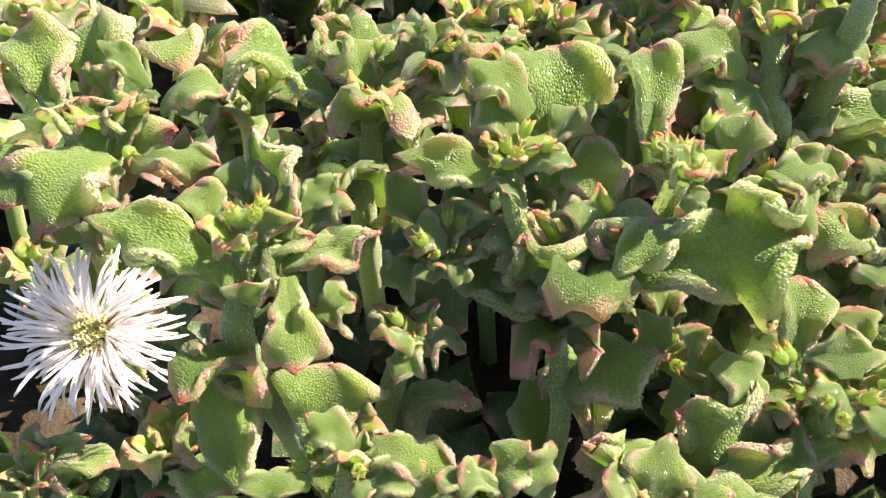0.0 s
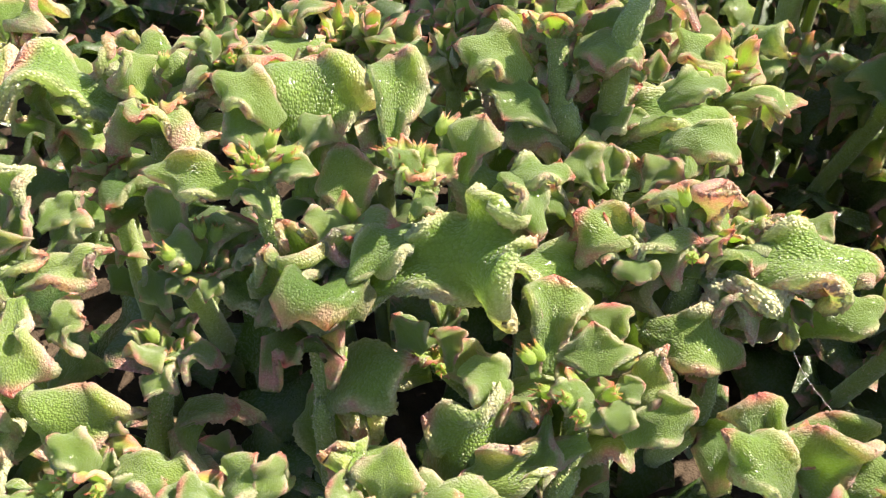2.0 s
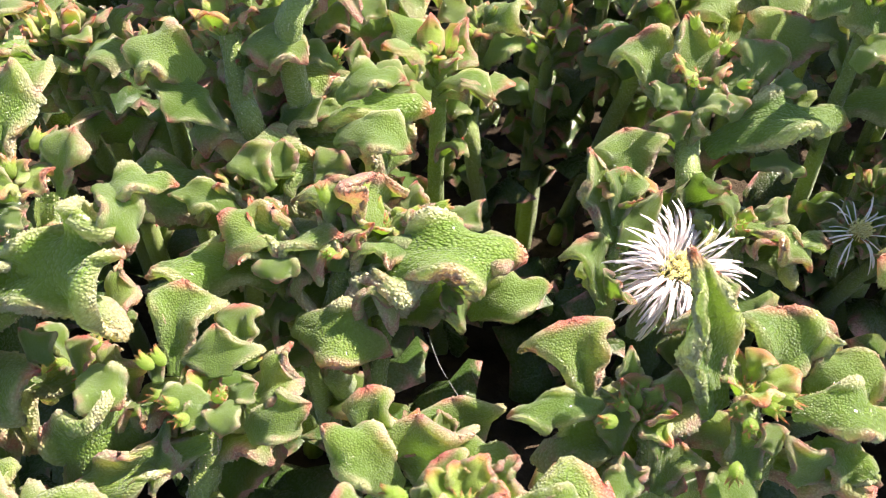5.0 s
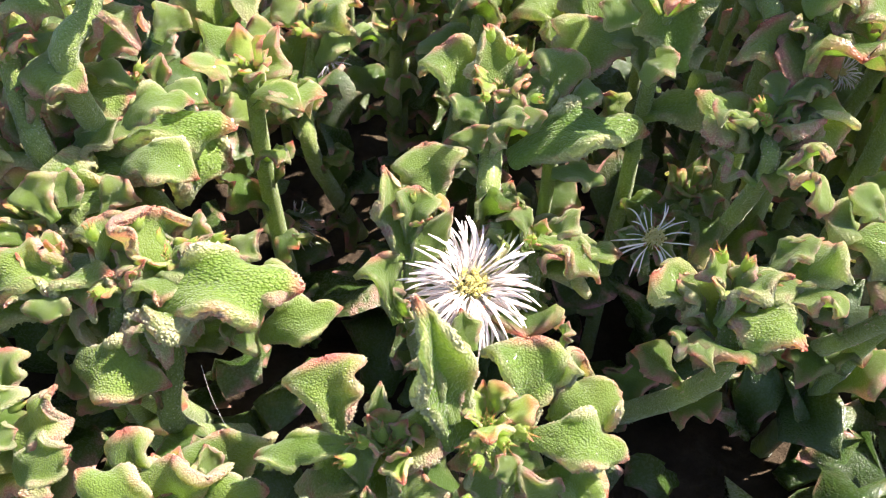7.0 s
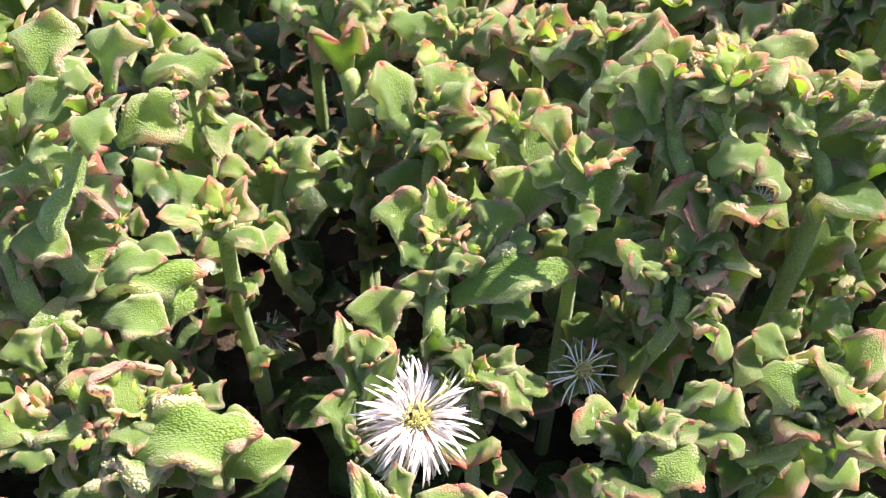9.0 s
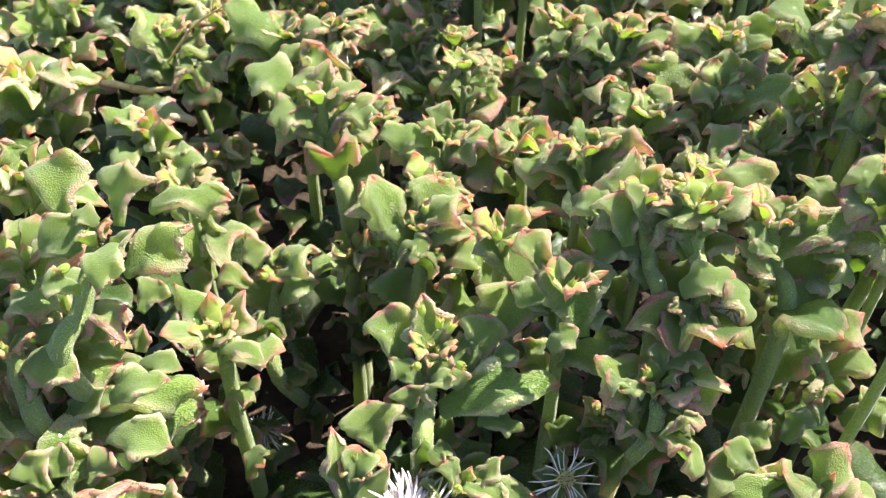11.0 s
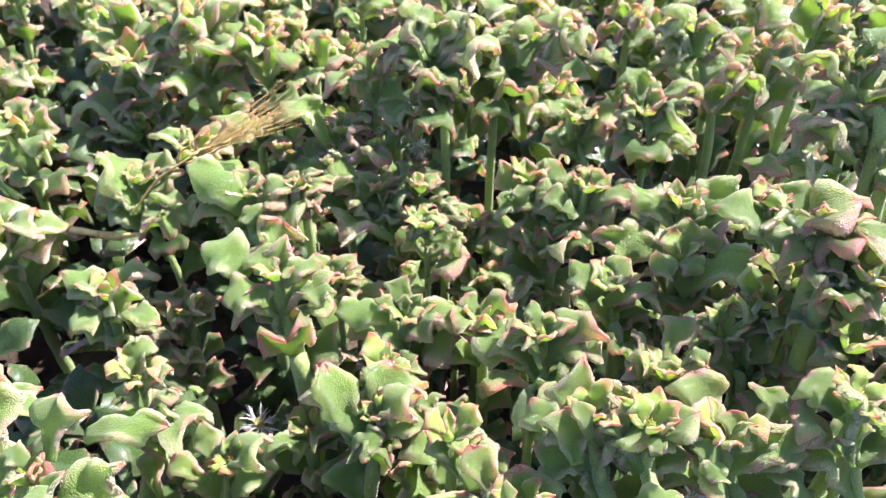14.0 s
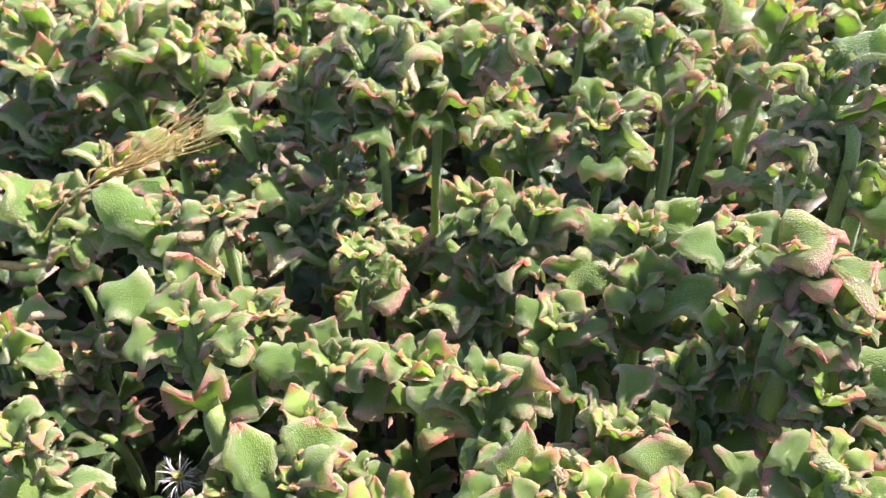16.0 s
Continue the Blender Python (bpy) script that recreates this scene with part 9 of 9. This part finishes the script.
p = plant(0.2770, 0.1537, 0.0)
h = (0.2732, 0.1637, 0.1485)
leaf(p, (0.2712, 0.1548, 0.1380), (0.2719, 0.1681, 0.1517), 0.92, "cup", h, 0, 1)
leaf(p, (0.2729, 0.1565, 0.1401), (0.2803, 0.1610, 0.1467), 0.92, "hook", h, 0, 1)
leaf(p, (0.2718, 0.1539, 0.1369), (0.2680, 0.1573, 0.1434), 0.92, "cup", h, 0, 1)
crown(p, h, 0.0094, 16, 1)
stem(p, [(0.2732, 0.1637, 0.1485), (0.2756, 0.1537, 0.1270), (0.2770, 0.1459, 0.1147), (0.2770, 0.1537, 0.0000)], [0.00108, 0.00134, 0.00159, 0.00185], 1)
whorl(p, h, 0.0108, 23, 1, 2)
whorl(p, (0.2741, 0.1601, 0.1407), 0.0146, 74, 1, 2)
clothe(p, [(0.2732, 0.1637, 0.1485), (0.2756, 0.1537, 0.1270), (0.2770, 0.1459, 0.1147), (0.2770, 0.1537, 0.0000)], 0.0129, 18, 0.25, 0.85, 5)

p = plant(0.2214, 0.1956, 0.0)
h = (0.2214, 0.1878, 0.1251)
leaf(p, (0.2217, 0.1843, 0.1210), (0.2255, 0.1929, 0.1294), 0.92, "cup", h, 0, 1)
leaf(p, (0.2102, 0.1873, 0.1230), (0.2041, 0.1943, 0.1284), 0.92, "cup", h, 0, 1)
leaf(p, (0.2184, 0.1864, 0.1230), (0.2147, 0.1896, 0.1259), 0.92, "cup", h, 0, 1)
crown(p, h, 0.0094, 27, 1)
stem(p, [(0.2214, 0.1878, 0.1251), (0.2214, 0.1909, 0.0751), (0.2214, 0.1956, 0.0000)], [0.00108, 0.00134, 0.00159], 1)
whorl(p, h, 0.0085, 34, 1, 2)
whorl(p, (0.2214, 0.1883, 0.1166), 0.0115, 6, 1, 2)
clothe(p, [(0.2214, 0.1878, 0.1251), (0.2214, 0.1909, 0.0751), (0.2214, 0.1956, 0.0000)], 0.0129, 29, 0.25, 0.85, 5)


def head(x, y, z, size, fine=0, count=8):
    """A shoot that stands by itself, its head at x, y, z."""
    rng = random.Random(int(x * 9973 + y * 7919 + z * 5003))
    foot = (x + rng.uniform(-0.012, 0.012), y + rng.uniform(0.0, 0.02), 0.0)
    p = plant(*foot)
    rosette(p, (x, y, z), size, rng.random(), fine, 0.6, count, foot)
    crown(p, (x, y, z), size * 0.5, rng.random(), fine)
    TAKEN.append((x, y, size))


head(0.1303, 0.3057, 0.1310, 0.0138, 0)
head(0.1264, 0.4552, 0.1291, 0.0197, 0)
head(0.1069, 0.3636, 0.1286, 0.0160, 0)
head(0.1201, 0.3576, 0.1221, 0.0160, 0)
head(0.0986, 0.4616, 0.1336, 0.0242, 0)
head(0.0671, 0.4587, 0.1240, 0.0264, 0)
head(0.0277, 0.4631, 0.1236, 0.0285, 0)
head(0.0206, 0.4769, 0.1422, 0.0264, 0)
head(0.0600, 0.4732, 0.1437, 0.0242, 0)
head(0.1582, 0.3717, 0.1463, 0.0197, 0)
head(0.2029, 0.2891, 0.0940, 0.0192, 0)
head(0.2242, 0.2938, 0.1044, 0.0240, 0)
head(0.1923, 0.2364, 0.1185, 0.0181, 0)
head(0.0807, 0.2901, 0.0852, 0.0174, 0)
head(0.2842, 0.2186, 0.1447, 0.0141, 0)
head(0.2995, 0.1905, 0.1374, 0.0152, 0)
head(0.2746, 0.2145, 0.1371, 0.0130, 0)
head(0.2734, 0.2411, 0.1182, 0.0135, 0)
head(0.3295, 0.3556, 0.1562, 0.0231, 0)
head(0.3534, 0.3647, 0.1734, 0.0231, 0)
head(0.3831, 0.3626, 0.1755, 0.0267, 0)
head(0.1348, 0.2240, 0.0856, 0.0157, 0)
head(0.0582, 0.1509, 0.0963, 0.0161, 0)
head(0.0605, 0.1318, 0.0929, 0.0172, 1)
head(0.0695, 0.1104, 0.0955, 0.0155, 1)
head(0.0569, 0.1679, 0.1295, 0.0184, 0)
head(0.0530, 0.1926, 0.1385, 0.0186, 0)
head(0.2471, 0.1143, 0.0898, 0.0169, 0)
head(0.2063, 0.1545, 0.0765, 0.0119, 0)
head(0.2533, 0.1694, 0.1076, 0.0138, 0)
head(0.0569, 0.2817, 0.1010, 0.0191, 0)
head(0.1012, 0.1674, 0.1049, 0.0155, 0)
head(0.0581, 0.1530, 0.1131, 0.0160, 1)
head(0.0373, 0.1624, 0.1074, 0.0130, 0)
head(0.0179, 0.1690, 0.1098, 0.0153, 0)
head(-0.0019, 0.1688, 0.1095, 0.0133, 0)
head(-0.0356, 0.1367, 0.0905, 0.0124, 1)
head(0.0099, 0.1702, 0.1079, 0.0155, 0)
head(0.0364, 0.1845, 0.1058, 0.0141, 0)
head(-0.0786, 0.1826, 0.0962, 0.0195, 0)
head(-0.1025, 0.1595, 0.1062, 0.0155, 0)
head(-0.0640, 0.1900, 0.0829, 0.0160, 0)
head(-0.0587, 0.0943, 0.0377, 0.0161, 1)
head(-0.1064, 0.1333, 0.0517, 0.0143, 0)
head(-0.0789, 0.0785, 0.0449, 0.0147, 1)
head(0.0673, 0.1326, 0.0823, 0.0112, 1)

# ---- flowers ----
flower((-0.0660, 0.0920, 0.0740), (0.15, -0.75, 0.62), 0.0340, 1)
flower((0.1490, 0.1200, 0.0805), (0.22, -0.42, 0.88), 0.0305, 2, 260)
flower((0.1900, 0.1300, 0.0840), (0.0, -0.5, 0.8), 0.0200, 3, 20, "half-closed ice plant flower with few white petals in shade")


def grass_ear(foot, way, length, seed):
    """A dry bristly ear of grass that lies on the plants: a bent stalk, husks and long fine awns."""
    rng = np.random.default_rng(seed)
    ob = tagged(new("grass_ear"), "dry golden bristly ear of grass caught among the leaves", "grass")
    x = Vector(way).normalized()
    ob.matrix_world = frame_on(Vector(foot), x, Vector((0, -0.4, 1)))

    def under(name, points, radii, mat, ring=5):
        v, q, t, _ = tube(points, radii, ring, 0, seed)
        o = new(name, mesh_of(name, v, q, t, {}, [mat]))
        o.parent = ob
        return o

    r = length
    under("stalk", [(-0.45 * r, 0.05 * r, -0.25 * r), (-0.2 * r, 0.02 * r, -0.06 * r), (0, 0, 0), (0.35 * r, 0.01 * r, 0.03 * r)], [r * 0.009, r * 0.008, r * 0.007, r * 0.003], STRAW, 7)
    for i in range(26):
        f = rng.uniform(0.0, 0.33)
        side = np.array([0, *rng.normal(scale=0.018, size=2)]) * r
        a = np.array([f * r, 0, 0.03 * f * r]) + side * 0.4
        b = a + np.array([0.09 * r, 0, 0]) + side
        under("husk", [a, (a + b) / 2 + side * 0.5, b], [r * 0.004, r * 0.011, r * 0.002], CHAFF)
        for k in range(2):
            end = b + np.array([rng.uniform(0.35, 0.62), rng.uniform(-0.13, 0.13), rng.uniform(-0.05, 0.16)]) * r
            under("awn", [b, (b + end) / 2 + side * 0.8, end], [r * 0.0026, r * 0.0022, r * 0.0010], STRAW, 4)
    return ob


def straw(a, b, thick, seed):
    """A dry straw lying between the shoots, a little bent and split at its end."""
    rng = np.random.default_rng(seed)
    a, b = np.array(a), np.array(b)
    ob = tagged(new("straw"), "dry pale yellow straw lying between the shoots", "straw")
    ob.location = a
    mid = (b - a) * 0.5 + rng.normal(scale=0.0015, size=3)
    v, q, t, _ = tube([np.zeros(3), (b - a) * 0.2, mid, b - a], [thick, thick * 1.1, thick, thick * 0.6], 8, 0, seed)
    for name, me in (("culm", mesh_of("culm", v, q, t, {}, [STRAW])), ("sheath", None)):
        if me is None:
            v, q, t, _ = tube([mid * 0.7, mid, mid * 1.25], [thick * 1.25, thick * 1.35, thick * 1.2], 8, 0, seed + 1)
            me = mesh_of("sheath", v, q, t, {}, [CHAFF])
        o = new(name, me)
        o.parent = ob
    return ob


grass_ear((0.0768, 0.3377, 0.1277), (0.6974, 0.2146, 0.2756), 0.0650, 5)
straw((0.0209, 0.3411, 0.0952), (0.0543, 0.3365, 0.0944), 0.0015, 6)
flower((0.1100, 0.2566, 0.0560), (-0.1, -0.55, 0.8), 0.0180, 7, 30, "open white spiky ice plant flower low in shade")
flower((0.1768, 0.3531, 0.1246), (0.6, -0.6, 0.5), 0.0119, 8, 60, "small half-open pinkish white ice plant flower")
flower((0.2483, 0.1790, 0.0948), (0.1, -0.6, 0.75), 0.0126, 9, 70, "half-open pinkish white ice plant flower")
flower((0.1020, 0.1900, 0.0371), (0.0, -0.5, 0.8), 0.0162, 11, 60, "open white ice plant flower deep in shade")


def thread(points):
    """A single fine thread that a spider hung between the leaves."""
    v, q, t, _ = tube([np.array(a) - points[0] for a in points], [0.000018] * len(points), 5, 0, 1)
    ob = new("spider_thread", mesh_of("spider_thread", v, q, t, {}, [PETAL]))
    ob.location = points[0]
    tagged(ob, "fine glinting spider thread hung between leaves", "thread")


thread([(0.0989, 0.0951, 0.0882), (0.1010, 0.0902, 0.0852), (0.1043, 0.0846, 0.0831)])


# ---- the rest of the bed ----
def bed():
    """Shoots that fill the bed between and beyond the others, spaced as the rest are; the far ones are joined."""
    rng = random.Random(21)
    made, far = 0, []
    for _ in range(5200):
        x, y = rng.uniform(-0.40, 0.90), rng.uniform(0.05, 0.95)
        if abs(x - 0.16) > 0.20 + 0.62 * y:
            continue
        if -0.14 < x < 0.36 and y < 0.32 + 0.12 * max(0, x):
            continue       # the shoots there are set one by one
        size = rng.uniform(0.021, 0.030)
        if any((x - a) ** 2 + (y - b) ** 2 < (0.024 + 0.40 * (size + s)) ** 2 for a, b, s in TAKEN):
            continue
        z = 0.098 + 0.07 * max(0, min(x, 0.3)) + 0.03 * min(1, y) + rng.uniform(-0.03, 0.016) - (0.035 if x > 0.3 and y < 0.4 else 0)
        if made < 110 and y < 0.52:
            head(x, y, z, size, 0, 8)
            made += 1
        else:
            foot = (x + rng.uniform(-0.01, 0.01), y + rng.uniform(0.0, 0.02), 0.0)
            rosette(far, (x, y, z), size, rng.random(), 0, 0.6, 10, foot)
            crown(far, (x, y, z), size * 0.5, rng.random(), 0)
            TAKEN.append((x, y, size))
    parts, quads, tris, attrs, off = [], [], [], {"edge": [], "tip": [], "bead": []}, 0
    slots, slot = [LEAF, YOUNG, BUD, STEM, SHADED_ELDER], []
    skins = [LEAVES_SKIN, SPROUTS_SKIN, SPROUTS_SKIN, STEM, SHADED_ELDERS_SKIN]
    for me, m in far:
        k = len(me.vertices)
        co, m = np.empty(k * 3, np.float32), np.array(m)
        me.vertices.foreach_get("co", co)
        parts.append(co.reshape(-1, 3) @ m[:3, :3].T + m[:3, 3])
        loops = np.empty(len(me.loops), np.int32)
        me.loops.foreach_get("vertex_index", loops)
        total = np.empty(len(me.polygons), np.int32)
        me.polygons.foreach_get("loop_total", total)
        n4 = int((total == 4).sum())
        quads.append(loops[: n4 * 4].reshape(-1, 4) + off)
        tris.append(loops[n4 * 4:].reshape(-1, 3) + off)
        slot.append((n4, len(total) - n4, slots.index(me.materials[0])))
        for key in attrs:
            v = np.empty(k, np.float32)
            me.attributes[key].data.foreach_get("value", v)
            attrs[key].append(v)
        off += k
    me = mesh_of("far_shoots", np.concatenate(parts), np.concatenate(quads), np.concatenate(tris), {k: np.concatenate(v) for k, v in attrs.items()}, skins)
    index = np.concatenate([np.full(a, i) for a, _, i in slot] + [np.full(b, i) for _, b, i in slot]).astype(np.int32)
    me.polygons.foreach_set("material_index", index)
    tagged(new("far_shoots", me), "crowded frosted green ice plant shoots farther off", "plants", kind="stuff")


bed()


def undergrowth():
    """Low leaves between the stems, too many to count, coloured dark to stand for the shade there."""
    rng = np.random.default_rng(9)
    parts, quads, edges, off = [], [], [], 0
    for n in range(3000):
        x, y = rng.uniform(-0.30, 0.70), rng.uniform(0.03, 0.75)
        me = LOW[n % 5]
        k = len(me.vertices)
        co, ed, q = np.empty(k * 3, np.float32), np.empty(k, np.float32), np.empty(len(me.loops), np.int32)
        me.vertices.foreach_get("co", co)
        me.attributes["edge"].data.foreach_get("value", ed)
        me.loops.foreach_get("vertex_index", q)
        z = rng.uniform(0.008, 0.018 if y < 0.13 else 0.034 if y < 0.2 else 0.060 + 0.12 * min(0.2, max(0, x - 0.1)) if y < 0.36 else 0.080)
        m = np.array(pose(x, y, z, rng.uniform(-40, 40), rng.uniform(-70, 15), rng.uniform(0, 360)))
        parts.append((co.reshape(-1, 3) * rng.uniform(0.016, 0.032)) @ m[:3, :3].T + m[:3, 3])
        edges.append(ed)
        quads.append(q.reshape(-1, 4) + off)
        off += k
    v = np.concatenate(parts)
    ob = new("undergrowth", mesh_of("undergrowth", v, np.concatenate(quads), [], {"edge": np.concatenate(edges), "tip": np.zeros(len(v)), "bead": np.zeros(len(v))}, [SHADED_LOW]))
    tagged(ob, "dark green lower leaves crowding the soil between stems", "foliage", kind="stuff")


undergrowth()
